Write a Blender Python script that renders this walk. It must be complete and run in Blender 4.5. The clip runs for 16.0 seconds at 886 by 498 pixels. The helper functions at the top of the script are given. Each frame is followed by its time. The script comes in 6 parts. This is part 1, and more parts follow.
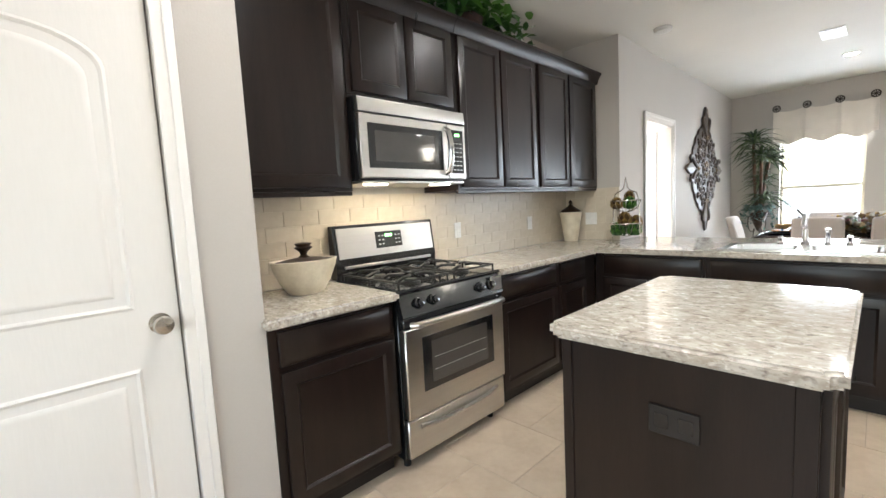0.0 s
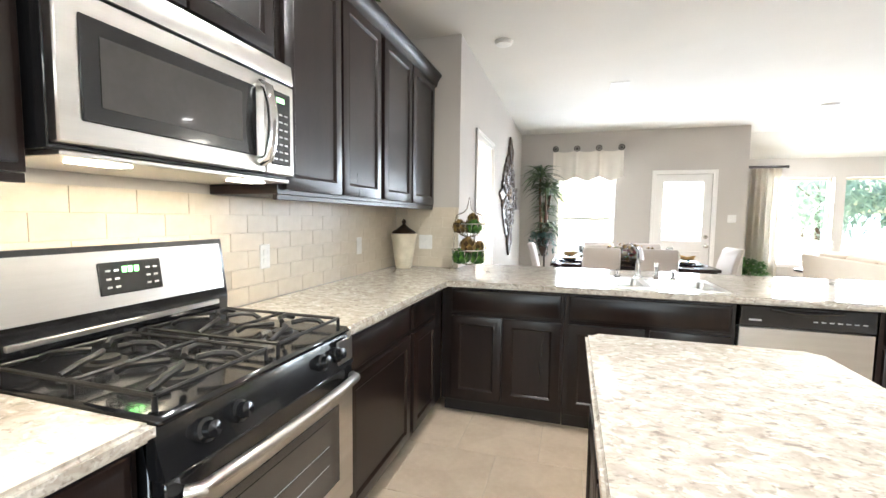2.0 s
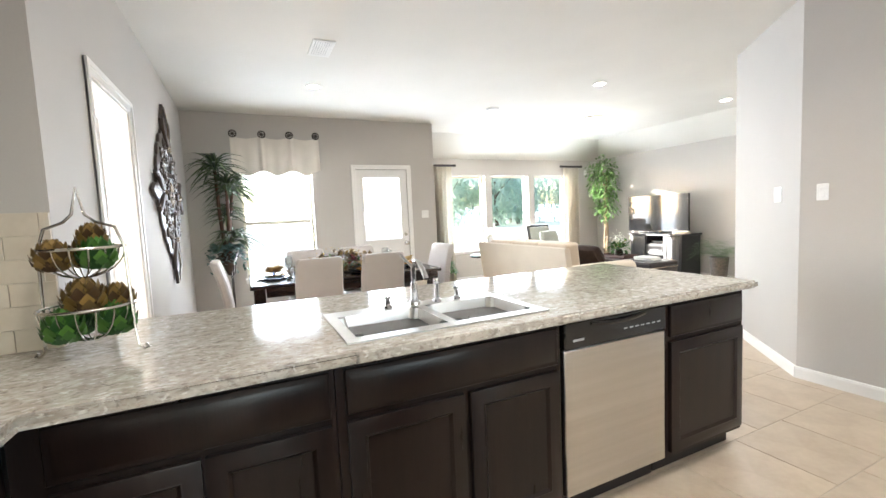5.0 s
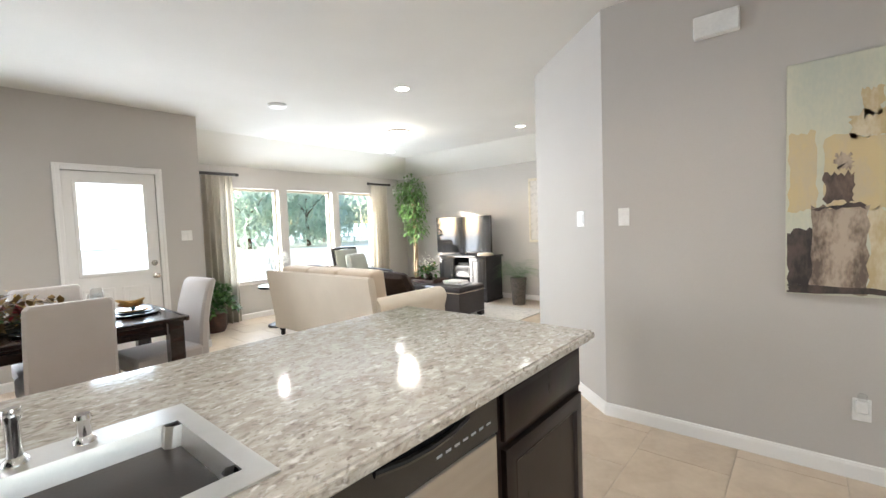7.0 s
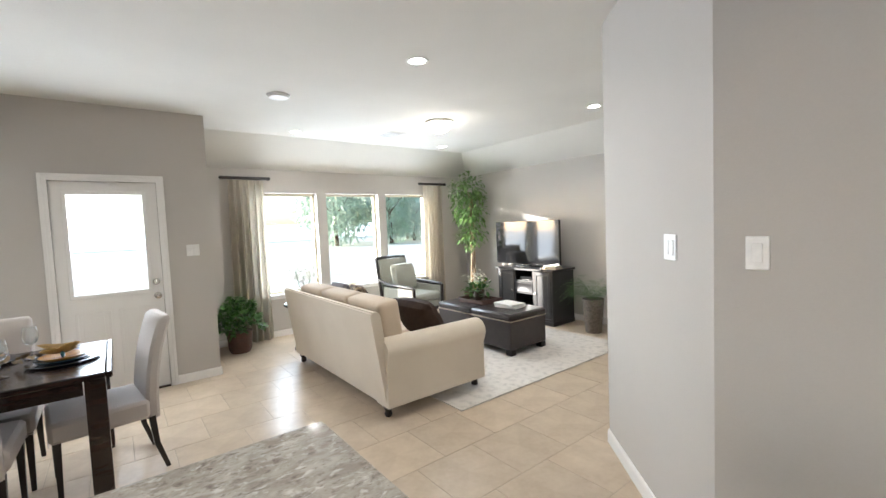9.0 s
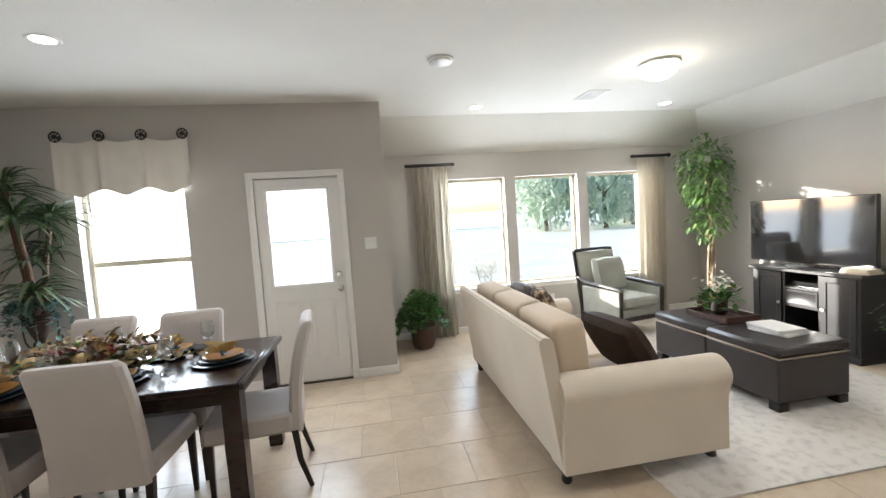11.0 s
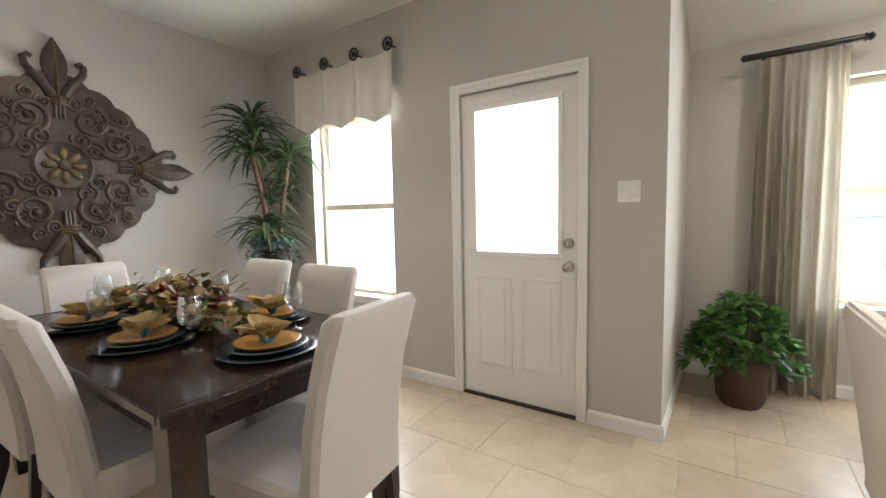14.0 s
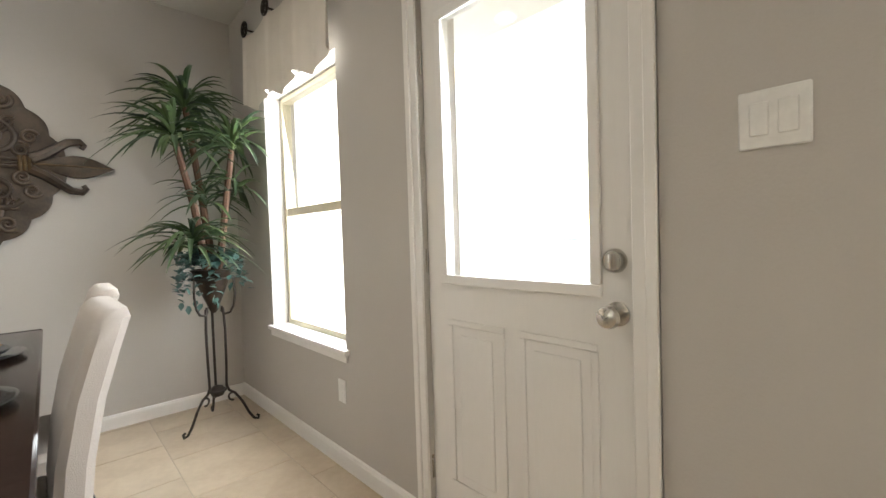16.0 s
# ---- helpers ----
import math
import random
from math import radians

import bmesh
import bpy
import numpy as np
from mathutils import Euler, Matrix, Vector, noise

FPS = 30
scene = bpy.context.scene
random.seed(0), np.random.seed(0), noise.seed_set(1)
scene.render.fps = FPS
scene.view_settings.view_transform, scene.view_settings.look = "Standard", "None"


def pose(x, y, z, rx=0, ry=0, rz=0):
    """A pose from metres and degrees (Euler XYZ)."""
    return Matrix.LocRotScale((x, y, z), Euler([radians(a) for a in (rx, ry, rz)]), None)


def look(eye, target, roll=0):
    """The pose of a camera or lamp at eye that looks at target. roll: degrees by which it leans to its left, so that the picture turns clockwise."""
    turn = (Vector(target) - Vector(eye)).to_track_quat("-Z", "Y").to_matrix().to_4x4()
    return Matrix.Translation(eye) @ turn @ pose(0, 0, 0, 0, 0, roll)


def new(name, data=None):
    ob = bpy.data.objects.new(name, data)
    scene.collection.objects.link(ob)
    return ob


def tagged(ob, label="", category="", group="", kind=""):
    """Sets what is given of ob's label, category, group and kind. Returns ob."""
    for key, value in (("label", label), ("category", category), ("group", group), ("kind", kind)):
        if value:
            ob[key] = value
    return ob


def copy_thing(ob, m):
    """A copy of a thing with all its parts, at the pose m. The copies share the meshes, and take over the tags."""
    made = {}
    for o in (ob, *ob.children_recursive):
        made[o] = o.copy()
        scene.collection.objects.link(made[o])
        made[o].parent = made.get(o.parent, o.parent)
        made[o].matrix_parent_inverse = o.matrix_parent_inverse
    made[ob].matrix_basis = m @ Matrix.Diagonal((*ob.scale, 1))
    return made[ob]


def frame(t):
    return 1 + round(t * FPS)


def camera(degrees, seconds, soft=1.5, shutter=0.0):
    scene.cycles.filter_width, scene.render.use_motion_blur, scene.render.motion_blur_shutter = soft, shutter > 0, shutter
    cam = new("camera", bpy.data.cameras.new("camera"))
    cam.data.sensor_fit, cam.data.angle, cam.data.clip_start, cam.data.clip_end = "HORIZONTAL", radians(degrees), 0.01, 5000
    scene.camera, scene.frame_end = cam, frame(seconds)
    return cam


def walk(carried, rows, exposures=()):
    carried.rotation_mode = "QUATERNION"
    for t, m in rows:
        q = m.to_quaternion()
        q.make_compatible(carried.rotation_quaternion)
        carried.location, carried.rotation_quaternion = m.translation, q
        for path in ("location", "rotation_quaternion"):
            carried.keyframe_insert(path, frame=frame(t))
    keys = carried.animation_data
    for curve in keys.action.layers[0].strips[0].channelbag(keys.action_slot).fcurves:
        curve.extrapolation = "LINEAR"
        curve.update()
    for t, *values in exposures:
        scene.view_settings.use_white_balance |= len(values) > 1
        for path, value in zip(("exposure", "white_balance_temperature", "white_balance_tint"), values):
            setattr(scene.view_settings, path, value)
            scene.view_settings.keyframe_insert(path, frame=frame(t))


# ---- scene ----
cam = camera(92.7, 16.0)
PATH = [
    (0, (-0.019, 0.661, 1.299), (1.365, 2.092, 1.104), -3.0),
    (0.5, (0.129, 0.886, 1.293), (1.658, 2.158, 1.086), -2.0),
    (1, (0.288, 1.079, 1.292), (1.951, 2.173, 1.101), -1.5),
    (1.5, (0.433, 1.258, 1.314), (2.234, 2.11, 1.15), -0.4),
    (2, (0.577, 1.444, 1.322), (2.485, 2.024, 1.173), 0.7),
    (2.5, (0.75, 1.57, 1.315), (2.722, 1.876, 1.19), 0.6),
    (3, (0.98, 1.666, 1.317), (2.974, 1.741, 1.187), -0.1),
    (3.5, (1.2, 1.734, 1.317), (3.189, 1.583, 1.169), -0.9),
    (4, (1.435, 1.759, 1.32), (3.39, 1.368, 1.167), -1.5),
    (4.5, (1.683, 1.73, 1.327), (3.582, 1.121, 1.166), -2.4),
    (5, (1.908, 1.693, 1.332), (3.715, 0.851, 1.17), -2.6),
    (7.5, (2.682, 0.71, 1.375), (3.936, -0.845, 1.272), -2.1),
    (8, (2.788, 0.474, 1.441), (4.10, -1.032, 1.336), -1.7),
    (9.3, (3.05, -0.46, 1.52), (4.70, -1.56, 1.405), -2.8),
    (9.9, (3.225, -0.735, 1.545), (5.03, -1.58, 1.43), -3.5),
    (10.5, (3.507, -0.735, 1.553), (5.418, -1.308, 1.435), -4.0),
    (11, (3.717, -0.883, 1.531), (5.685, -1.213, 1.397), -3.8),
    (11.5, (3.96, -1.035, 1.503), (5.953, -1.119, 1.36), -2.7),
    (12, (4.242, -1.157, 1.467), (6.229, -0.991, 1.307), -1.5),
    (12.5, (4.539, -1.203, 1.407), (6.494, -0.827, 1.22), 0.1),
    (13, (4.858, -1.268, 1.341), (6.741, -0.626, 1.14), 0.1),
    (13.5, (5.201, -1.341, 1.32), (6.972, -0.432, 1.132), -0.8),
    (14, (5.551, -1.326, 1.258), (7.202, -0.209, 1.09), -1.2),
    (14.5, (5.936, -1.316, 1.243), (7.455, -0.022, 1.108), -1.9),
    (15, (6.293, -1.279, 1.239), (7.715, 0.124, 1.147), -1.9),
    (15.5, (6.629, -1.15, 1.186), (8.034, 0.273, 1.135), -1.2),
    (16, (6.973, -1.036, 1.144), (8.34, 0.423, 1.082), -1.8),
]
EXPOSURES = [(0.0, 2.45, 5900, 10), (2.0, 2.92, 5850, 10), (4.0, 2.85, 5850, 10), (5.0, 2.58, 5850, 10), (7.3, 2.15, 5850, 10), (8.2, 2.08, 5850, 10), (10.3, 1.73, 5900, 10), (12.5, 1.75, 5950, 10), (14.5, 1.77, 6400, 10), (16.0, 1.72, 6500, 10)]
walk(cam, [(t, look(eye, target, roll)) for t, eye, target, roll in PATH], EXPOSURES)

# ---- light ----
world = bpy.data.worlds.new("sky")
world.use_nodes = True
scene.world = world
wn = world.node_tree
sky = wn.nodes.new("ShaderNodeTexSky")
sky.sky_type, sky.sun_disc = "NISHITA", False
sky.sun_elevation, sky.sun_rotation = radians(10), radians(38)
wn.links.new(sky.outputs["Color"], wn.nodes["Background"].inputs["Color"])
wn.nodes["Background"].inputs["Strength"].default_value = 0.15


def lamp(name, kind, energy, m, color=(1, 1, 1)):
    data = bpy.data.lights.new(name, kind)
    data.energy, data.color = energy, color
    ob = new(name, data)
    ob.matrix_world = m
    return ob


sun = lamp("sun", "SUN", 5.0, look((0, 0, 0), (-0.78, -1.0, -0.18)), (1.0, 0.9, 0.76))
sun.data.angle = radians(0.6)


# area lamp added in a window opening to stand in for the sky's light
def window_light(x, y0, y1, z0, z1, energy):
    ob = lamp("added_daylight", "AREA", energy, look((x, (y0 + y1) / 2, (z0 + z1) / 2), (x - 1, (y0 + y1) / 2, (z0 + z1) / 2 - 0.14)), (0.93, 0.97, 1.0))
    ob.data.shape, ob.data.size, ob.data.size_y = "RECTANGLE", y1 - y0, z1 - z0


window_light(8.21, 0.815, 1.68, 0.62, 2.05, 15)
window_light(8.12, -0.46, 0.07, 1.02, 1.90, 6)
for wy in (-2.70, -3.75, -4.75):
    window_light(9.40, wy + 0.03, wy + 0.85, 0.62, 2.04, 12)
# fill lamp added at the unseen kitchen end, standing in for assumed windows
front = lamp("added_daylight", "AREA", 10, look((-2.55, 0.3, 1.5), (0, 0.3, 1.3)), (1.0, 0.97, 0.93))

front.data.shape, front.data.size, front.data.size_y = "RECTANGLE", 2.6, 1.5

# unseen fill lamp added in the next room to brighten its opening
room = lamp("added_daylight", "AREA", 40, look((5.6, 5.0, 1.5), (5.3, 2.4, 1.2)), (0.97, 0.98, 1.0))
room.data.shape, room.data.size, room.data.size_y = "RECTANGLE", 1.6, 1.5

# ---- materials ----
def rgb(c):
    return (c[0], c[1], c[2], 1.0)


def material(name, color, rough=0.5, metal=0.0, second=None, scale=6.0, grain=60.0, bump=0.1, vary=0.0, spec=0.5, stretch=(1, 1, 1), low=0.35, high=0.65, coat=0.0, trans=0.0, sheen=0.0):
    """A surface with a broad mottling between two colours, a fine grain and relief."""
    m = bpy.data.materials.new(name)
    m.use_nodes = True
    t = m.node_tree
    n, l = t.nodes, t.links
    b = n["Principled BSDF"]
    b.inputs["Metallic"].default_value = metal
    b.inputs["Specular IOR Level"].default_value = spec
    b.inputs["Coat Weight"].default_value = coat
    b.inputs["Transmission Weight"].default_value = trans
    b.inputs["Sheen Weight"].default_value = sheen
    co = n.new("ShaderNodeTexCoord")
    mp = n.new("ShaderNodeMapping")
    mp.inputs["Scale"].default_value = stretch
    l.new(co.outputs["Object"], mp.inputs["Vector"])
    big = n.new("ShaderNodeTexNoise")
    big.inputs["Scale"].default_value, big.inputs["Detail"].default_value = scale, 5
    fine = n.new("ShaderNodeTexNoise")
    fine.inputs["Scale"].default_value, fine.inputs["Detail"].default_value = grain, 3
    l.new(mp.outputs["Vector"], big.inputs["Vector"])
    l.new(mp.outputs["Vector"], fine.inputs["Vector"])
    ramp = n.new("ShaderNodeValToRGB")
    other = second or tuple(c * 0.86 for c in color)
    ramp.color_ramp.elements[0].position, ramp.color_ramp.elements[0].color = low, rgb(other)
    ramp.color_ramp.elements[1].position, ramp.color_ramp.elements[1].color = high, rgb(color)
    mixf = n.new("ShaderNodeMath")
    mixf.operation = "MULTIPLY_ADD"
    l.new(fine.outputs["Fac"], mixf.inputs[0])
    mixf.inputs[1].default_value = 0.35
    l.new(big.outputs["Fac"], mixf.inputs[2])
    sub = n.new("ShaderNodeMath")
    sub.operation = "SUBTRACT"
    l.new(mixf.outputs[0], sub.inputs[0])
    sub.inputs[1].default_value = 0.175
    l.new(sub.outputs[0], ramp.inputs["Fac"])
    out = ramp.outputs["Color"]
    if vary:
        info = n.new("ShaderNodeObjectInfo")
        hsv = n.new("ShaderNodeHueSaturation")
        rng = n.new("ShaderNodeMapRange")
        rng.inputs["To Min"].default_value, rng.inputs["To Max"].default_value = 1 - vary, 1 + vary
        l.new(info.outputs["Random"], rng.inputs["Value"])
        l.new(rng.outputs["Result"], hsv.inputs["Value"])
        l.new(out, hsv.inputs["Color"])
        out = hsv.outputs["Color"]
    l.new(out, b.inputs["Base Color"])
    rr = n.new("ShaderNodeMapRange")
    rr.inputs["To Min"].default_value, rr.inputs["To Max"].default_value = max(0.02, rough - 0.06), min(1, rough + 0.06)
    l.new(big.outputs["Fac"], rr.inputs["Value"])
    l.new(rr.outputs["Result"], b.inputs["Roughness"])
    if bump:
        bp = n.new("ShaderNodeBump")
        bp.inputs["Strength"].default_value, bp.inputs["Distance"].default_value = bump, 0.004
        l.new(fine.outputs["Fac"], bp.inputs["Height"])
        l.new(bp.outputs["Normal"], b.inputs["Normal"])
    return m


def leafy(name, light, dark, rough=0.45):
    """Foliage whose leaves differ one from another."""
    m = bpy.data.materials.new(name)
    m.use_nodes = True
    n, l = m.node_tree.nodes, m.node_tree.links
    b = n["Principled BSDF"]
    g = n.new("ShaderNodeNewGeometry")
    ramp = n.new("ShaderNodeValToRGB")
    ramp.color_ramp.elements[0].color, ramp.color_ramp.elements[1].color = rgb(dark), rgb(light)
    l.new(g.outputs["Random Per Island"], ramp.inputs["Fac"])
    l.new(ramp.outputs["Color"], b.inputs["Base Color"])
    b.inputs["Roughness"].default_value = rough
    return m


def glowing(name, color, strength):
    m = bpy.data.materials.new(name)
    m.use_nodes = True
    b = m.node_tree.nodes["Principled BSDF"]
    b.inputs["Base Color"].default_value = rgb(color)
    b.inputs["Emission Color"].default_value = rgb(color)
    b.inputs["Emission Strength"].default_value = strength
    return m


def clear_glass(name, tint=(1, 1, 1), gloss=0.05, rim=0.0):
    """Thin clear glass; rim adds gloss towards grazing views."""
    m = bpy.data.materials.new(name)
    m.use_nodes = True
    n, l = m.node_tree.nodes, m.node_tree.links
    n.remove(n["Principled BSDF"])
    tr, gl, mx, lw, k = n.new("ShaderNodeBsdfTransparent"), n.new("ShaderNodeBsdfGlossy"), n.new("ShaderNodeMixShader"), n.new("ShaderNodeLayerWeight"), n.new("ShaderNodeMath")
    tr.inputs["Color"].default_value = rgb(tint)
    gl.inputs["Roughness"].default_value = 0.02
    lw.inputs["Blend"].default_value = 0.35
    k.operation = "MULTIPLY_ADD"
    l.new(lw.outputs["Facing"], k.inputs[0])
    k.inputs[1].default_value, k.inputs[2].default_value = rim, gloss
    l.new(k.outputs[0], mx.inputs[0])
    l.new(tr.outputs[0], mx.inputs[1])
    l.new(gl.outputs[0], mx.inputs[2])
    l.new(mx.outputs[0], n["Material Output"].inputs["Surface"])
    return m


def granite(name):
    """Pale speckled granite laminate: cream ground, brown and grey flecks."""
    m = bpy.data.materials.new(name)
    m.use_nodes = True
    n, l = m.node_tree.nodes, m.node_tree.links
    b = n["Principled BSDF"]
    co = n.new("ShaderNodeTexCoord")
    last = None
    for scale, pos, wide, dark, light, dist in ((26, 0.50, 0.16, (0.38, 0.335, 0.28), (0.555, 0.52, 0.46), 1.0), (64, 0.63, 0.08, None, (0.24, 0.205, 0.175), 0.5), (110, 0.65, 0.07, None, (0.34, 0.29, 0.24), 0.3), (55, 0.64, 0.07, None, (0.70, 0.68, 0.63), 0.5)):
        t = n.new("ShaderNodeTexNoise")
        t.inputs["Scale"].default_value, t.inputs["Detail"].default_value, t.inputs["Distortion"].default_value = scale, 4, dist
        mp = n.new("ShaderNodeMapping")
        mp.inputs["Location"].default_value = (scale, scale * 0.7, 0)
        mp.inputs["Rotation"].default_value = (0, 0, 0.6)
        mp.inputs["Scale"].default_value = (1, 0.6, 1)
        l.new(co.outputs["Object"], mp.inputs["Vector"])
        l.new(mp.outputs["Vector"], t.inputs["Vector"])
        rr = n.new("ShaderNodeMapRange")
        rr.inputs["From Min"].default_value, rr.inputs["From Max"].default_value = pos - wide, pos + wide
        l.new(t.outputs["Fac"], rr.inputs["Value"])
        mx = n.new("ShaderNodeMix")
        mx.data_type = "RGBA"
        l.new(rr.outputs["Result"], mx.inputs["Factor"])
        if last is None:
            mx.inputs["A"].default_value = rgb(dark)
        else:
            l.new(last, mx.inputs["A"])
        mx.inputs["B"].default_value = rgb(light)
        last = mx.outputs["Result"]
    l.new(last, b.inputs["Base Color"])
    b.inputs["Roughness"].default_value = 0.09
    return m


WALL = material("greige wall paint", (0.50, 0.472, 0.437), 0.75, second=(0.478, 0.450, 0.415), scale=1.2, grain=140, bump=0.12)
CEIL = material("ceiling paint", (0.70, 0.68, 0.635), 0.85, second=(0.67, 0.65, 0.605), scale=1.5, grain=90, bump=0.2)
WHITE = material("white trim paint", (0.80, 0.78, 0.75), 0.38, second=(0.77, 0.75, 0.72), scale=2, grain=50, bump=0.03)
DOORWHITE = material("white door paint", (0.78, 0.76, 0.73), 0.45, second=(0.75, 0.73, 0.70), scale=3, grain=120, bump=0.05, stretch=(1, 1, 0.15))
PLASTIC = material("white plastic", (0.80, 0.79, 0.76), 0.35, bump=0.0)
TILE = material("beige floor tile", (0.59, 0.49, 0.37), 0.30, second=(0.45, 0.355, 0.255), scale=5, grain=26, bump=0.05, vary=0.06, low=0.25, high=0.75)
GROUT = material("floor grout", (0.50, 0.43, 0.34), 0.9, grain=200)
SPLASH = material("cream wall tile", (0.60, 0.53, 0.425), 0.30, second=(0.545, 0.475, 0.37), scale=8, grain=40, bump=0.05, vary=0.03)
SPLASHGROUT = material("wall tile grout", (0.62, 0.56, 0.465), 0.9, grain=200)
ESPRESSO = material("espresso stained wood", (0.016, 0.009, 0.0072), 0.30, second=(0.008, 0.0048, 0.004), scale=5, grain=70, bump=0.05, stretch=(3, 3, 0.3), spec=0.38)
GRANITE = granite("speckled granite counter")
STEEL = material("brushed stainless steel", (0.62, 0.60, 0.57), 0.30, 1.0, second=(0.55, 0.53, 0.50), scale=3, grain=150, bump=0.04, stretch=(0.15, 0.15, 6))
SINKSTEEL = material("satin sink steel", (0.80, 0.785, 0.76), 0.40, 1.0, second=(0.74, 0.725, 0.70), scale=4, grain=160, bump=0.03)
CHROME = material("polished chrome", (0.82, 0.82, 0.82), 0.10, 1.0, bump=0.0)
NICKEL = material("satin nickel", (0.60, 0.57, 0.52), 0.26, 1.0, bump=0.0)
BLACK = material("black enamel", (0.012, 0.012, 0.013), 0.14, second=(0.010, 0.010, 0.011), bump=0.0, coat=0.4)
BLACKMATT = material("black cast iron", (0.012, 0.0115, 0.011), 0.42, grain=200, bump=0.12, spec=0.35)
DARKGLASS = material("dark oven glass", (0.045, 0.042, 0.04), 0.06, bump=0.0, coat=0.6)
PANELGREY = material("control print", (0.42, 0.42, 0.42), 0.5, bump=0.0)
GREENLED = glowing("green clock digits", (0.25, 1.0, 0.2), 1.2)
CREAM = material("cream glazed ceramic", (0.66, 0.60, 0.47), 0.35, second=(0.56, 0.50, 0.38), scale=14, grain=90, bump=0.2)
BRONZE = material("dark bronze", (0.065, 0.042, 0.028), 0.42, 0.6, second=(0.03, 0.02, 0.014), scale=20, grain=90, bump=0.2)
ORNAMENT = material("bronzed relief", (0.085, 0.062, 0.045), 0.40, 0.35, second=(0.045, 0.033, 0.025), scale=14, grain=70, bump=0.25)
ORNAMENTLIGHT = material("worn bronzed relief", (0.12, 0.088, 0.062), 0.40, 0.35, second=(0.06, 0.044, 0.032), scale=14, grain=70, bump=0.25)
GILT = material("rubbed gilt edge", (0.17, 0.115, 0.06), 0.4, 0.6, second=(0.10, 0.07, 0.04), scale=25, grain=80, bump=0.2)
IRON = material("wrought iron", (0.035, 0.026, 0.02), 0.5, 0.4, grain=120, bump=0.2)
LINEN = material("grey linen upholstery", (0.52, 0.475, 0.44), 0.9, second=(0.48, 0.435, 0.40), scale=3, grain=420, bump=0.35, sheen=0.2)
SOFA = material("cream sofa fabric", (0.66, 0.58, 0.47), 0.9, second=(0.61, 0.53, 0.425), scale=2.5, grain=380, bump=0.3, sheen=0.2)
SOFACUSHION = material("tan cushion fabric", (0.56, 0.455, 0.335), 0.9, second=(0.51, 0.41, 0.30), scale=3, grain=380, bump=0.3, sheen=0.2)
BROWNFUR = material("dark brown pillow fabric", (0.045, 0.028, 0.02), 0.8, second=(0.03, 0.018, 0.013), scale=20, grain=260, bump=0.5, spec=0.2)
PATTERN = material("mottled patterned pillow", (0.40, 0.29, 0.17), 0.85, second=(0.07, 0.045, 0.03), scale=14, grain=200, bump=0.3, low=0.46, high=0.54)
GREYPILLOW = material("grey pillow fabric", (0.16, 0.145, 0.15), 0.85, grain=260, bump=0.3)
ARMFABRIC = material("sage chair fabric", (0.36, 0.36, 0.31), 0.9, second=(0.32, 0.32, 0.27), grain=380, bump=0.3)
DARKWOOD = material("dark table wood", (0.030, 0.016, 0.012), 0.22, second=(0.017, 0.009, 0.007), scale=6, grain=60, bump=0.05, stretch=(3, 0.4, 3), coat=0.2)
LEGWOOD = material("black stained wood", (0.016, 0.011, 0.009), 0.35, bump=0.05)
LEATHER = material("dark brown leather", (0.030, 0.023, 0.022), 0.34, second=(0.022, 0.016, 0.016), scale=12, grain=240, bump=0.35)
MEDIAWOOD = material("black painted wood", (0.020, 0.019, 0.020), 0.35, second=(0.014, 0.013, 0.014), grain=80, bump=0.1)
SCREEN = material("television glass", (0.008, 0.008, 0.009), 0.07, bump=0.0)
DRAPE = material("ivory drapery", (0.62, 0.575, 0.49), 0.9, second=(0.58, 0.535, 0.45), scale=4, grain=350, bump=0.3)
VALANCE = material("oatmeal linen", (0.74, 0.69, 0.62), 0.9, second=(0.69, 0.64, 0.57), scale=5, grain=320, bump=0.35)
RUG = material("pale flecked rug", (0.62, 0.58, 0.53), 0.95, second=(0.42, 0.39, 0.36), scale=16, grain=220, bump=0.5, low=0.20, high=0.52)
BARK = material("brown bark", (0.13, 0.06, 0.035), 0.8, second=(0.08, 0.045, 0.028), scale=30, grain=110, bump=0.5, stretch=(1, 1, 3))
WICKER = material("brown woven pot", (0.085, 0.035, 0.022), 0.6, second=(0.04, 0.018, 0.012), scale=60, grain=200, bump=0.6)
GREYPOT = material("grey ribbed pot", (0.15, 0.125, 0.10), 0.6, second=(0.09, 0.075, 0.06), scale=30, bump=0.4)
SOIL = material("dark moss and soil", (0.05, 0.04, 0.025), 0.95, grain=120, bump=0.6)
DRACAENA = leafy("strap leaves", (0.085, 0.13, 0.045), (0.015, 0.035, 0.018))
TEAL = leafy("blue green trailing leaves", (0.13, 0.24, 0.22), (0.025, 0.07, 0.06))
BROAD = leafy("bright green leaves", (0.10, 0.24, 0.035), (0.018, 0.07, 0.014))
FICUS = leafy("ficus leaves", (0.14, 0.26, 0.06), (0.03, 0.09, 0.02))
FERN = leafy("fern fronds", (0.12, 0.22, 0.06), (0.03, 0.09, 0.03))
AUTUMN = leafy("autumn foliage", (0.30, 0.19, 0.05), (0.06, 0.03, 0.012))
RED = leafy("red petals", (0.35, 0.02, 0.02), (0.14, 0.008, 0.012))
YELLOW = leafy("yellow blossoms", (0.60, 0.42, 0.07), (0.35, 0.2, 0.03))
WHITEFLOWER = leafy("white petals", (0.85, 0.83, 0.76), (0.65, 0.62, 0.55))
CHARGER = material("dark teal lacquer", (0.010, 0.022, 0.035), 0.18, second=(0.006, 0.008, 0.012), scale=40, bump=0.0, coat=0.5)
PLATE = material("amber plate", (0.42, 0.20, 0.045), 0.25, second=(0.33, 0.15, 0.03), scale=12, bump=0.0)
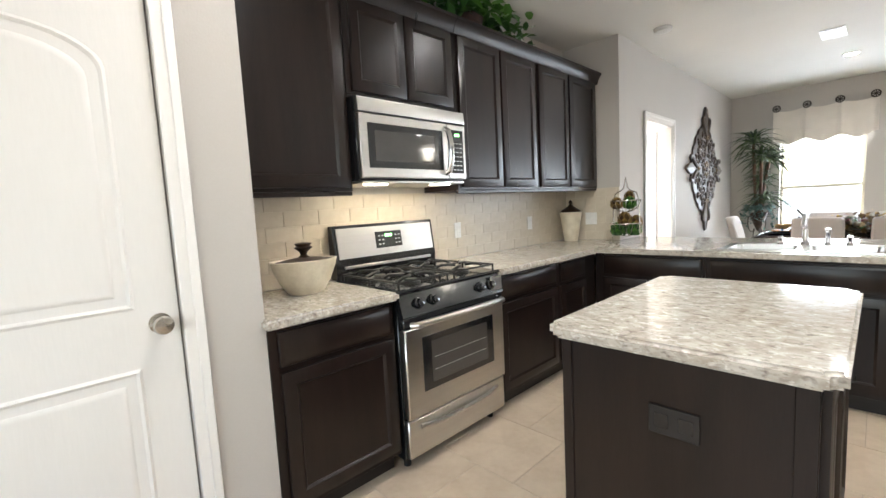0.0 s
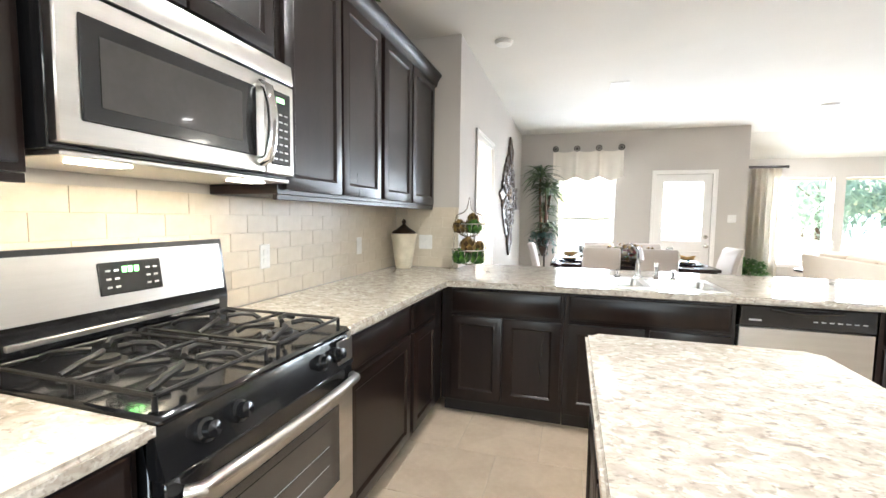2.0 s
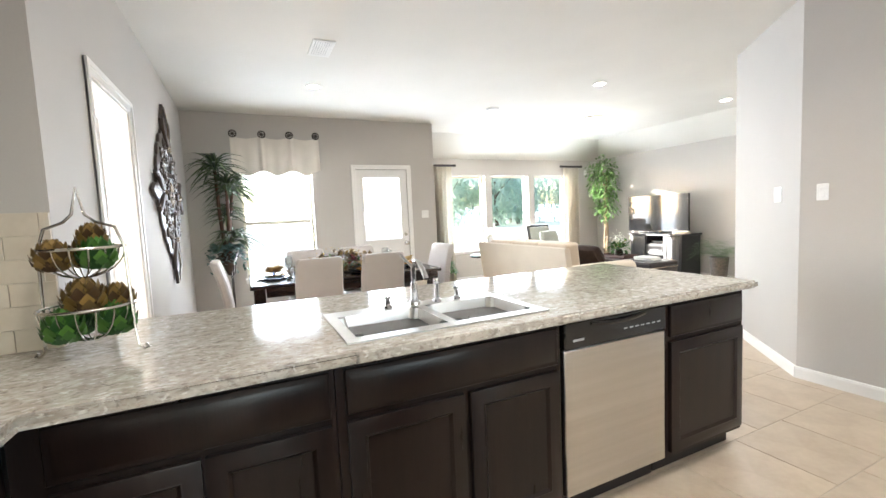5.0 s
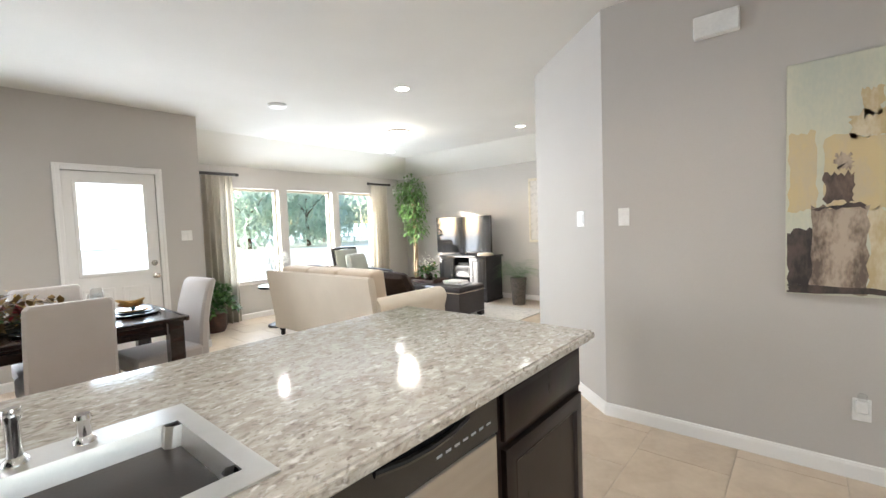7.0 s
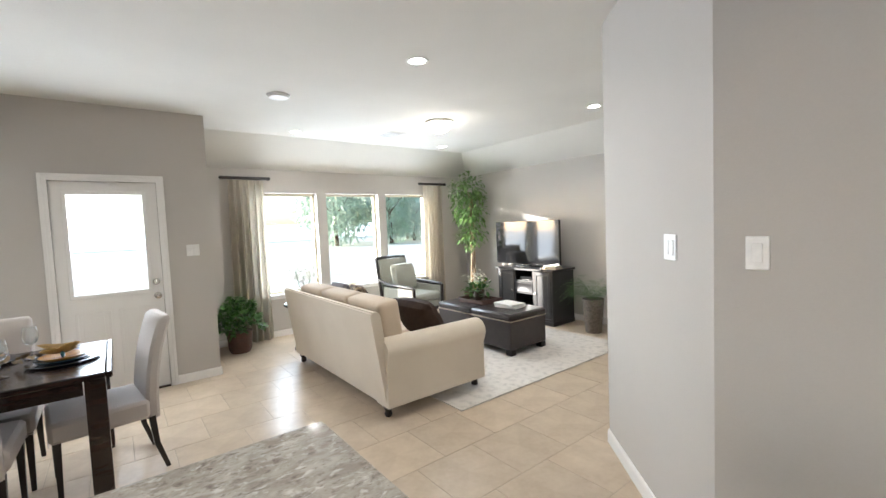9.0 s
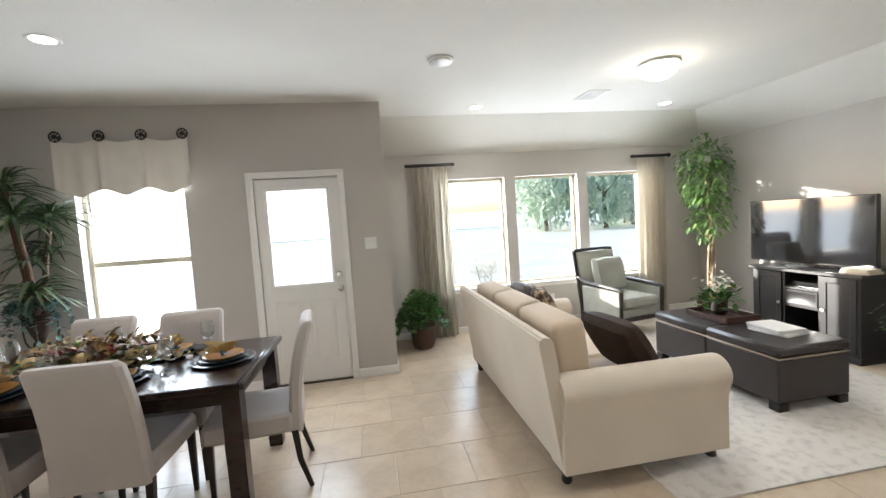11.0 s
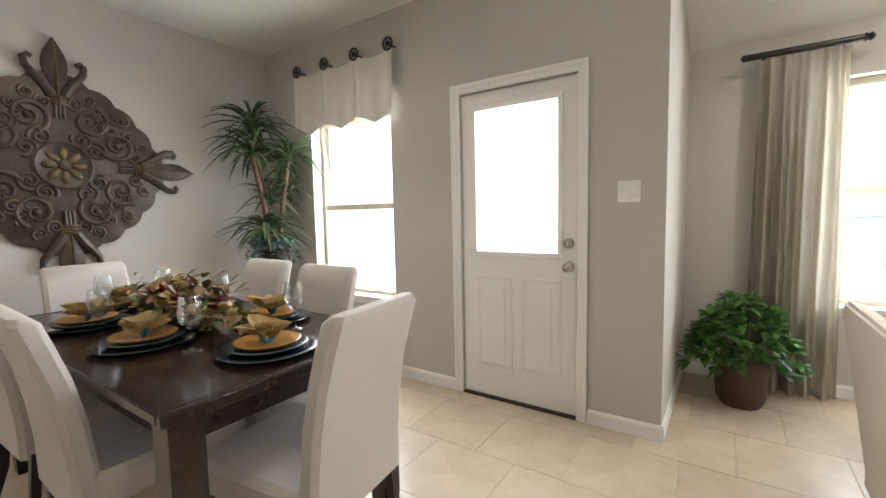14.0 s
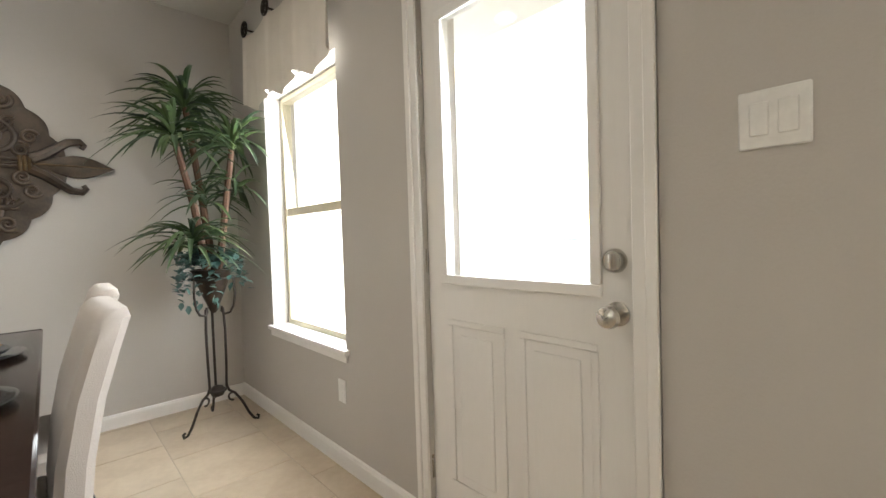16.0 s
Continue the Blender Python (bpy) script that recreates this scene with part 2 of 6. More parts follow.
PLATEBLUE = material("slate blue plate", (0.035, 0.06, 0.07), 0.22, bump=0.0)
NAPKIN = material("straw coloured napkin", (0.62, 0.47, 0.24), 0.9, second=(0.52, 0.38, 0.17), grain=300, bump=0.3)
RING = material("teal napkin ring", (0.02, 0.12, 0.15), 0.3, bump=0.0)
GOBLET = clear_glass("goblet glass", (0.96, 0.97, 0.97), 0.06, 0.45)
PANE = clear_glass("window glass", (0.97, 0.98, 0.98), 0.03)
LIGHTGLASS = glowing("lit lamp glass", (1.0, 0.93, 0.82), 9.0)
STUCCO = material("pale stucco", (0.72, 0.68, 0.62), 0.9, grain=60, bump=0.4)
GROUND = material("dry pale ground", (0.74, 0.71, 0.64), 0.95, second=(0.64, 0.62, 0.53), scale=0.6, grain=12, bump=0.3)
CONCRETE = material("pale concrete", (0.55, 0.53, 0.49), 0.9, scale=1.5, grain=40, bump=0.2)
WOODFLOOR = material("brown room carpet", (0.40, 0.34, 0.27), 0.95, grain=200)
# far foliage colours lifted above leaf green to imitate haze over the yard
FARLEAF = leafy("far tree leaves paled for haze", (0.20, 0.28, 0.21), (0.11, 0.18, 0.13), 0.7)


def lit_through(m, color, share):
    """Lets part of the light through a thin leaf, petal or cloth."""
    n, l = m.node_tree.nodes, m.node_tree.links
    tr, mx = n.new("ShaderNodeBsdfTranslucent"), n.new("ShaderNodeMixShader")
    tr.inputs["Color"].default_value = rgb(color)
    mx.inputs[0].default_value = share
    l.new(n["Principled BSDF"].outputs[0], mx.inputs[1])
    l.new(tr.outputs[0], mx.inputs[2])
    l.new(mx.outputs[0], n["Material Output"].inputs["Surface"])


# far leaves get a pale tint and high share, again imitating haze
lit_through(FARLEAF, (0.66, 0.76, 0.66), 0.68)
lit_through(WHITEFLOWER, (0.85, 0.83, 0.76), 0.5)
lit_through(FICUS, (0.34, 0.46, 0.18), 0.18)
lit_through(DRAPE, (0.66, 0.61, 0.52), 0.25)

# ---- mesh helpers ----
def box(bm, a, b, bevel=0.0, seg=1):
    lo, hi = [min(p, q) for p, q in zip(a, b)], [max(p, q) for p, q in zip(a, b)]
    vs = [bm.verts.new((x, y, z)) for x in (lo[0], hi[0]) for y in (lo[1], hi[1]) for z in (lo[2], hi[2])]
    fs = [bm.faces.new([vs[i] for i in f]) for f in ((0, 1, 3, 2), (4, 6, 7, 5), (0, 4, 5, 1), (2, 3, 7, 6), (0, 2, 6, 4), (1, 5, 7, 3))]
    if bevel:
        es = list({e for f in fs for e in f.edges})
        bmesh.ops.bevel(bm, geom=es, offset=bevel, segments=seg, affect="EDGES", profile=0.6)
    return bm


def prism(bm, pts, z0, z1):
    """An upright prism on a plan outline."""
    lo = [bm.verts.new((x, y, z0)) for x, y in pts]
    hi = [bm.verts.new((x, y, z1)) for x, y in pts]
    n = len(pts)
    bm.faces.new(lo[::-1])
    bm.faces.new(hi)
    for i in range(n):
        bm.faces.new((lo[i], lo[(i + 1) % n], hi[(i + 1) % n], hi[i]))
    return bm


def extrude(bm, pts, axis, a, b):
    """A profile in the two other axes, drawn from a to b along the axis."""
    def put(p, q, w):
        return {"x": (w, p, q), "y": (p, w, q), "z": (p, q, w)}[axis]
    lo = [bm.verts.new(put(p, q, a)) for p, q in pts]
    hi = [bm.verts.new(put(p, q, b)) for p, q in pts]
    n = len(pts)
    bm.faces.new(lo[::-1])
    bm.faces.new(hi)
    for i in range(n):
        bm.faces.new((lo[i], lo[(i + 1) % n], hi[(i + 1) % n], hi[i]))
    bmesh.ops.recalc_face_normals(bm, faces=bm.faces[:])
    return bm


def lathe(bm, prof, seg=24, c=(0, 0, 0), turn=None, sx=1.0, sy=1.0, caps=True):
    """A turned body: prof is (radius, height) from the bottom up."""
    rings = []
    for r, z in prof:
        ring = []
        for i in range(seg):
            a = 2 * math.pi * i / seg
            v = Vector((r * sx * math.cos(a), r * sy * math.sin(a), z))
            if turn:
                v = turn @ v
            ring.append(bm.verts.new(v + Vector(c)))
        rings.append(ring)
    for p, q in zip(rings, rings[1:]):
        for i in range(seg):
            bm.faces.new((p[i], p[(i + 1) % seg], q[(i + 1) % seg], q[i]))
    if caps and prof[0][0] > 1e-4:
        bm.faces.new(rings[0][::-1])
    if caps and prof[-1][0] > 1e-4:
        bm.faces.new(rings[-1])
    return bm


def tube(bm, pts, r, seg=8, taper=1.0):
    """A round bar along points."""
    pts = [Vector(p) for p in pts]
    rings, n = [], len(pts)
    side = None
    for i, p in enumerate(pts):
        d = (pts[min(i + 1, n - 1)] - pts[max(i - 1, 0)]).normalized()
        if side is None:
            side = d.orthogonal().normalized()
        side = (side - d * side.dot(d)).normalized()
        up = d.cross(side)
        k = r * (1 + (taper - 1) * i / max(1, n - 1))
        rings.append([bm.verts.new(p + side * (k * math.cos(2 * math.pi * j / seg)) + up * (k * math.sin(2 * math.pi * j / seg))) for j in range(seg)])
    for p, q in zip(rings, rings[1:]):
        for j in range(seg):
            bm.faces.new((p[j], p[(j + 1) % seg], q[(j + 1) % seg], q[j]))
    bm.faces.new(rings[0][::-1])
    bm.faces.new(rings[-1])
    return bm


def pillow_shape(bm, c, size, m=None, n=10, power=0.45):
    """A stuffed cushion: pinched rim, full middle. size = width, height, thickness; it stands in x and z."""
    m = m or Matrix.Identity(4)
    for s in (1, -1):
        grid = []
        for i in range(n + 1):
            row = []
            for j in range(n + 1):
                u, v = 2 * i / n - 1, 2 * j / n - 1
                k = max(0.0, (1 - u ** 4) * (1 - v ** 4)) ** power
                pin = 1 - 0.07 * (1 - k)
                bulge = 1 - 0.05 * (1 - u * u) * 0 - 0.04 * (abs(u * v))
                p = Vector((u * size[0] / 2 * pin * bulge, s * k * size[2] / 2, v * size[1] / 2 * pin * bulge))
                row.append(bm.verts.new(m @ p + Vector(c)))
            grid.append(row)
        for i in range(n):
            for j in range(n):
                q = (grid[i][j], grid[i + 1][j], grid[i + 1][j + 1], grid[i][j + 1])
                bm.faces.new(q if s < 0 else q[::-1])
    bmesh.ops.remove_doubles(bm, verts=bm.verts[:], dist=0.0005)
    return bm


def leaf(bm, base, tip, width, droop=0.0, steps=3, normal=None, fold=0.15):
    """One leaf: a tapered blade from base to tip, arched by droop."""
    base, tip = Vector(base), Vector(tip)
    d = tip - base
    side = d.cross(normal or Vector((0, 0, 1)))
    side = side.normalized() if side.length > 1e-6 else Vector((1, 0, 0))
    up = side.cross(d).normalized()
    prev = None
    for i in range(steps + 1):
        k = i / steps
        p = base + d * k + Vector((0, 0, -droop * (k * k) + droop * 0.35 * k))
        w = width * (math.sin(math.pi * (0.12 + 0.88 * k)) ** 0.8 if k < 1 else 0.03)
        row = (bm.verts.new(p + side * w / 2 + up * w * fold), bm.verts.new(p), bm.verts.new(p - side * w / 2 + up * w * fold))
        if prev:
            bm.faces.new((prev[0], prev[1], row[1], row[0]))
            bm.faces.new((prev[1], prev[2], row[2], row[1]))
        prev = row
    return bm


def smooth(ob, angle=40):
    for p in ob.data.polygons:
        p.use_smooth = True
    ob.data.set_sharp_from_angle(angle=radians(angle))
    return ob


def part(name, bm, mat, parent=None, label="", shade=True):
    me = bpy.data.meshes.new(name)
    bm.to_mesh(me)
    bm.free()
    me.materials.append(mat)
    ob = new(name, me)
    if shade:
        smooth(ob)
    if parent:
        ob.parent = parent
    if label:
        ob["label"] = label
    return ob


def B():
    return bmesh.new()


def boxes(*list_, bevel=0.0):
    bm = B()
    for a, b in list_:
        box(bm, a, b, bevel)
    return bm


def thing(name, label, category, at=(0, 0, 0), turn=0.0, group=""):
    ob = new(name)
    ob.empty_display_size = 0.1
    ob.matrix_basis = pose(*at, 0, 0, turn)
    return tagged(ob, label, category, group)


def setting(name, bm, mat, label, category):
    return tagged(part(name, bm, mat, None, shade=False), label, category, kind="structure")

# ---- the building ----
H = 2.745
XB, YD, YR = 8.02, 2.313, 2.86          # back wall, dining wall, range wall
YJ, XW, YT = -1.056, 9.22, -5.66        # jog, living window wall, television wall
FLOOR = boxes(((-3, -6.2, -0.12), (9.6, 6.0, -0.0022)))
setting("floor", FLOOR, GROUT, "beige tiled floor with pale grout", "floor")
cb = boxes(((-3, -6.2, H), (8.66, 6.0, H + 0.12)), ((8.66, -6.2, H + 0.02), (9.7, 6.0, H + 0.14)))
setting("ceiling", cb, CEIL, "off-white textured drywall ceiling", "ceiling")
sl = B()
extrude(sl, [(8.62, H - 0.0005), (XW + 0.01, 2.38), (XW + 0.01, H + 0.05), (8.62, H + 0.05)], "y", YT, YJ)
setting("ceiling_slope", sl, CEIL, "sloped ceiling strip above the living room windows", "ceiling")
sl = B()
extrude(sl, [(YT + 0.55, H - 0.0005), (YT - 0.01, 2.40), (YT - 0.01, H + 0.05), (YT + 0.55, H + 0.05)], "x", 4.5, XW)
setting("ceiling_slope", sl, CEIL, "sloped ceiling strip above the television wall", "ceiling")


def wall_x(x0, x1, y0, y1, holes=(), z1=H):
    """A wall in the plane of y and z with openings (y0, y1, z0, z1)."""
    bm = B()
    y = y0
    for a, b, c, d in sorted(holes):
        box(bm, (x0, y, 0), (x1, a, z1))
        if c > 0:
            box(bm, (x0, a, 0), (x1, b, c))
        box(bm, (x0, a, d), (x1, b, z1))
        y = b
    box(bm, (x0, y, 0), (x1, y1, z1))
    return bm


def wall_y(y0, y1, x0, x1, holes=(), z1=H):
    bm = B()
    x = x0
    for a, b, c, d in sorted(holes):
        box(bm, (x, y0, 0), (a, y1, z1))
        box(bm, (a, y0, d), (b, y1, z1))
        x = b
    box(bm, (x, y0, 0), (x1, y1, z1))
    return bm


DW0, DW1, DWZ0, DWZ1 = 0.795, 1.70, 0.60, 2.06
setting("wall_east", wall_x(XB, XB + 0.20, YJ, YD + 0.14, [(DW0, DW1, DWZ0, DWZ1), (-0.60, 0.19, 0, 2.04)]), WALL, "greige painted wall with a window and back door", "wall")
setting("wall_jog", boxes(((XB + 0.20, YJ, 0), (XW + 0.22, YJ + 0.14, H))), WALL, "greige painted return wall", "wall")
LW = [(-2.70, -1.82), (-3.755, -2.85), (-4.77, -3.90)]
setting("wall_living", wall_x(XW, XW + 0.22, YT - 0.12, YJ, [(a, b, 0.60, 2.06) for a, b in LW], 2.60), WALL, "greige painted wall with three windows", "wall")
setting("wall_television", boxes(((4.4, YT - 0.14, 0), (XW, YT, 2.60))), WALL, "greige painted living room wall", "wall")
setting("wall_dining", wall_y(YD, YD + 0.14, 3.865, XB, [(4.50, 5.25, 0, 2.075)]), WALL, "greige painted dining wall with an opening", "wall")
setting("wall_stub", boxes(((3.865, YD + 0.14, 0), (4.005, YR + 0.14, H))), WALL, "short greige wall beside the cabinets", "wall")
setting("wall_range", boxes(((0.40, YR, 0), (3.865, YR + 0.14, H))), WALL, "greige kitchen wall behind the range", "wall")
setting("wall_pantry", wall_y(2.26, 2.40, -1.6, 0.575, [(-0.405, 0.310, 0, 2.04)]), WALL, "off-white pantry wall with a door", "wall")
setting("wall_pantry_side", boxes(((0.435, 2.40, 0), (0.575, YR, H))), WALL, "short pantry side wall", "wall")
setting("wall_south", boxes(((-3.0, -2.10, 0), (3.594, -1.96, H))), WALL, "greige wall with a canvas painting", "wall")
bm = B()
prism(bm, [(3.594, -1.96), (4.52, -2.79), (4.40, -2.90), (3.53, -2.10), (3.594, -2.10)], 0, H)
setting("wall_angled", bm, WALL, "angled greige wall at the corner", "wall")
setting("wall_living_side", boxes(((4.38, YT, 0), (4.52, -2.79, H))), WALL, "greige side wall of the living room", "wall")
setting("wall_west", wall_x(-2.74, -2.6, -1.96, 6.0, [(-1.2, 1.8, 0.7, 2.2)]), WALL, "plain wall behind the kitchen", "wall")
setting("wall_pantry_back", boxes(((-2.6, 3.4, 0), (0.40, 3.54, H))), WALL, "plain wall behind the pantry", "wall")
# the bedroom beyond the opening
setting("wall_bedroom", wall_y(5.2, 5.34, 3.0, 8.1, [(4.6, 6.2, 0, 2.1)]), WALL, "pale far wall of the next room", "wall")
setting("wall_bedroom_side", boxes(((4.0, 3.0, 0), (4.1, 5.2, H)), ((7.0, YD + 0.14, 0), (7.14, 5.2, H))), WALL, "plain side walls of the next room", "wall")


def baseboard(pts, name="baseboard"):
    """A skirting with a rounded top along a plan line; the room is on the line's left."""
    bm = B()
    for (x0, y0), (x1, y1) in zip(pts, pts[1:]):
        d = Vector((x1 - x0, y1 - y0, 0))
        n = Vector((-d.y, d.x, 0)).normalized()
        prof = [(0, 0), (0.014, 0), (0.014, 0.070), (0.009, 0.084), (0, 0.088)]
        lo = [bm.verts.new(Vector((x0, y0, 0)) + n * a + Vector((0, 0, b))) for a, b in prof]
        hi = [bm.verts.new(Vector((x1, y1, 0)) + n * a + Vector((0, 0, b))) for a, b in prof]
        for i in range(5):
            bm.faces.new((lo[i], lo[(i + 1) % 5], hi[(i + 1) % 5], hi[i]))
        bm.faces.new(lo[::-1])
        bm.faces.new(hi)
    bmesh.ops.recalc_face_normals(bm, faces=bm.faces[:])
    return setting(name, bm, WHITE, "white painted wooden baseboard", "baseboard")


baseboard([(XB, 0.25), (XB, YD), (5.32, YD)])
baseboard([(XW, YJ), (XB, YJ), (XB, -0.665)])
baseboard([(XW, YT), (XW, YJ)])
baseboard([(4.52, YT), (XW, YT)])
baseboard([(-2.6, -1.96), (3.594, -1.96), (4.52, -2.79), (4.52, YT)])
baseboard([(0.575, 2.26), (0.385, 2.26)])
baseboard([(4.43, YD), (4.27, YD)])


def casing(name, axis, plane, a, b, top, side, width=0.062, label="white door casing"):
    """Stepped trim round an opening, on the side of the wall given by its sign."""
    bm = B()
    for w0, w1, t in ((0, width, 0.012), (width * 0.55, width, 0.020)):
        for p, q, z0, z1 in ((a - w1, a - w0, 0, top + w1), (b + w0, b + w1, 0, top + w1), (a - w0, b + w0, top + w0, top + w1)):
            if axis == "x":
                box(bm, (plane, p, z0), (plane + side * t, q, z1), 0.003)
            else:
                box(bm, (p, plane, z0), (q, plane + side * t, z1), 0.003)
    return tagged(part(name, bm, WHITE), label, "trim", kind="structure")


casing("trim_back_door", "x", XB, -0.60, 0.19, 2.04, -1)
casing("trim_opening", "y", YD, 4.50, 5.25, 2.075, -1, 0.07)
casing("trim_pantry", "y", 2.26, -0.405, 0.310, 2.04, -1)
tagged(part("trim_jamb", boxes(((4.50, YD, 0), (4.512, YD + 0.14, 2.075)), ((5.238, YD, 0), (5.25, YD + 0.14, 2.075)), ((4.512, YD, 2.063), (5.238, YD + 0.14, 2.075))), WHITE), "white jamb lining of the opening", "trim", kind="structure")
# the open door leaf in the next room
od = thing("interior_door", "white door leaf standing open in the next room", "door", (5.22, YD + 0.16, 0), 76)
part("door_leaf", boxes(((0.0, -0.035, 0.012), (0.72, 0.0, 2.03)), bevel=0.003), DOORWHITE, od)

# ---- outside ----
setting("ground", boxes(((9.44, -60, -0.2), (90, 60, -0.16))), GROUND, "pale dry lawn outside in the sun", "ground")
setting("patio", boxes(((8.22, YJ + 0.14, -0.16), (11.6, 2.3, -0.03))), CONCRETE, "pale concrete patio slab", "patio")
# unseen wall added to block low sun from the dining window and door
setting("wall_sun_block", boxes(((8.22, 2.453, -0.16), (11.7, 2.65, 2.9))), STUCCO, "unseen stucco wall added to keep low sun off the back door", "wall")
# glowing panel added before the wing wall so door and window views turn white
setting("backdrop_patio", boxes(((8.3, 2.40, -0.1), (11.65, 2.44, 2.9))), glowing("glowing white panel", (1.0, 1.0, 0.98), 0.9), "glowing panel added beside the patio to whiten the window views", "backdrop")


def far_tree(x, y, h, r):
    t = thing("tree", "leafy green tree across the sunlit yard", "tree", (x, y, -0.16), 0, "trees in the yard")
    bm = B()
    tube(bm, [(0, 0, 0), (0.1, 0.05, h * 0.3), (0.0, 0.1, h * 0.6)], 0.22, 8, 0.5)
    for k in range(4):
        a = k * 1.7
        tube(bm, [(0.05, 0.05, h * 0.4), (math.cos(a) * r * 0.5, math.sin(a) * r * 0.5, h * 0.65)], 0.09, 6, 0.4)
    part("trunk", bm, BARK, t)
    bm = B()
    for i in range(1700):
        a, u = random.uniform(0, 6.283), random.uniform(-1, 1)
        k = r * random.uniform(0.45, 1.0) * (0.8 + 0.35 * noise.noise(Vector((a * 2, u * 3, x))))
        p = Vector((math.cos(a) * k * math.sqrt(1 - u * u), math.sin(a) * k * math.sqrt(1 - u * u), h * 0.45 + u * k * 0.95))
        d = Vector((random.uniform(-1, 1), random.uniform(-1, 1), random.uniform(-0.8, 0.4))).normalized()
        leaf(bm, p, p + d * random.uniform(0.7, 1.2), 0.55, 0.1, 1)
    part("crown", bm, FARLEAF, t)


for fx, fy, fh, fr in ((42, -17.5, 7.4, 4.4), (40, -22.5, 7.8, 4.6), (44, -28.0, 7.2, 4.5), (41, -34, 8.2, 5), (50, -20, 8.6, 5.0), (50, -31, 8.6, 5.0)):
    far_tree(fx, fy, fh, fr)
# low glowing wall added far out, standing in for the bright distance
setting("backdrop", boxes(((80, -90, -1), (80.2, 60, 2.6))), glowing("glowing added distance wall", (0.95, 0.97, 1.0), 0.8), "glowing wall added beyond the yard for a bright distance", "backdrop")


def can_light(x, y, energy=9.0, z=2.745):
    c = thing("recessed_light", "lit recessed ceiling light with a white trim ring", "ceiling light", (x, y, z), 0, "recessed ceiling lights")
    part("trim_ring", lathe(B(), [(0.062, -0.006), (0.078, -0.008), (0.088, -0.001), (0.062, -0.001)], 28, caps=False), WHITE, c)
    part("lens", lathe(B(), [(0.062, -0.003), (0.0, -0.0035)], 28, caps=False), LIGHTGLASS, c, "glowing lens")
    o = lamp("recessed_lamp", "AREA", energy, look((x, y, z - 0.02), (x, y + 0.001, 0)), (1.0, 0.93, 0.82))
    o.data.shape, o.data.size, o.data.spread = "DISK", 0.12, radians(150)


for lx, ly in ((5.63, -2.12), (5.66, -4.50), (8.30, -2.12), (8.30, -4.43), (6.62, 0.92)):
    can_light(lx, ly, 2.6)
for lx, ly in ((0.75, 1.55), (2.55, 1.55), (0.75, 0.0), (2.55, -0.3)):
    can_light(lx, ly, 3.0)

# ---- doors and windows ----
def inset_panel(bm, axis, plane, side, a, b, z0, z1, depth=0.006, rim=0.022):
    """A raised door panel: a sunken groove round a proud field, drawn on the face of a door."""
    for p, q, r, s in ((a, b, z0, z0 + rim), (a, b, z1 - rim, z1), (a, a + rim, z0 + rim, z1 - rim), (b - rim, b, z0 + rim, z1 - rim)):
        if axis == "x":
            box(bm, (plane, p, r), (plane + side * depth, q, s), 0.0025)
        else:
            box(bm, (p, plane, r), (q, plane + side * depth, s), 0.0025)
    f = rim + 0.03
    if axis == "x":
        box(bm, (plane, a + f, z0 + f), (plane + side * depth * 0.8, b - f, z1 - f), 0.003)
    else:
        box(bm, (a + f, plane, z0 + f), (b - f, plane + side * depth * 0.8, z1 - f), 0.003)


bd = tagged(thing("door_1", "white half-glazed back door with two lower panels, closed", "door", (XB, -0.205, 0)), kind="structure")
y0, y1 = -0.392, 0.392
g0, g1, gz0, gz1 = -0.285, 0.293, 0.99, 1.93
bm = boxes(((0.022, y0, 0.014), (0.062, g0, 2.035)), ((0.022, g1, 0.014), (0.062, y1, 2.035)), ((0.022, g0, 0.014), (0.062, g1, gz0)), ((0.022, g0, gz1), (0.062, g1, 2.035)))
inset_panel(bm, "x", 0.022, -1, -0.29, -0.03, 0.22, 0.84)
inset_panel(bm, "x", 0.022, -1, 0.03, 0.29, 0.22, 0.84)
part("door_leaf", bm, DOORWHITE, bd)
bm = B()
for a, b, c, d in ((g0 - 0.02, g1 + 0.02, gz0 - 0.022, gz0 + 0.012), (g0 - 0.02, g1 + 0.02, gz1 - 0.012, gz1 + 0.022), (g0 - 0.02, g0 + 0.012, gz0 + 0.012, gz1 - 0.012), (g1 - 0.012, g1 + 0.02, gz0 + 0.012, gz1 - 0.012)):
    box(bm, (0.010, a, c), (0.022, b, d), 0.003)
part("glazing_frame", bm, WHITE, bd)
pane = part("pane", boxes(((0.038, g0, gz0), (0.044, g1, gz1))), PANE, bd, "clear glass pane")
pane.visible_shadow = False
kx = Matrix.Rotation(radians(-90), 3, "Y")
bm = lathe(B(), [(0.032, 0), (0.032, 0.006), (0.013, 0.010), (0.012, 0.035), (0.024, 0.042), (0.030, 0.055), (0.026, 0.068), (0.012, 0.073), (0.0, 0.073)], 24, (0.022, -0.344, 0.928), kx)
part("doorknob", bm, NICKEL, bd, "satin nickel doorknob")
bm = lathe(B(), [(0.032, 0), (0.030, 0.012), (0.024, 0.018), (0.0, 0.018)], 24, (0.022, -0.339, 1.066), kx)
box(bm, (-0.014, -0.343, 1.048), (0.006, -0.335, 1.084), 0.003)
part("deadbolt", bm, NICKEL, bd, "satin nickel deadbolt")
for hz in (0.25, 1.05, 1.80):
    part("hinge", tube(B(), [(0.014, 0.398, hz - 0.045), (0.014, 0.398, hz + 0.045)], 0.006), NICKEL, bd)
part("threshold", boxes(((-0.01, y0, 0.0), (0.07, y1, 0.012)), bevel=0.003), BRONZE, bd, "dark bronze threshold")

pd = tagged(thing("door_2", "white two-panel arched pantry door, closed", "door", (-0.0475, 2.26, 0)), kind="structure")
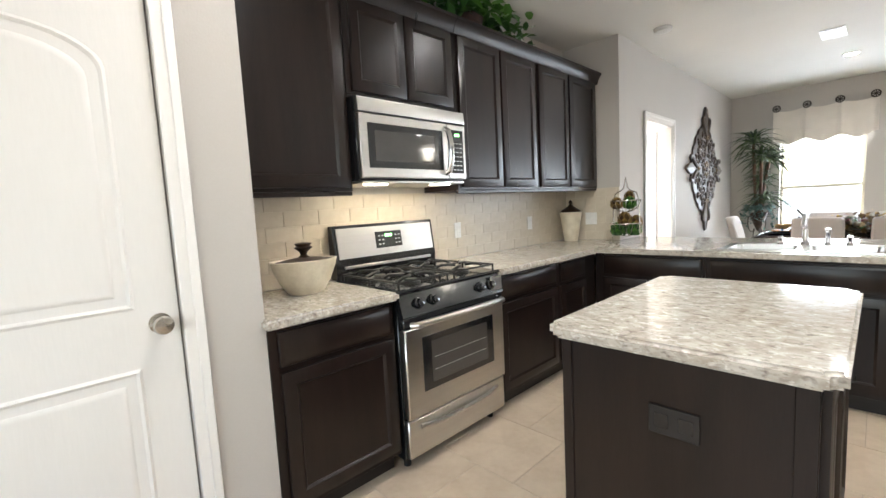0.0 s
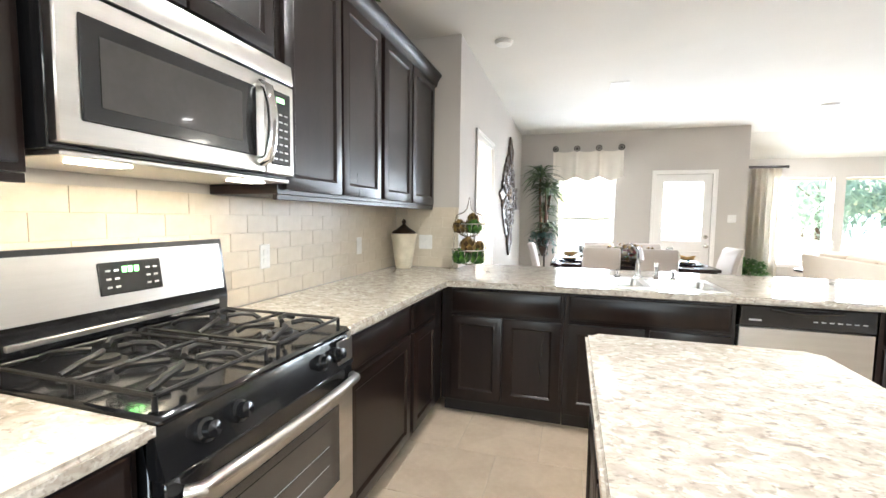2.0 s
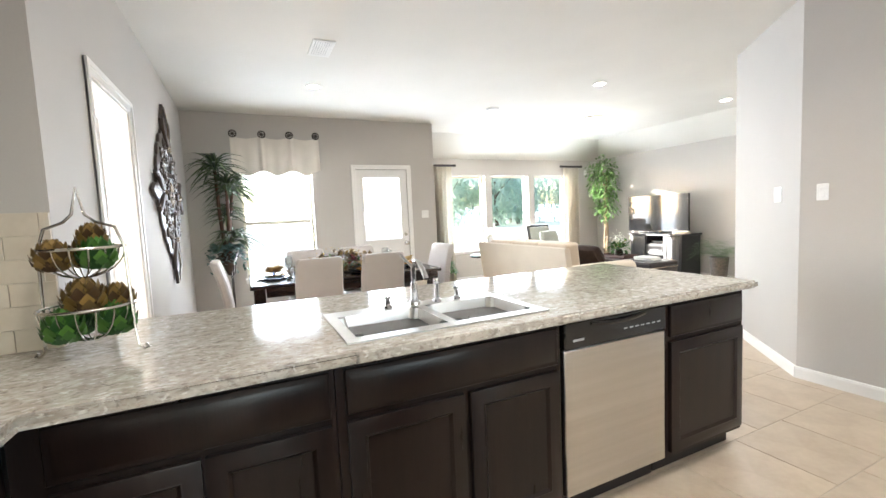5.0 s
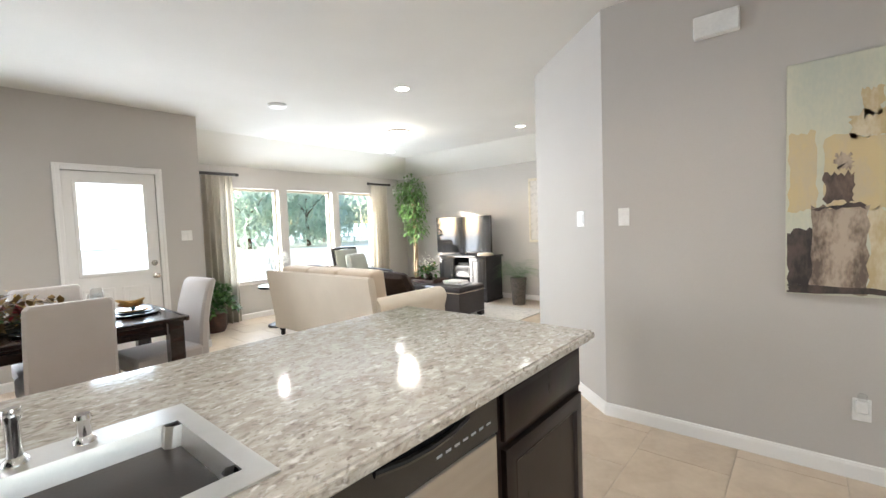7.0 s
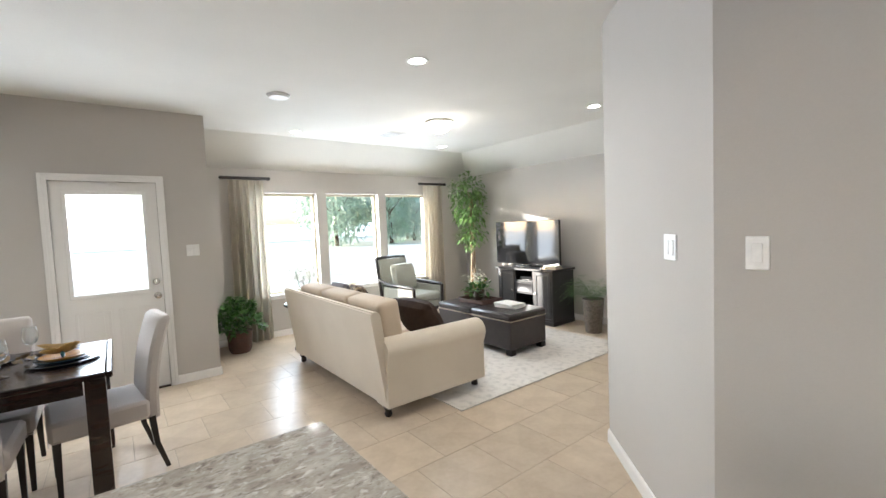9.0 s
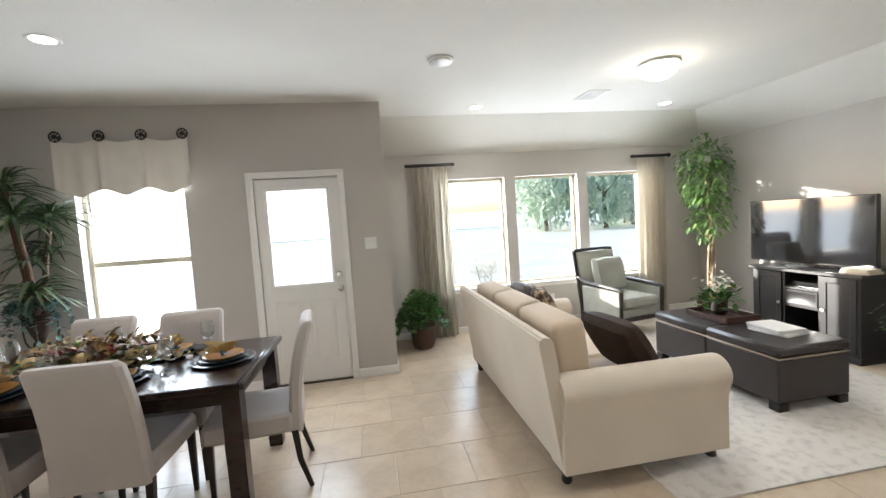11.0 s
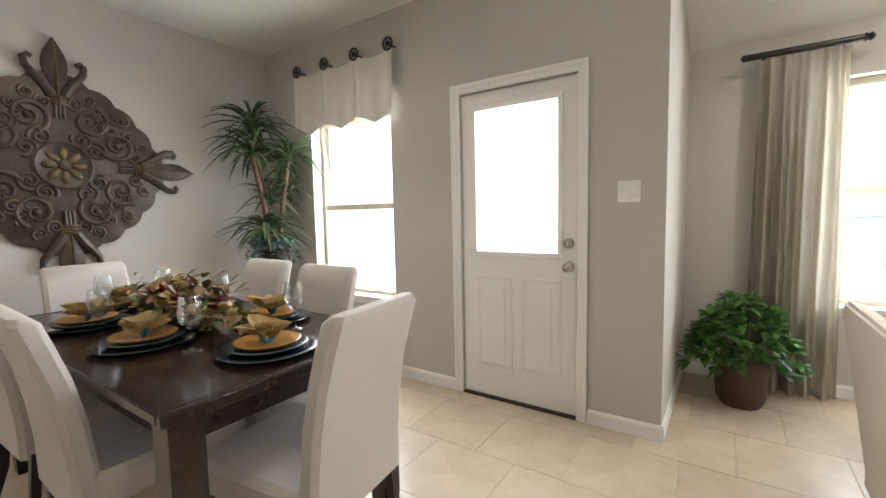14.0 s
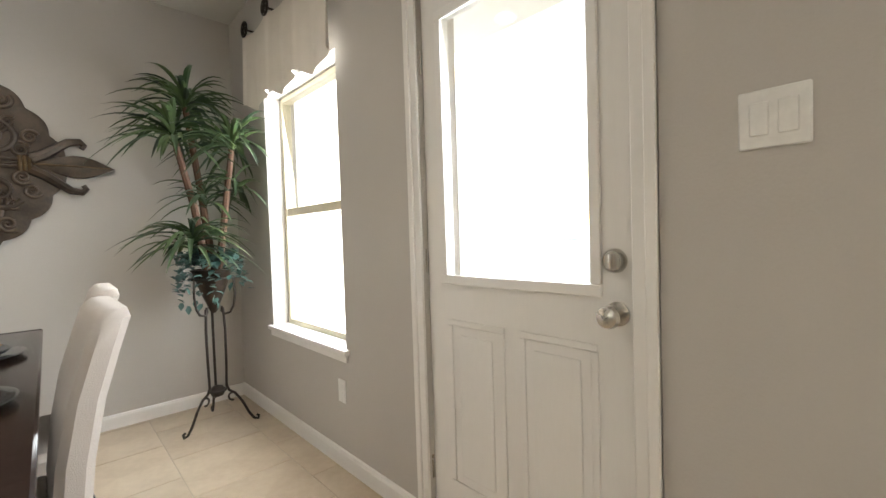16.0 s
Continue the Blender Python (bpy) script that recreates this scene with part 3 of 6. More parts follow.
bm = boxes(((-0.353, 0.018, 0.012), (0.353, 0.053, 2.032)), bevel=0.002)


def arch_panel(bm, z0, z1, rise):
    top = [(0.235 * math.cos(math.pi * k / 16), z1 + rise * math.sin(math.pi * k / 16)) for k in range(17)]
    outer = [(-0.235, z0), (0.235, z0)] + top
    for ins, dep in ((0.0, 0.006), (0.045, 0.005)):
        pts = [(x * (0.235 - ins) / 0.235, z0 + ins + (z - z0) * (1 - 2 * ins / (z1 + rise - z0))) for x, z in outer]
        inn = [(x * (0.235 - ins - 0.018) / 0.235, z0 + ins + 0.018 + (z - z0) * (1 - 2 * (ins + 0.018) / (z1 + rise - z0))) for x, z in outer]
        a = [bm.verts.new((x, 0.018, z)) for x, z in pts]
        b = [bm.verts.new((x, 0.018 - dep, (z + w) / 2)) for (x, z), (u, w) in zip([((p[0] + q[0]) / 2, p[1]) for p, q in zip(pts, inn)], inn)]
        c = [bm.verts.new((x, 0.018 - (0.001 if ins == 0 else dep), z)) for x, z in inn]
        n = len(a)
        for i in range(n):
            j = (i + 1) % n
            bm.faces.new((a[i], a[j], b[j], b[i]))
            bm.faces.new((b[i], b[j], c[j], c[i]))
        if ins:
            bm.faces.new(c)


arch_panel(bm, 1.03, 1.76, 0.11)
arch_panel(bm, 0.20, 0.84, 0.0)
bmesh.ops.recalc_face_normals(bm, faces=bm.faces[:])
part("door_leaf", bm, DOORWHITE, pd)
bm = lathe(B(), [(0.032, 0), (0.032, 0.006), (0.013, 0.010), (0.012, 0.035), (0.024, 0.042), (0.030, 0.055), (0.026, 0.068), (0.0, 0.073)], 24, (0.297, 0.018, 0.975), Matrix.Rotation(radians(90), 3, "X"))
part("doorknob", bm, NICKEL, pd, "satin nickel doorknob")
for hz in (0.25, 1.02, 1.80):
    part("hinge", tube(B(), [(-0.355, 0.012, hz - 0.045), (-0.355, 0.012, hz + 0.045)], 0.006), NICKEL, pd)


def window(name, x, y0, y1, z0, z1, label, rail):
    """A sash window: frame, two sashes, sill. x is the wall's inner face."""
    w = tagged(thing(name, label, "window", (x, (y0 + y1) / 2, 0)), kind="structure")
    a, b = -(y1 - y0) / 2, (y1 - y0) / 2
    fw = 0.035
    mid = (z0 + z1) / 2
    bm = boxes(((0.10, a, z0), (0.16, a + fw, z1)), ((0.10, b - fw, z0), (0.16, b, z1)), ((0.10, a + fw, z0), (0.16, b - fw, z0 + fw)), ((0.10, a + fw, z1 - fw), (0.16, b - fw, z1)), bevel=0.004)
    part("window_frame", bm, FRAMECREAM, w)
    if rail:
        part("meeting_rail", boxes(((0.105, a + fw, mid - 0.028), (0.150, b - fw, mid + 0.022)), bevel=0.004), FRAMECREAM, w)
        parts = ((z0 + fw, mid - 0.028), (mid + 0.022, z1 - fw))
    else:
        parts = ((z0 + fw, z1 - fw),)
    for c, d in parts:
        p = part("pane", boxes(((0.128, a + fw, c), (0.133, b - fw, d))), PANE, w)
        p.visible_shadow = False
    part("window_sill", boxes(((-0.028, a - 0.03, z0 - 0.022), (0.10, b + 0.03, z0 + 0.004)), ((-0.012, a - 0.02, z0 - 0.062), (-0.001, b + 0.02, z0 - 0.022)), bevel=0.004), WHITE, w, "white painted sill")
    return w


FRAMECREAM = material("cream vinyl frame", (0.66, 0.60, 0.45), 0.45, bump=0.0)
window("window_1", XB, DW0, DW1, DWZ0, DWZ1, "cream vinyl sash window in the dining wall", True)
for i, (a, b) in enumerate(LW):
    window("window_%d" % (i + 2), XW, a, b, 0.60, 2.06, "tall fixed window in the living room", False)

# ---- kitchen cabinets ----
def front_face(bm, axis, side):
    n = {"x": Vector((side, 0, 0)), "y": Vector((0, side, 0))}[axis]
    bm.normal_update()
    return max(bm.faces, key=lambda f: f.normal.dot(n) * 10 + f.calc_area())


def stepped(axis, plane, side, a, b, z0, z1, t, steps):
    """A board whose front is stepped in: steps are (inset, depth)."""
    bm = B()
    if axis == "x":
        box(bm, (plane, a, z0), (plane + side * t, b, z1))
    else:
        box(bm, (a, plane, z0), (b, plane + side * t, z1))
    bmesh.ops.recalc_face_normals(bm, faces=bm.faces[:])
    f = front_face(bm, axis, side)
    for ins, dep in steps:
        bmesh.ops.inset_region(bm, faces=[f], thickness=ins, depth=dep, use_even_offset=True)
    return bm


def cab_door(thing_, axis, plane, side, a, b, z0, z1, name="door"):
    """A recessed-panel cabinet front with a moulded inner edge."""
    fw = min(0.055, (z1 - z0) * 0.28)
    return part(name, stepped(axis, plane, side, a, b, z0, z1, 0.019, ((0.004, 0.002), (fw - 0.012, 0.0), (0.005, 0.0025), (0.006, -0.004), (0.006, -0.007))), ESPRESSO, thing_)


def drawer_front(thing_, axis, plane, side, a, b, z0, z1):
    return part("drawer_front", stepped(axis, plane, side, a, b, z0, z1, 0.013, ((0.003, 0.003), (0.012, 0.001), (0.006, 0.004))), ESPRESSO, thing_)


TOE = material("dark toe kick", (0.012, 0.009, 0.008), 0.5, bump=0.05)


def base_y(x0, x1, doors, drawers, label):
    """A base cabinet on the range wall."""
    c = thing("base_cabinet", label, "cabinet", group="kitchen base cabinets")
    part("body", boxes(((x0, 2.262, 0.105), (x1, YR - 0.004, 0.876)), bevel=0.001), ESPRESSO, c)
    part("toe_kick", boxes(((x0, 2.335, 0.0), (x1, YR - 0.01, 0.105))), TOE, c)
    for a, b in drawers:
        drawer_front(c, "y", 2.262, -1, a, b, 0.715, 0.855)
    for a, b in doors:
        cab_door(c, "y", 2.262, -1, a, b, 0.135, 0.690)


base_y(0.579, 1.176, [(0.615, 1.155)], [(0.615, 1.155)], "espresso base cabinet beside the pantry wall")
base_y(1.954, 2.655, [(1.98, 2.63)], [(1.98, 2.63)], "espresso base cabinet next to the range")
base_y(2.657, 3.245, [(2.685, 3.06)], [(2.685, 3.06)], "espresso corner base cabinet")


def base_x(y0, y1, doors, drawers, label):
    c = thing("base_cabinet", label, "cabinet", group="kitchen base cabinets")
    part("body", boxes(((3.247, y0, 0.105), (3.86, y1, 0.876)), bevel=0.001), ESPRESSO, c)
    part("toe_kick", boxes(((3.32, y0 + 0.002, 0.0), (3.85, y1 - 0.002, 0.105))), TOE, c)
    for a, b in drawers:
        drawer_front(c, "x", 3.247, -1, a, b, 0.705, 0.855)
    for a, b in doors:
        cab_door(c, "x", 3.247, -1, a, b, 0.135, 0.680)


base_x(1.472, 2.255, [(1.490, 1.842), (1.852, 2.185)], [(1.490, 2.185)], "espresso two-door cabinet in the peninsula corner")
base_x(0.562, 1.470, [(0.585, 0.992), (1.018, 1.440)], [(0.585, 1.440)], "espresso sink base cabinet in the peninsula")
base_x(-0.668, -0.068, [(-0.645, -0.09)], [(-0.645, -0.09)], "espresso end cabinet of the peninsula")
pb = thing("peninsula_back_panel", "espresso panel closing the back of the peninsula", "panel")
part("panel", boxes(((3.862, -0.668, 0.0), (3.885, YD - 0.004, 0.876)), bevel=0.002), ESPRESSO, pb)


def upper(x0, x1, z0, z1, doors, label, depth=0.33):
    c = thing("wall_cabinet", label, "cabinet", group="kitchen wall cabinets")
    yf = YR - depth
    part("body", boxes(((x0, yf, z0), (x1, YR - 0.004, z1)), bevel=0.001), ESPRESSO, c)
    for a, b in doors:
        cab_door(c, "y", yf, -1, a, b, z0 + 0.018, z1 - 0.03)
    bm = B()
    prof = [(yf - 0.004, z1 - 0.035), (yf - 0.022, z1 - 0.030), (yf - 0.030, z1 + 0.005), (yf - 0.052, z1 + 0.040), (yf - 0.060, z1 + 0.045), (yf - 0.060, z1 + 0.062), (yf + 0.03, z1 + 0.062), (yf + 0.03, z1 + 0.001), (yf - 0.004, z1 + 0.001)]
    extrude(bm, prof, "x", x0, x1)
    part("crown_moulding", bm, ESPRESSO, c)
    bm = boxes(((x0, yf + 0.002, z0 - 0.022), (x1, yf + 0.022, z0 - 0.001)), bevel=0.002)
    part("light_rail", bm, ESPRESSO, c)


upper(0.579, 1.172, 1.405, 2.385, [(0.60, 1.150)], "tall single-door espresso wall cabinet")
upper(1.176, 1.950, 1.890, 2.385, [(1.205, 1.556), (1.566, 1.925)], "short espresso cabinet above the microwave")
upper(1.954, 2.862, 1.405, 2.385, [(1.985, 2.400), (2.420, 2.835)], "espresso two-door wall cabinet")
upper(2.864, 3.860, 1.405, 2.385, [(2.885, 3.325), (3.350, 3.810)], "espresso two-door wall cabinet in the corner")

# ---- counters ----
def slab(name, pts, label, cut=None):
    c = thing(name, label, "counter")
    bm = B()
    prism(bm, pts, 0.876, 0.916)
    es = [e for e in bm.edges if abs(e.verts[0].co.z - e.verts[1].co.z) < 0.001]
    bmesh.ops.bevel(bm, geom=es, offset=0.010, segments=3, affect="EDGES")
    bmesh.ops.recalc_face_normals(bm, faces=bm.faces[:])
    ob = part("worktop", bm, GRANITE, c)
    return c, ob


slab("worktop", [(0.56, 2.212), (1.180, 2.212), (1.180, YR - 0.012), (0.579, YR - 0.012), (0.579, 2.258), (0.56, 2.258)], "short speckled granite worktop beside the range")
SX0, SX1, SY0, SY1 = 3.30, 3.77, 0.59, 1.40
c = thing("worktop", "L-shaped speckled granite worktop with a bar overhang", "counter")
CE = -0.715
bm = B()
prism(bm, [(1.950, 2.212), (3.196, 2.212), (3.196, SY1), (SX1, SY1), (SX1, SY0), (3.196, SY0), (3.196, CE), (4.255, CE), (4.255, YD - 0.006), (3.858, YD - 0.006), (3.858, YR - 0.012), (1.950, YR - 0.012)], 0.876, 0.916)
es = [e for e in bm.edges if abs(e.verts[0].co.z - e.verts[1].co.z) < 0.001 and not (e.verts[0].co.x <= SX1 + 0.001 and e.verts[1].co.x <= SX1 + 0.001 and all(SY0 - 0.01 <= v.co.y <= SY1 + 0.01 for v in e.verts) )]
bmesh.ops.bevel(bm, geom=es, offset=0.010, segments=3, affect="EDGES")
bmesh.ops.recalc_face_normals(bm, faces=bm.faces[:])
part("worktop_slab", bm, GRANITE, c)
part("front_strip", boxes(((3.196, SY0 - 0.008, 0.876), (SX0, SY1 + 0.008, 0.9158)), bevel=0.004), GRANITE, c)

isl = thing("kitchen_island", "espresso kitchen island with a speckled granite top", "island")
IX0, IX1, IY0, IY1 = 1.165, 2.115, 0.735, 1.345
part("body", boxes(((IX0, IY0, 0.10), (IX1, IY1, 0.876)), bevel=0.002), ESPRESSO, isl)
part("toe_kick", boxes(((IX0 + 0.01, IY0 + 0.06, 0), (IX1 - 0.01, IY1 - 0.06, 0.10))), TOE, isl)
part("end_panel", boxes(((IX0 - 0.012, IY0 + 0.02, 0.0), (IX0, IY1 - 0.02, 0.872)), ((IX0 - 0.018, IY1 - 0.03, 0.0), (IX0 - 0.001, IY1 + 0.003, 0.874)), ((IX0 - 0.018, IY0 - 0.003, 0), (IX0 - 0.001, IY0 + 0.04, 0.874)), bevel=0.002), ESPRESSO, isl)
for a, b in ((IX0 + 0.03, 1.63), (1.65, IX1 - 0.03)):
    cab_door(isl, "y", IY1, 1, a, b, 0.135, 0.68)
    drawer_front(isl, "y", IY1, 1, a, b, 0.705, 0.855)
    cab_door(isl, "y", IY0, -1, a, b, 0.135, 0.855)
bm = B()
prism(bm, [(1.113, 0.688), (2.155, 0.688), (2.155, 1.387), (1.113, 1.387)], 0.876, 0.918)
bmesh.ops.bevel(bm, geom=[e for e in bm.edges if abs(e.verts[0].co.z - e.verts[1].co.z) > 0.001], offset=0.03, segments=3, affect="EDGES")
bmesh.ops.bevel(bm, geom=[e for e in bm.edges if abs(e.verts[0].co.z - e.verts[1].co.z) < 0.001], offset=0.010, segments=3, affect="EDGES")
part("worktop", bm, GRANITE, isl, "speckled granite top")
ol = part("outlet_plate", boxes(((IX0 - 0.018, 0.96, 0.655), (IX0 - 0.012, 1.085, 0.735)), bevel=0.002), TOE, isl, "dark brown outlet plate")
for sy_ in (0.975, 1.035):
    part("socket", boxes(((IX0 - 0.020, sy_, 0.675), (IX0 - 0.0175, sy_ + 0.035, 0.715)), bevel=0.001), BLACK, ol)

# ---- appliances ----
rg = thing("gas_range", "stainless steel gas range with black cooktop", "stove", (1.565, 2.20, 0))
W = 0.379
part("body", boxes(((-W, 0.045, 0.06), (W, 0.64, 0.905)), bevel=0.003), BLACK, rg)
part("storage_drawer", boxes(((-W + 0.004, 0.012, 0.075), (W - 0.004, 0.044, 0.268)), bevel=0.006), STEEL, rg, "stainless drawer")
d = part("drawer_handle", tube(B(), [(-0.30, 0.008, 0.225)] + [(x / 10, -0.004 - 0.006 * math.cos(x / 3 * 1.5), 0.222 - 0.012 * (1 - (x / 3) ** 2)) for x in range(-2, 3)] + [(0.30, 0.008, 0.225)], 0.012, 8), STEEL, rg)
dr = part("oven_door", boxes(((-W + 0.004, 0.0, 0.278), (W - 0.004, 0.044, 0.725)), bevel=0.006), STEEL, rg, "stainless oven door")
part("oven_window", boxes(((-0.272, -0.004, 0.395), (0.272, -0.0005, 0.672)), bevel=0.002), BLACK, dr, "black window surround")
part("oven_glass", boxes(((-0.215, -0.006, 0.428), (0.215, -0.0045, 0.642))), DARKGLASS, dr, "smoky oven glass")
for rz in (0.49, 0.555):
    part("oven_rack", tube(B(), [(-0.20, -0.0066, rz), (0.20, -0.0066, rz)], 0.0016, 4), PANELGREY, dr)
part("handle", tube(B(), [(-0.345, -0.012, 0.748), (-0.325, -0.040, 0.752), (-0.2, -0.052, 0.756), (0, -0.056, 0.757), (0.2, -0.052, 0.756), (0.325, -0.040, 0.752), (0.345, -0.012, 0.748)], 0.016, 10), STEEL, dr, "curved steel handle")
part("vent_strip", boxes(((-W + 0.004, 0.004, 0.727), (W - 0.004, 0.044, 0.785)), bevel=0.004), BLACK, rg)
bm = B()
extrude(bm, [(0.0, 0.787), (0.044, 0.787), (0.064, 0.895), (0.03, 0.895)], "x", -W, W)
cp = part("control_panel", bm, BLACK, rg, "glossy black knob panel")
part("trim_end", boxes(((W - 0.10, 0.004, 0.80), (W - 0.002, 0.012, 0.885)), bevel=0.002), STEEL, cp)
kt = Matrix.Rotation(radians(74), 3, "X")
for kx_ in (-0.27, -0.17, 0.19, 0.28):
    bm = lathe(B(), [(0.028, 0), (0.027, 0.010), (0.020, 0.014), (0.018, 0.032), (0.0, 0.034)], 18, (kx_, 0.014, 0.842), kt)
    part("knob", bm, BLACK, cp, "black burner knob")
bm = boxes(((-W, 0.012, 0.896), (W, 0.60, 0.918)), bevel=0.008)
ct = part("cooktop", bm, BLACK, rg, "black enamel cooktop")
for bx_, by_ in ((-0.19, 0.16), (-0.19, 0.43), (0.19, 0.16), (0.19, 0.43)):
    bm = lathe(B(), [(0.055, 0.918), (0.050, 0.928), (0.035, 0.930), (0.033, 0.940), (0.0, 0.941)], 18, (bx_, by_, 0))
    part("burner", bm, BLACKMATT, ct, "black burner cap")
for s in (-1, 1):
    bm = B()
    cx = s * 0.19
    r = 0.006
    tube(bm, [(cx - 0.165, 0.05, 0.950), (cx + 0.165, 0.05, 0.950), (cx + 0.165, 0.55, 0.950), (cx - 0.165, 0.55, 0.950), (cx - 0.165, 0.05, 0.950)], r, 6)
    tube(bm, [(cx - 0.165, 0.295, 0.951), (cx + 0.165, 0.295, 0.951)], r, 6)
    for by_ in (0.16, 0.43):
        for k in range(4):
            a = math.pi / 4 + k * math.pi / 2
            tube(bm, [(cx + math.cos(a - 0.25) * 0.165, by_ + math.sin(a - 0.25) * 0.125, 0.946), (cx + math.cos(a - 0.12) * 0.125, by_ + math.sin(a - 0.12) * 0.105, 0.962), (cx + math.cos(a + 0.05) * 0.075, by_ + math.sin(a + 0.05) * 0.068, 0.966), (cx + math.cos(a) * 0.028, by_ + math.sin(a) * 0.028, 0.962)], 0.0085, 6)
    for px, py in ((-0.165, 0.05), (0.165, 0.05), (-0.165, 0.55), (0.165, 0.55), (-0.165, 0.295), (0.165, 0.295)):
        tube(bm, [(cx + px, py, 0.917), (cx + px, py, 0.951)], r, 6)
    part("grate", bm, BLACKMATT, ct, "cast iron pan grate")
bm = B()
extrude(bm, [(0.575, 0.918), (0.64, 0.918), (0.64, 1.225), (0.600, 1.225), (0.570, 1.00)], "x", -W, W)
bg = part("backguard", bm, BLACK, rg, "black backguard")
bm = B()
extrude(bm, [(0.566, 1.035), (0.574, 1.035), (0.596, 1.205), (0.589, 1.208)], "x", -W + 0.02, W - 0.02)
part("steel_fascia", bm, STEEL, bg)
tl = Matrix.Rotation(math.atan2(0.024, 0.172), 4, "X")
bm = boxes(((-0.10, 0.5665, 1.075), (0.10, 0.578, 1.175)), bevel=0.003)
bmesh.ops.rotate(bm, cent=(0, 0.5665, 1.075), matrix=Matrix.Rotation(-math.atan2(0.024, 0.172), 3, "X"), verts=bm.verts[:])
dp = part("display", bm, BLACK, bg, "black clock display")
bm = boxes(((-0.03, 0.5755, 1.138), (-0.017, 0.58, 1.158)), ((-0.012, 0.5755, 1.138), (0.001, 0.58, 1.158)), ((0.008, 0.5755, 1.138), (0.022, 0.58, 1.158)))
part("clock_digits", bm, GREENLED, dp)
for bx_ in (-0.08, -0.055, 0.045, 0.07):
    for bz in (1.095, 1.12, 1.145):
        part("button", boxes(((bx_, 0.566 + (bz - 1.075) * 0.14, bz), (bx_ + 0.014, 0.572 + (bz - 1.075) * 0.14, bz + 0.006))), PANELGREY, dp)
part("vent_slot", boxes(((-W + 0.05, 0.560, 0.975), (W - 0.05, 0.572, 0.992)), bevel=0.002), STEEL, bg)
for fx in (-0.33, 0.33):
    part("foot", lathe(B(), [(0.02, 0), (0.02, 0.06)], 12, (fx, 0.1, 0)), BLACKMATT, rg)
    part("foot", lathe(B(), [(0.02, 0), (0.02, 0.06)], 12, (fx, 0.58, 0)), BLACKMATT, rg)

mw = thing("microwave", "stainless over-the-range microwave with dark glass", "microwave", (1.563, 2.45, 1.455))
W = 0.381
part("body", boxes(((-W, 0.03, 0.0), (W, 0.406, 0.418)), bevel=0.003), BLACK, mw)
bm = B()
extrude(bm, [(0.03, 0.34), (-0.002, 0.34), (-0.004, 0.345), (0.004, 0.41), (0.03, 0.418)], "x", -W, W)
part("vent_fascia", bm, STEEL, mw, "stainless vent fascia")
dr = part("door", boxes(((-W, -0.004, 0.012), (W * 0.60, 0.028, 0.332)), bevel=0.004), STEEL, mw, "stainless door")
part("window_surround", boxes(((-W + 0.045, -0.008, 0.062), (0.185, -0.003, 0.286)), bevel=0.003), BLACK, dr)
part("door_glass", boxes(((-W + 0.085, -0.0095, 0.098), (0.12, -0.0075, 0.25))), DARKGLASS, dr, "grey reflective glass")
part("handle", tube(B(), [(0.205, -0.004, 0.045), (0.207, -0.035, 0.06), (0.210, -0.046, 0.12), (0.210, -0.050, 0.172), (0.210, -0.046, 0.225), (0.207, -0.035, 0.285), (0.205, -0.004, 0.30)], 0.018, 10), CHROME, dr, "bowed steel handle")
pn = part("control_panel", boxes(((W * 0.60 + 0.003, -0.004, 0.012), (W, 0.028, 0.332)), bevel=0.004), STEEL, mw)
kp = part("keypad", boxes(((0.255, -0.007, 0.045), (W - 0.022, -0.003, 0.30)), bevel=0.002), BLACK, pn)
for r_ in range(7):
    for c_ in range(3):
        part("key", boxes(((0.268 + c_ * 0.028, -0.0078, 0.062 + r_ * 0.026), (0.286 + c_ * 0.028, -0.0065, 0.068 + r_ * 0.026))), PANELGREY, kp)
part("clock_digits", boxes(((0.285, -0.0078, 0.262), (0.325, -0.0065, 0.278))), GREENLED, kp)
part("under_panel", boxes(((-W + 0.01, 0.01, -0.014), (W - 0.01, 0.39, -0.001)), bevel=0.003), STEEL, mw)
UL = glowing("warm task lamp", (1.0, 0.88, 0.66), 8.0)
for lx in (-0.24, 0.24):
    part("task_lamp", boxes(((lx - 0.06, 0.06, -0.018), (lx + 0.06, 0.12, -0.0145)), bevel=0.002), UL, mw, "lit lamp under the microwave")
under = lamp("task_light", "AREA", 0.9, look((1.56, 2.56, 1.43), (1.56, 2.62, 0)), (1.0, 0.82, 0.55))
under.data.shape, under.data.size, under.data.size_y = "RECTANGLE", 0.6, 0.1

dwm = thing("dishwasher", "stainless dishwasher with a black control strip", "dishwasher", (3.235, 0.2475, 0))
part("door", boxes(((0.0, -0.302, 0.115), (0.05, 0.302, 0.748)), bevel=0.005), STEEL, dwm, "brushed steel door")
cpn = part("control_strip", boxes(((-0.006, -0.302, 0.752), (0.05, 0.302, 0.868)), bevel=0.006), BLACK, dwm, "glossy black control strip")
bm = B()
for k in range(7):
    box(bm, (-0.0072, -0.26 + k * 0.035, 0.795), (-0.0055, -0.24 + k * 0.035, 0.801))
box(bm, (-0.0072, 0.20, 0.785), (-0.0055, 0.26, 0.795))
part("control_print", bm, PANELGREY, cpn)
part("grip", tube(B(), [(-0.002, -0.16, 0.85), (-0.012, -0.08, 0.842), (-0.014, 0, 0.839), (-0.012, 0.08, 0.842), (-0.002, 0.16, 0.85)], 0.010, 8), BLACK, cpn)
part("body", boxes(((0.05, -0.302, 0.10), (0.60, 0.302, 0.870))), BLACK, dwm)
part("toe_panel", boxes(((0.08, -0.302, 0.0), (0.60, 0.302, 0.10))), TOE, dwm)

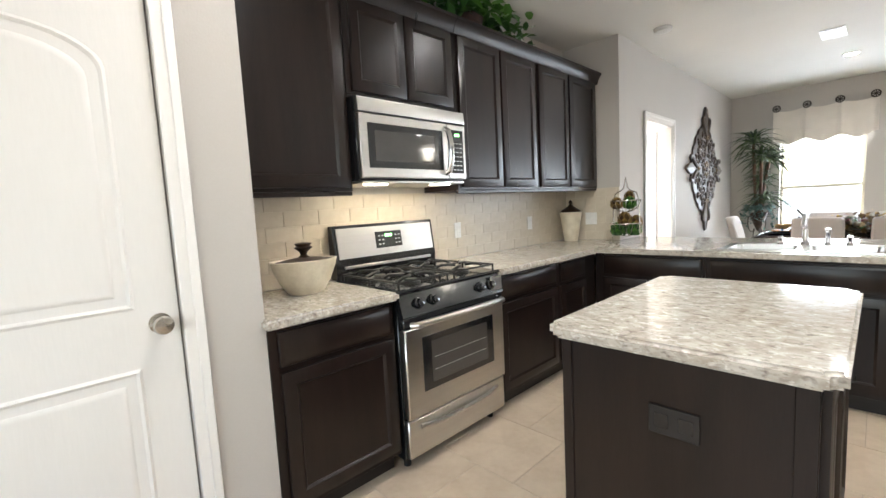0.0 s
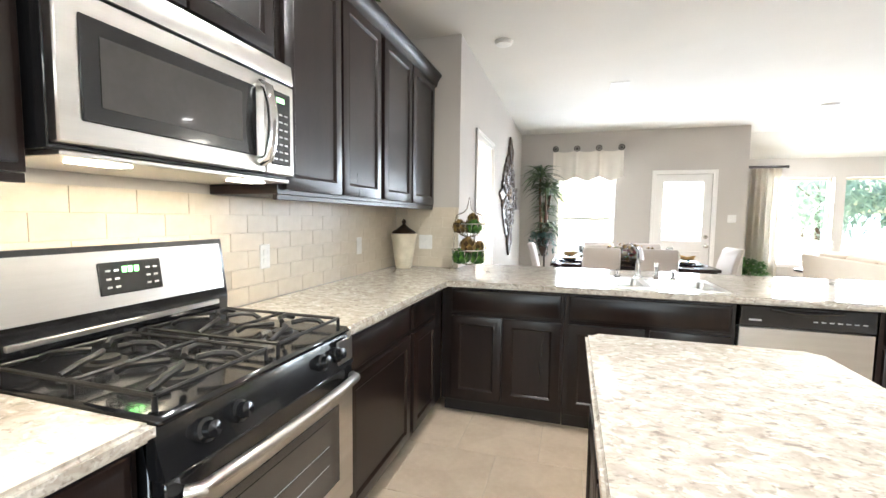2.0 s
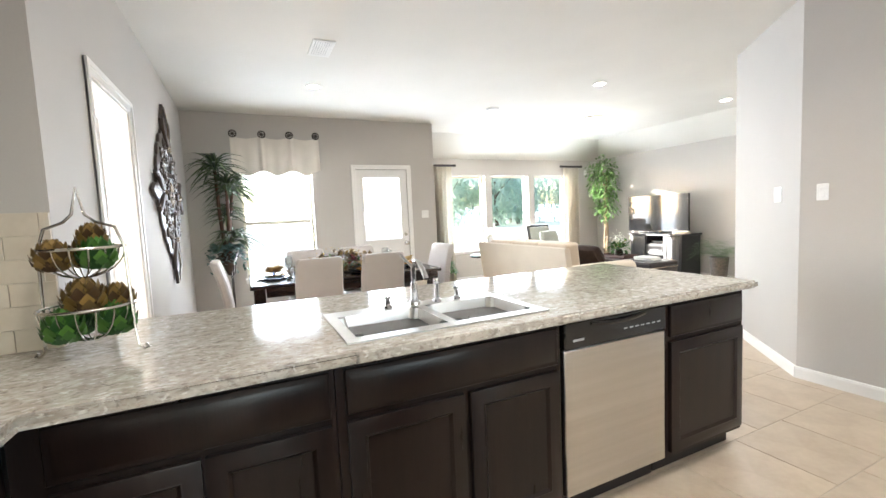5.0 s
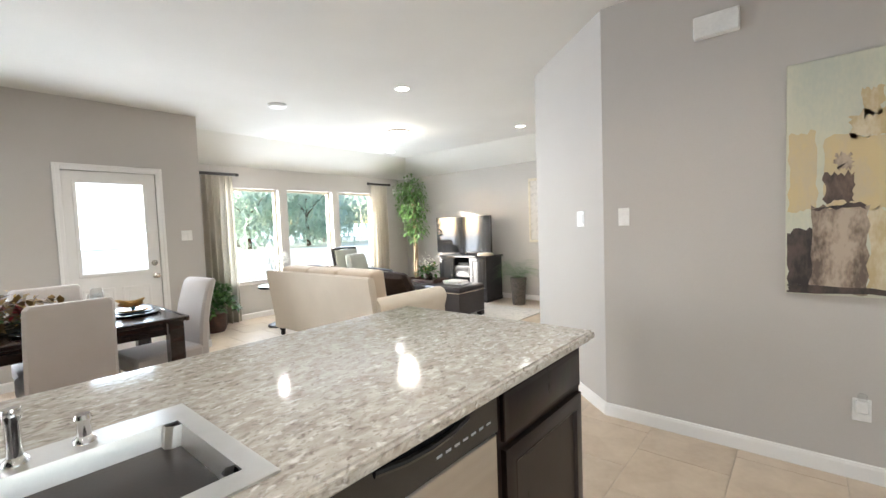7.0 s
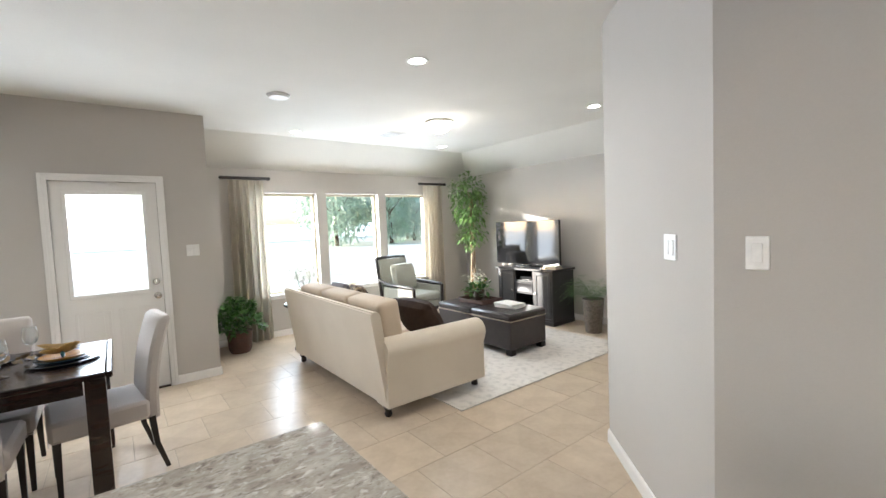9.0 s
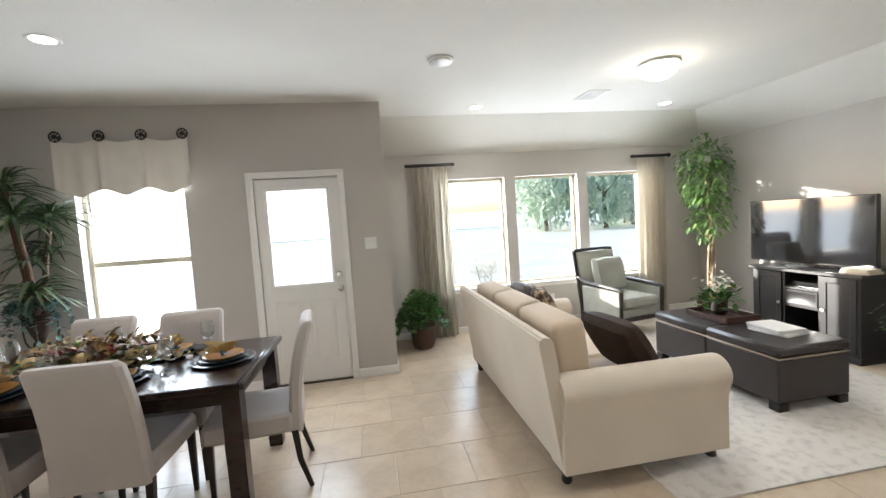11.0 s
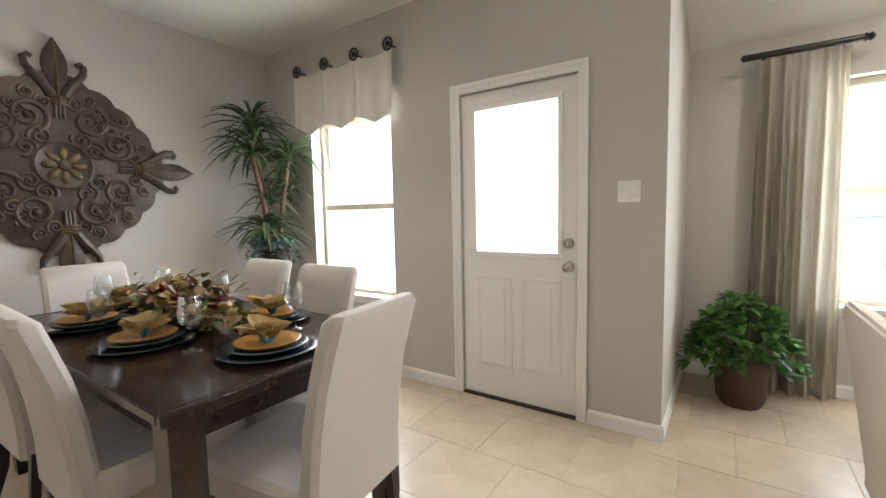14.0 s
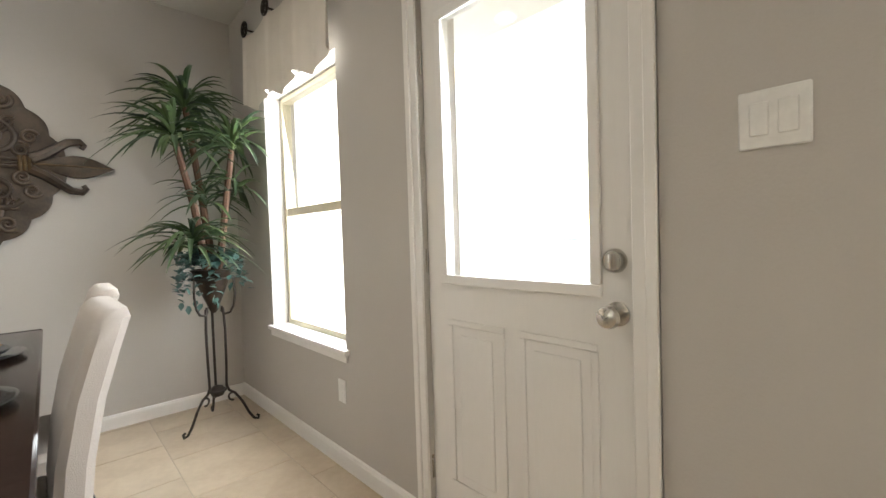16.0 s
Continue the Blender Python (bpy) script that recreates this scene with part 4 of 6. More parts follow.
# ---- sink ----
sk = thing("kitchen_sink", "double-bowl stainless steel drop-in sink", "sink", (3.535, 0.995, 0.916))
bm = B()
x0, x1, y0, y1 = -0.248, 0.248, -0.418, 0.418
bowls = ((-0.19, 0.145, -0.375, -0.02), (-0.19, 0.145, 0.02, 0.375))
for a, b, c_, d_ in ((x0, -0.19, y0, y1), (0.145, x1, y0, y1), (-0.19, 0.145, y0, -0.375), (-0.19, 0.145, -0.02, 0.02), (-0.19, 0.145, 0.375, y1)):
    box(bm, (a, c_, 0.001), (b, d_, 0.006))
part("rim", bm, STEEL, sk)
for a, b, c_, d_ in bowls:
    bm = B()
    t = 0.004
    top = [bm.verts.new(p) for p in ((a, c_, 0.006), (b, c_, 0.006), (b, d_, 0.006), (a, d_, 0.006))]
    k = 0.03
    bot = [bm.verts.new(p) for p in ((a + k, c_ + k, -0.17), (b - k, c_ + k, -0.17), (b - k, d_ - k, -0.17), (a + k, d_ - k, -0.17))]
    for i in range(4):
        bm.faces.new((top[i], bot[i], bot[(i + 1) % 4], top[(i + 1) % 4]))
    bm.faces.new(bot)
    bmesh.ops.bevel(bm, geom=[e for e in bm.edges if any(v in bot for v in e.verts)], offset=0.03, segments=3, affect="EDGES")
    bmesh.ops.recalc_face_normals(bm, faces=bm.faces[:])
    bw = part("bowl", bm, SINKSTEEL, sk, "deep steel bowl")
    part("drain", lathe(B(), [(0.045, -0.170), (0.042, -0.166), (0.0, -0.168)], 20, ((a + b) / 2, (c_ + d_) / 2, 0)), CHROME, bw)
fc = thing("kitchen_faucet", "chrome gooseneck faucet behind the sink", "faucet", (3.735, 1.0, 0.922))
part("base", lathe(B(), [(0.03, 0), (0.028, 0.012), (0.018, 0.02), (0.016, 0.10), (0.0, 0.10)], 18), CHROME, fc)
part("spout", tube(B(), [(0, 0, 0.09), (0, 0, 0.17), (-0.03, 0.0, 0.205), (-0.08, 0.0, 0.20), (-0.14, 0.0, 0.155), (-0.155, 0, 0.135)], 0.012, 10), CHROME, fc)
part("lever", tube(B(), [(0, 0, 0.17), (0.015, 0.02, 0.20), (0.03, 0.05, 0.235)], 0.007, 8), CHROME, fc)
for fy, nm, hh in ((1.13, "soap_dispenser", 0.055), (0.885, "side_sprayer", 0.11), (0.78, "air_gap", 0.06)):
    o = thing(nm, "small chrome fitting on the sink deck", "sink fitting", (3.735, fy, 0.922), 0)
    part("fitting", lathe(B(), [(0.022, 0), (0.02, 0.008), (0.013, 0.014), (0.012, hh * 0.7), (0.017, hh * 0.85), (0.014, hh), (0.0, hh)], 16), CHROME, o)

# ---- ceiling fittings ----
fl = thing("flush_light", "lit domed glass flush ceiling light", "ceiling light", (7.03, -3.40, H))
part("pan", lathe(B(), [(0.165, -0.028), (0.17, -0.02), (0.165, -0.001), (0.0, -0.001)], 32), WHITE, fl)
part("shade", lathe(B(), [(0.0, -0.140), (0.06, -0.132), (0.115, -0.105), (0.150, -0.068), (0.162, -0.03)], 32), glowing("lit opal glass", (1.0, 0.90, 0.74), 5.0), fl, "glowing opal glass dome")
o = lamp("flush_lamp", "POINT", 2.2, pose(7.03, -3.40, H - 0.19), (1.0, 0.85, 0.65))
o.data.shadow_soft_size = 0.12


def smoke(x, y, r):
    s = thing("smoke_detector", "round white smoke detector on the ceiling", "smoke detector", (x, y, H))
    part("base", lathe(B(), [(r, -0.012), (r, -0.001), (0, -0.001)], 28), PLASTIC, s)
    part("cover", lathe(B(), [(0, -0.034), (r * 0.55, -0.033), (r * 0.85, -0.026), (r * 0.9, -0.0125)], 28), PLASTIC, s)


smoke(4.09, 2.02, 0.075)
smoke(6.95, -1.50, 0.10)


def vent(x, y, w, d):
    v = thing("ceiling_vent", "white louvred ceiling air vent", "air vent", (x, y, H))
    bm = B()
    for a, b, c, e in ((-w, w, -d, -d + 0.025), (-w, w, d - 0.025, d), (-w, -w + 0.025, -d + 0.025, d - 0.025), (w - 0.025, w, -d + 0.025, d - 0.025)):
        box(bm, (a, c, -0.010), (b, e, -0.001), 0.002)
    part("frame", bm, PLASTIC, v)
    part("backing", boxes(((-w + 0.02, -d + 0.02, -0.003), (w - 0.02, d - 0.02, -0.0015))), PANELGREY, v)
    n = 7
    for k in range(n):
        yy = -d + 0.035 + (2 * d - 0.07) * k / (n - 1)
        bm = boxes(((-w + 0.024, yy - 0.008, -0.012), (w - 0.024, yy + 0.006, -0.009)))
        part("slat", bm, PLASTIC, v)


vent(5.57, 1.01, 0.17, 0.09)
vent(7.92, -3.28, 0.17, 0.12)

# ---- switches and outlets ----
def plate(name, at, turn, wide, kind, label):
    """A wall plate that faces -y before its turn."""
    p = thing(name, label, "wall plate", at, turn)
    w = 0.035 + 0.023 * (wide - 1)
    part("plate", boxes(((-w, -0.006, -0.058), (w, 0.0, 0.058)), bevel=0.003), PLASTIC, p)
    for k in range(wide):
        cx = (k - (wide - 1) / 2) * 0.046
        if kind == "switch":
            part("rocker", boxes(((cx - 0.016, -0.010, -0.033), (cx + 0.016, -0.0055, 0.033)), bevel=0.002), PLASTIC, p)
        else:
            for cz in (-0.02, 0.02):
                part("socket", boxes(((cx - 0.014, -0.008, cz - 0.013), (cx + 0.014, -0.0055, cz + 0.013)), bevel=0.002), PLASTIC, p)
    return p


plate("light_switch", (XB, -0.876, 1.355), -90, 2, "switch", "white double rocker switch beside the back door")
plate("wall_outlet", (XB, 0.846, 0.386), -90, 1, "outlet", "white wall outlet below the window")
plate("light_switch", (3.842, -2.182, 1.369), 138, 2, "switch", "white double switch on the angled wall")
plate("light_switch", (3.46, -1.96, 1.37), 180, 1, "switch", "white rocker switch near the wall corner")
plate("wall_outlet", (2.26, YR - 0.009, 1.125), 0, 1, "outlet", "white outlet on the cream tile backsplash")
plate("wall_outlet", (3.20, YR - 0.009, 1.12), 0, 1, "outlet", "white outlet on the cream tile backsplash")
plate("light_switch", (3.856, 2.59, 1.12), -90, 2, "switch", "white switch plate on the tiled stub wall")
plate("wall_outlet", (XW, -3.3, 0.36), -90, 1, "outlet", "white wall outlet below the windows")
plate("wall_outlet", (2.33, -1.96, 0.36), 180, 1, "outlet", "white wall outlet low on the greige wall")
af = thing("plug_in_freshener", "small white plug-in air freshener in the wall outlet", "air freshener", (2.33, -1.951, 0.38))
part("case", boxes(((-0.026, 0.0, -0.03), (0.026, 0.035, 0.035)), bevel=0.008), PLASTIC, af)
part("bottle", lathe(B(), [(0.016, -0.002), (0.018, 0.004), (0.018, 0.03), (0.010, 0.036), (0.0, 0.036)], 14, (0, 0.017, 0.034)), GOBLET, af)
ch = thing("door_chime", "white door chime box high on the wall", "door chime", (2.94, -1.96, 2.415))
part("cover", boxes(((-0.11, 0.0, -0.045), (0.11, 0.05, 0.075)), bevel=0.006), PLASTIC, ch)
sn = thing("motion_sensor", "small white sensor high in the corner", "sensor", (XW, -5.3, 2.12))
part("cover", boxes(((-0.04, -0.03, -0.05), (0.0, 0.03, 0.05)), bevel=0.008), PLASTIC, sn)

# ---- dining window dressing ----
va = thing("window_valance", "oatmeal linen valance hung from bronze medallions", "valance", (XB, 1.235, 0))
bm = B()
n, m = 96, 8
grid = []
for i in range(n + 1):
    u = i / n
    y = -0.545 + 1.09 * u
    ph = (u * 3 + 0.0) % 1.0
    edge = abs(u * 3 - round(u * 3))
    row = []
    for j in range(m + 1):
        v = j / m
        z = 2.45 - 0.035 * math.sin(math.pi * ph) * (1 - v) - v * (0.475 + 0.03 * math.cos(2 * math.pi * u * 3) * -1)
        x = -0.075 - 0.030 * math.exp(-(edge / 0.07) ** 2) * (0.4 + 0.6 * v) + 0.012 * math.sin(u * 38) * v
        row.append(bm.verts.new((x, y, z)))
    grid.append(row)
for i in range(n):
    for j in range(m):
        bm.faces.new((grid[i][j], grid[i][j + 1], grid[i + 1][j + 1], grid[i + 1][j]))
bmesh.ops.recalc_face_normals(bm, faces=bm.faces[:])
part("cloth", bm, VALANCE, va)
for k in range(4):
    y = -0.508 + 1.016 * k / 3
    bm = B()
    c = (-0.088, y, 2.472)
    ring = [(c[0], y + 0.043 * math.cos(a * math.pi / 10), c[2] + 0.043 * math.sin(a * math.pi / 10)) for a in range(21)]
    tube(bm, ring, 0.0065, 8)
    for a in range(4):
        d = math.pi * a / 4
        tube(bm, [(c[0], y - 0.042 * math.cos(d), c[2] - 0.042 * math.sin(d)), (c[0] - 0.006, y, c[2]), (c[0], y + 0.042 * math.cos(d), c[2] + 0.042 * math.sin(d))], 0.005, 6)
    lathe(bm, [(0.015, 0), (0.012, 0.008), (0, 0.012)], 12, (-0.092, y, c[2]), Matrix.Rotation(radians(-90), 3, "Y"))
    tube(bm, [(-0.088, y, c[2]), (-0.001, y, c[2])], 0.007, 8)
    part("medallion", bm, IRON, va, "pierced bronze medallion")

# ---- wall ornament ----
orn = thing("wall_ornament", "large bronzed fleur-de-lis diamond wall ornament", "wall decor", (6.49, YD, 1.62))


def flat(bm, pts, y0, y1, dome=0.0, centre=None):
    """A plate with a chamfered rim, from an outline in x and z."""
    cx = centre[0] if centre else sum(p[0] for p in pts) / len(pts)
    cz = centre[1] if centre else sum(p[1] for p in pts) / len(pts)
    rings = []
    for k, y in ((1.0, y0), (1.0, y1 + 0.006), (0.955, y1)):
        rings.append([bm.verts.new((cx + (x - cx) * k, y, cz + (z - cz) * k)) for x, z in pts])
    nn = len(pts)
    for a, b in zip(rings, rings[1:]):
        for i in range(nn):
            bm.faces.new((a[i], a[(i + 1) % nn], b[(i + 1) % nn], b[i]))
    if dome:
        v = bm.verts.new((cx, y1 - dome, cz))
        for i in range(nn):
            bm.faces.new((rings[-1][i], rings[-1][(i + 1) % nn], v))
    else:
        bm.faces.new(rings[-1])
    bm.faces.new(rings[0][::-1])
    return bm


outline = []
for i in range(160):
    a = 2 * math.pi * i / 160
    dia = 0.565 / (abs(math.cos(a)) ** 1.6 + abs(math.sin(a)) ** 1.6) ** (1 / 1.6)
    r = dia * (1.02 + 0.045 * abs(math.sin(a * 10)))
    outline.append((r * math.cos(a), r * math.sin(a)))
part("backplate", flat(B(), outline, -0.004, -0.030, 0.002, (0, 0)), ORNAMENT, orn)


def spiral(c, r, a0, turns, sgn, y, n=26):
    return [(c[0] + (r * (1 - 0.86 * k / n)) * math.cos(a0 + sgn * turns * 2 * math.pi * k / n), y - 0.010 * k / n, c[1] + (r * (1 - 0.86 * k / n)) * math.sin(a0 + sgn * turns * 2 * math.pi * k / n)) for k in range(n + 1)]


# one quadrant of scrolls, turned four times
for q in range(4):
    rot = q * math.pi / 2
    for (cx, cz, r, a0, sg, wd) in ((0.335, 0.335, 0.045, 0.8, -1, 0.012), (0.44, 0.15, 0.04, 0.4, 1, 0.010), (0.15, 0.44, 0.04, 1.2, -1, 0.010), (0.30, 0.155, 0.105, 3.6, 1, 0.017), (0.155, 0.30, 0.105, 1.1, -1, 0.017), (0.175, 0.105, 0.062, 2.0, -1, 0.012), (0.105, 0.175, 0.062, 2.7, 1, 0.012), (0.40, 0.075, 0.045, 0.5, 1, 0.010), (0.075, 0.40, 0.045, 1.0, -1, 0.010), (0.265, 0.265, 0.052, 0.8, 1, 0.012), (0.225, 0.36, 0.032, 0.8, -1, 0.010), (0.36, 0.225, 0.032, 0.8, 1, 0.010)):
        x, z = cx * math.cos(rot) - cz * math.sin(rot), cx * math.sin(rot) + cz * math.cos(rot)
        bm = tube(B(), spiral((x, z), r, a0 + rot, 1.6, sg, -0.034), wd, 8, 0.45)
        lathe(bm, [(r * 0.20, 0), (r * 0.16, 0.016), (0, 0.022)], 12, (x, -0.036, z), Matrix.Rotation(radians(90), 3, "X"))
        part("scroll", bm, ORNAMENT if r > 0.06 else ORNAMENTLIGHT, orn)
    # petal fan inside the large scrolls
    for mir in (1, -1):
        cx, cz = (0.30, 0.155) if mir > 0 else (0.155, 0.30)
        bm = B()
        for k in range(5):
            a = rot + (0.3 + 0.42 * k) * mir + (0 if mir > 0 else math.pi / 2)
            x, z = cx * math.cos(rot) - cz * math.sin(rot), cx * math.sin(rot) + cz * math.cos(rot)
            tube(bm, [(x + 0.03 * math.cos(a), -0.036, z + 0.03 * math.sin(a)), (x + 0.06 * math.cos(a + 0.2 * mir), -0.044, z + 0.06 * math.sin(a + 0.2 * mir)), (x + 0.088 * math.cos(a + 0.5 * mir), -0.036, z + 0.088 * math.sin(a + 0.5 * mir))], 0.009, 6, 0.6)
        part("fan", bm, ORNAMENTLIGHT, orn)

    def turned(p):
        return (p[0] * math.cos(rot) - p[1] * math.sin(rot), p[0] * math.sin(rot) + p[1] * math.cos(rot))
    half = [(0.42, 0.020), (0.50, 0.030), (0.56, 0.052), (0.62, 0.066), (0.67, 0.064), (0.72, 0.050), (0.77, 0.024)]
    leafpts = [turned(p) for p in half] + [turned((0.815, 0.0))] + [turned((x, -w)) for x, w in half[::-1]]
    bm = flat(B(), leafpts, -0.010, -0.036, 0.022, turned((0.63, 0)))
    fleur = part("fleur", bm, ORNAMENT, orn, "pointed fleur leaf")
    part("vein", tube(B(), [(turned((0.45, 0))[0], -0.052, turned((0.45, 0))[1]), (turned((0.63, 0))[0], -0.060, turned((0.63, 0))[1]), (turned((0.79, 0))[0], -0.045, turned((0.79, 0))[1])], 0.006, 6, 0.5), GILT, fleur)
    for s in (1, -1):
        pts = []
        for x, w in ((0.44, 0.03), (0.50, 0.062), (0.555, 0.105), (0.605, 0.142), (0.655, 0.150), (0.672, 0.128), (0.66, 0.108)):
            p = turned((x, w * s))
            pts.append((p[0], -0.034, p[1]))
        part("side_leaf", tube(B(), pts, 0.031, 8, 0.45), ORNAMENT, fleur)
    for k, x in enumerate((0.395, 0.415, 0.435)):
        p0, p1 = turned((x, -0.038)), turned((x, 0.038))
        mid = turned((x, 0))
        part("band", tube(B(), [(p0[0], -0.040, p0[1]), (mid[0], -0.062, mid[1]), (p1[0], -0.040, p1[1])], 0.011, 8), GILT, fleur, "rubbed gilt band")
    for s in (-0.022, 0, 0.022):
        p0, p1 = turned((0.30, s)), turned((0.39, s * 0.9))
        part("stem", tube(B(), [(p0[0], -0.040, p0[1]), (p1[0], -0.048, p1[1])], 0.011, 8), ORNAMENT, fleur)
md = part("medallion", lathe(B(), [(0.155, 0.028), (0.158, 0.044), (0.145, 0.050), (0.132, 0.040), (0.0, 0.038)], 40, (0, 0, 0), Matrix.Rotation(radians(90), 3, "X")), ORNAMENT, orn)
for k in range(8):
    a = k * math.pi / 4
    bm = lathe(B(), [(0.0, -0.046), (0.014, -0.032), (0.025, 0.0), (0.020, 0.028), (0.0, 0.042)], 10, (math.cos(a) * 0.078, -0.042, math.sin(a) * 0.078), Matrix.Rotation(math.pi / 2 - a, 3, "Y"), 1.0, 0.55)
    part("petal", bm, GILT, md, "gilt petal")
part("boss", lathe(B(), [(0.034, 0.036), (0.028, 0.056), (0.0, 0.062)], 18, (0, 0, 0), Matrix.Rotation(radians(90), 3, "X")), ORNAMENT, md)

# ---- dining table ----
TX, TY = 6.465, 0.755
tb = thing("dining_table", "dark espresso wooden dining table with square legs", "table", (TX, TY, 0))
part("tabletop", boxes(((-0.478, -0.905, 0.735), (0.478, 0.905, 0.770)), bevel=0.006), DARKWOOD, tb)
part("breadboard_end", boxes(((-0.478, -0.935, 0.733), (0.478, -0.906, 0.771)), bevel=0.006), DARKWOOD, tb)
part("breadboard_end", boxes(((-0.478, 0.906, 0.733), (0.478, 0.935, 0.771)), bevel=0.006), DARKWOOD, tb)
for s in (-1, 1):
    part("apron", boxes(((s * 0.395, -0.80, 0.645), (s * 0.418, 0.80, 0.734))), DARKWOOD, tb)
    part("apron", boxes(((-0.37, s * 0.845, 0.645), (0.37, s * 0.868, 0.734))), DARKWOOD, tb)
    for r in (-1, 1):
        bm = B()
        lathe(bm, [(0.062, 0.0), (0.066, 0.04), (0.066, 0.70), (0.066, 0.734)], 4, (s * 0.405, r * 0.855, 0), Matrix.Rotation(math.pi / 4, 3, "Z"))
        bmesh.ops.bevel(bm, geom=[e for e in bm.edges if abs(e.verts[0].co.z - e.verts[1].co.z) > 0.02], offset=0.006, segments=2, affect="EDGES")
        part("leg", bm, DARKWOOD, tb)

# ---- dining chairs ----
def slab_back(bm, w0, w1, prof, t):
    """An upholstered back: prof is (y, z) up the middle, with width from w0 to w1 and thickness t."""
    n = len(prof)
    rings = []
    for i, (y, z) in enumerate(prof):
        k = i / (n - 1)
        w = w0 + (w1 - w0) * k
        tt = t * (1.0 if k < 0.93 else 0.62)
        ww = w if k < 0.93 else w - 0.012
        r = 0.018
        pts = [(-ww + r, -tt), (ww - r, -tt), (ww, -tt + r), (ww, tt - r), (ww - r, tt), (-ww + r, tt), (-ww, tt - r), (-ww, -tt + r)]
        rings.append([bm.verts.new((x, y + d, z)) for x, d in pts])
    for a, b in zip(rings, rings[1:]):
        for i in range(8):
            bm.faces.new((a[i], a[(i + 1) % 8], b[(i + 1) % 8], b[i]))
    bm.faces.new(rings[0][::-1])
    bm.faces.new(rings[-1])
    return bm


def dining_chair(at, turn):
    """The chair faces +y before its turn; its place is the seat's middle on the floor."""
    c = thing("dining_chair", "grey linen upholstered dining chair with dark tapered legs", "chair", at, turn, "chairs round the dining table")
    bm = boxes(((-0.238, -0.20, 0.355), (0.238, 0.285, 0.478)), bevel=0.022)
    part("seat", bm, LINEN, c)
    prof = [(-0.215, 0.345), (-0.218, 0.50), (-0.232, 0.64), (-0.258, 0.78), (-0.290, 0.89), (-0.315, 0.968), (-0.324, 0.990)]
    part("backrest", slab_back(B(), 0.222, 0.204, prof, 0.036), LINEN, c)
    for s in (-1, 1):
        part("leg", tube(B(), [(s * 0.205, 0.250, 0.36), (s * 0.205, 0.252, 0.0)], 0.026, 4, 0.62), LEGWOOD, c)
        part("leg", tube(B(), [(s * 0.205, -0.205, 0.36), (s * 0.206, -0.222, 0.18), (s * 0.207, -0.275, 0.0)], 0.026, 4, 0.66), LEGWOOD, c)
    part("piping", tube(B(), [(-0.236, 0.284, 0.358), (0.236, 0.284, 0.358)], 0.003, 5), LINEN, c)
    return c


first = dining_chair((6.445, -0.125, 0), 7)
for at, turn in (((6.172, 0.485, 0), -91), ((6.16, 1.11, 0), -88), ((6.765, 0.455, 0), 91), ((6.81, 1.07, 0), 89), ((6.46, 1.655, 0), 180)):
    copy_thing(first, pose(*at, 0, 0, turn))

# ---- on the table ----
def place_setting(x, y, turn):
    t = 0.771
    ch_ = thing("charger_plate", "dark teal lacquered charger under a plate", "plate", (x, y, t), turn, "chargers on the table")
    part("charger", lathe(B(), [(0.12, 0), (0.165, 0.006), (0.178, 0.016), (0.172, 0.018), (0.12, 0.009), (0.0, 0.008)], 36), CHARGER, ch_)
    p = thing("dinner_plate", "slate blue dinner plate with an amber plate on it", "plate", (x, y, t + 0.0095), turn, "plates on the table")
    part("plate", lathe(B(), [(0.08, 0), (0.125, 0.010), (0.140, 0.022), (0.135, 0.024), (0.09, 0.012), (0.0, 0.010)], 36), PLATEBLUE, p)
    part("salad_plate", lathe(B(), [(0.06, 0.013), (0.10, 0.022), (0.115, 0.034), (0.110, 0.036), (0.06, 0.022), (0.0, 0.021)], 36), PLATE, p, "amber salad plate")
    nk = thing("napkin", "straw coloured napkin gathered in a teal ring", "napkin", (x, y, t + 0.036), turn, "napkins on the plates")
    random.seed(int(x * 100 + y * 10))
    for s in (-1, 1):
        for k in range(7):
            a = (k - 3) * 0.30
            ln = random.uniform(0.085, 0.115) * (1.0 if s > 0 else 0.8)
            tip = Vector((s * ln * math.cos(a), ln * math.sin(a) * 1.1, 0.02 + random.uniform(0.0, 0.05)))
            bm = leaf(B(), (0, 0, 0.018), tip, 0.085, -0.03, 5, fold=0.35)
            bmesh.ops.solidify(bm, geom=bm.faces[:], thickness=0.003)
            part("fold", bm, NAPKIN, nk)
    ring = [(0.0, 0.024 * math.cos(k * math.pi / 8), 0.024 + 0.022 * math.sin(k * math.pi / 8)) for k in range(17)]
    part("napkin_ring", tube(B(), ring, 0.010, 8), RING, nk, "teal napkin ring")


def goblet(x, y, s=1.0):
    g = thing("wine_goblet", "clear stemmed wine goblet on the dining table", "glass", (x, y, 0.7715), 0, "goblets on the table")
    part("foot", lathe(B(), [(0.037, 0), (0.036, 0.003), (0.012, 0.007), (0.005, 0.012)], 24), GOBLET, g)
    part("stem", lathe(B(), [(0.005, 0.012), (0.0045, 0.05), (0.006, 0.088)], 12), GOBLET, g)
    part("bowl", lathe(B(), [(0.006, 0.088), (0.026, 0.098), (0.041, 0.125), (0.043, 0.150), (0.035, 0.205), (0.0335, 0.205), (0.041, 0.150), (0.039, 0.126), (0.025, 0.101), (0.0, 0.093)], 24), GOBLET, g)


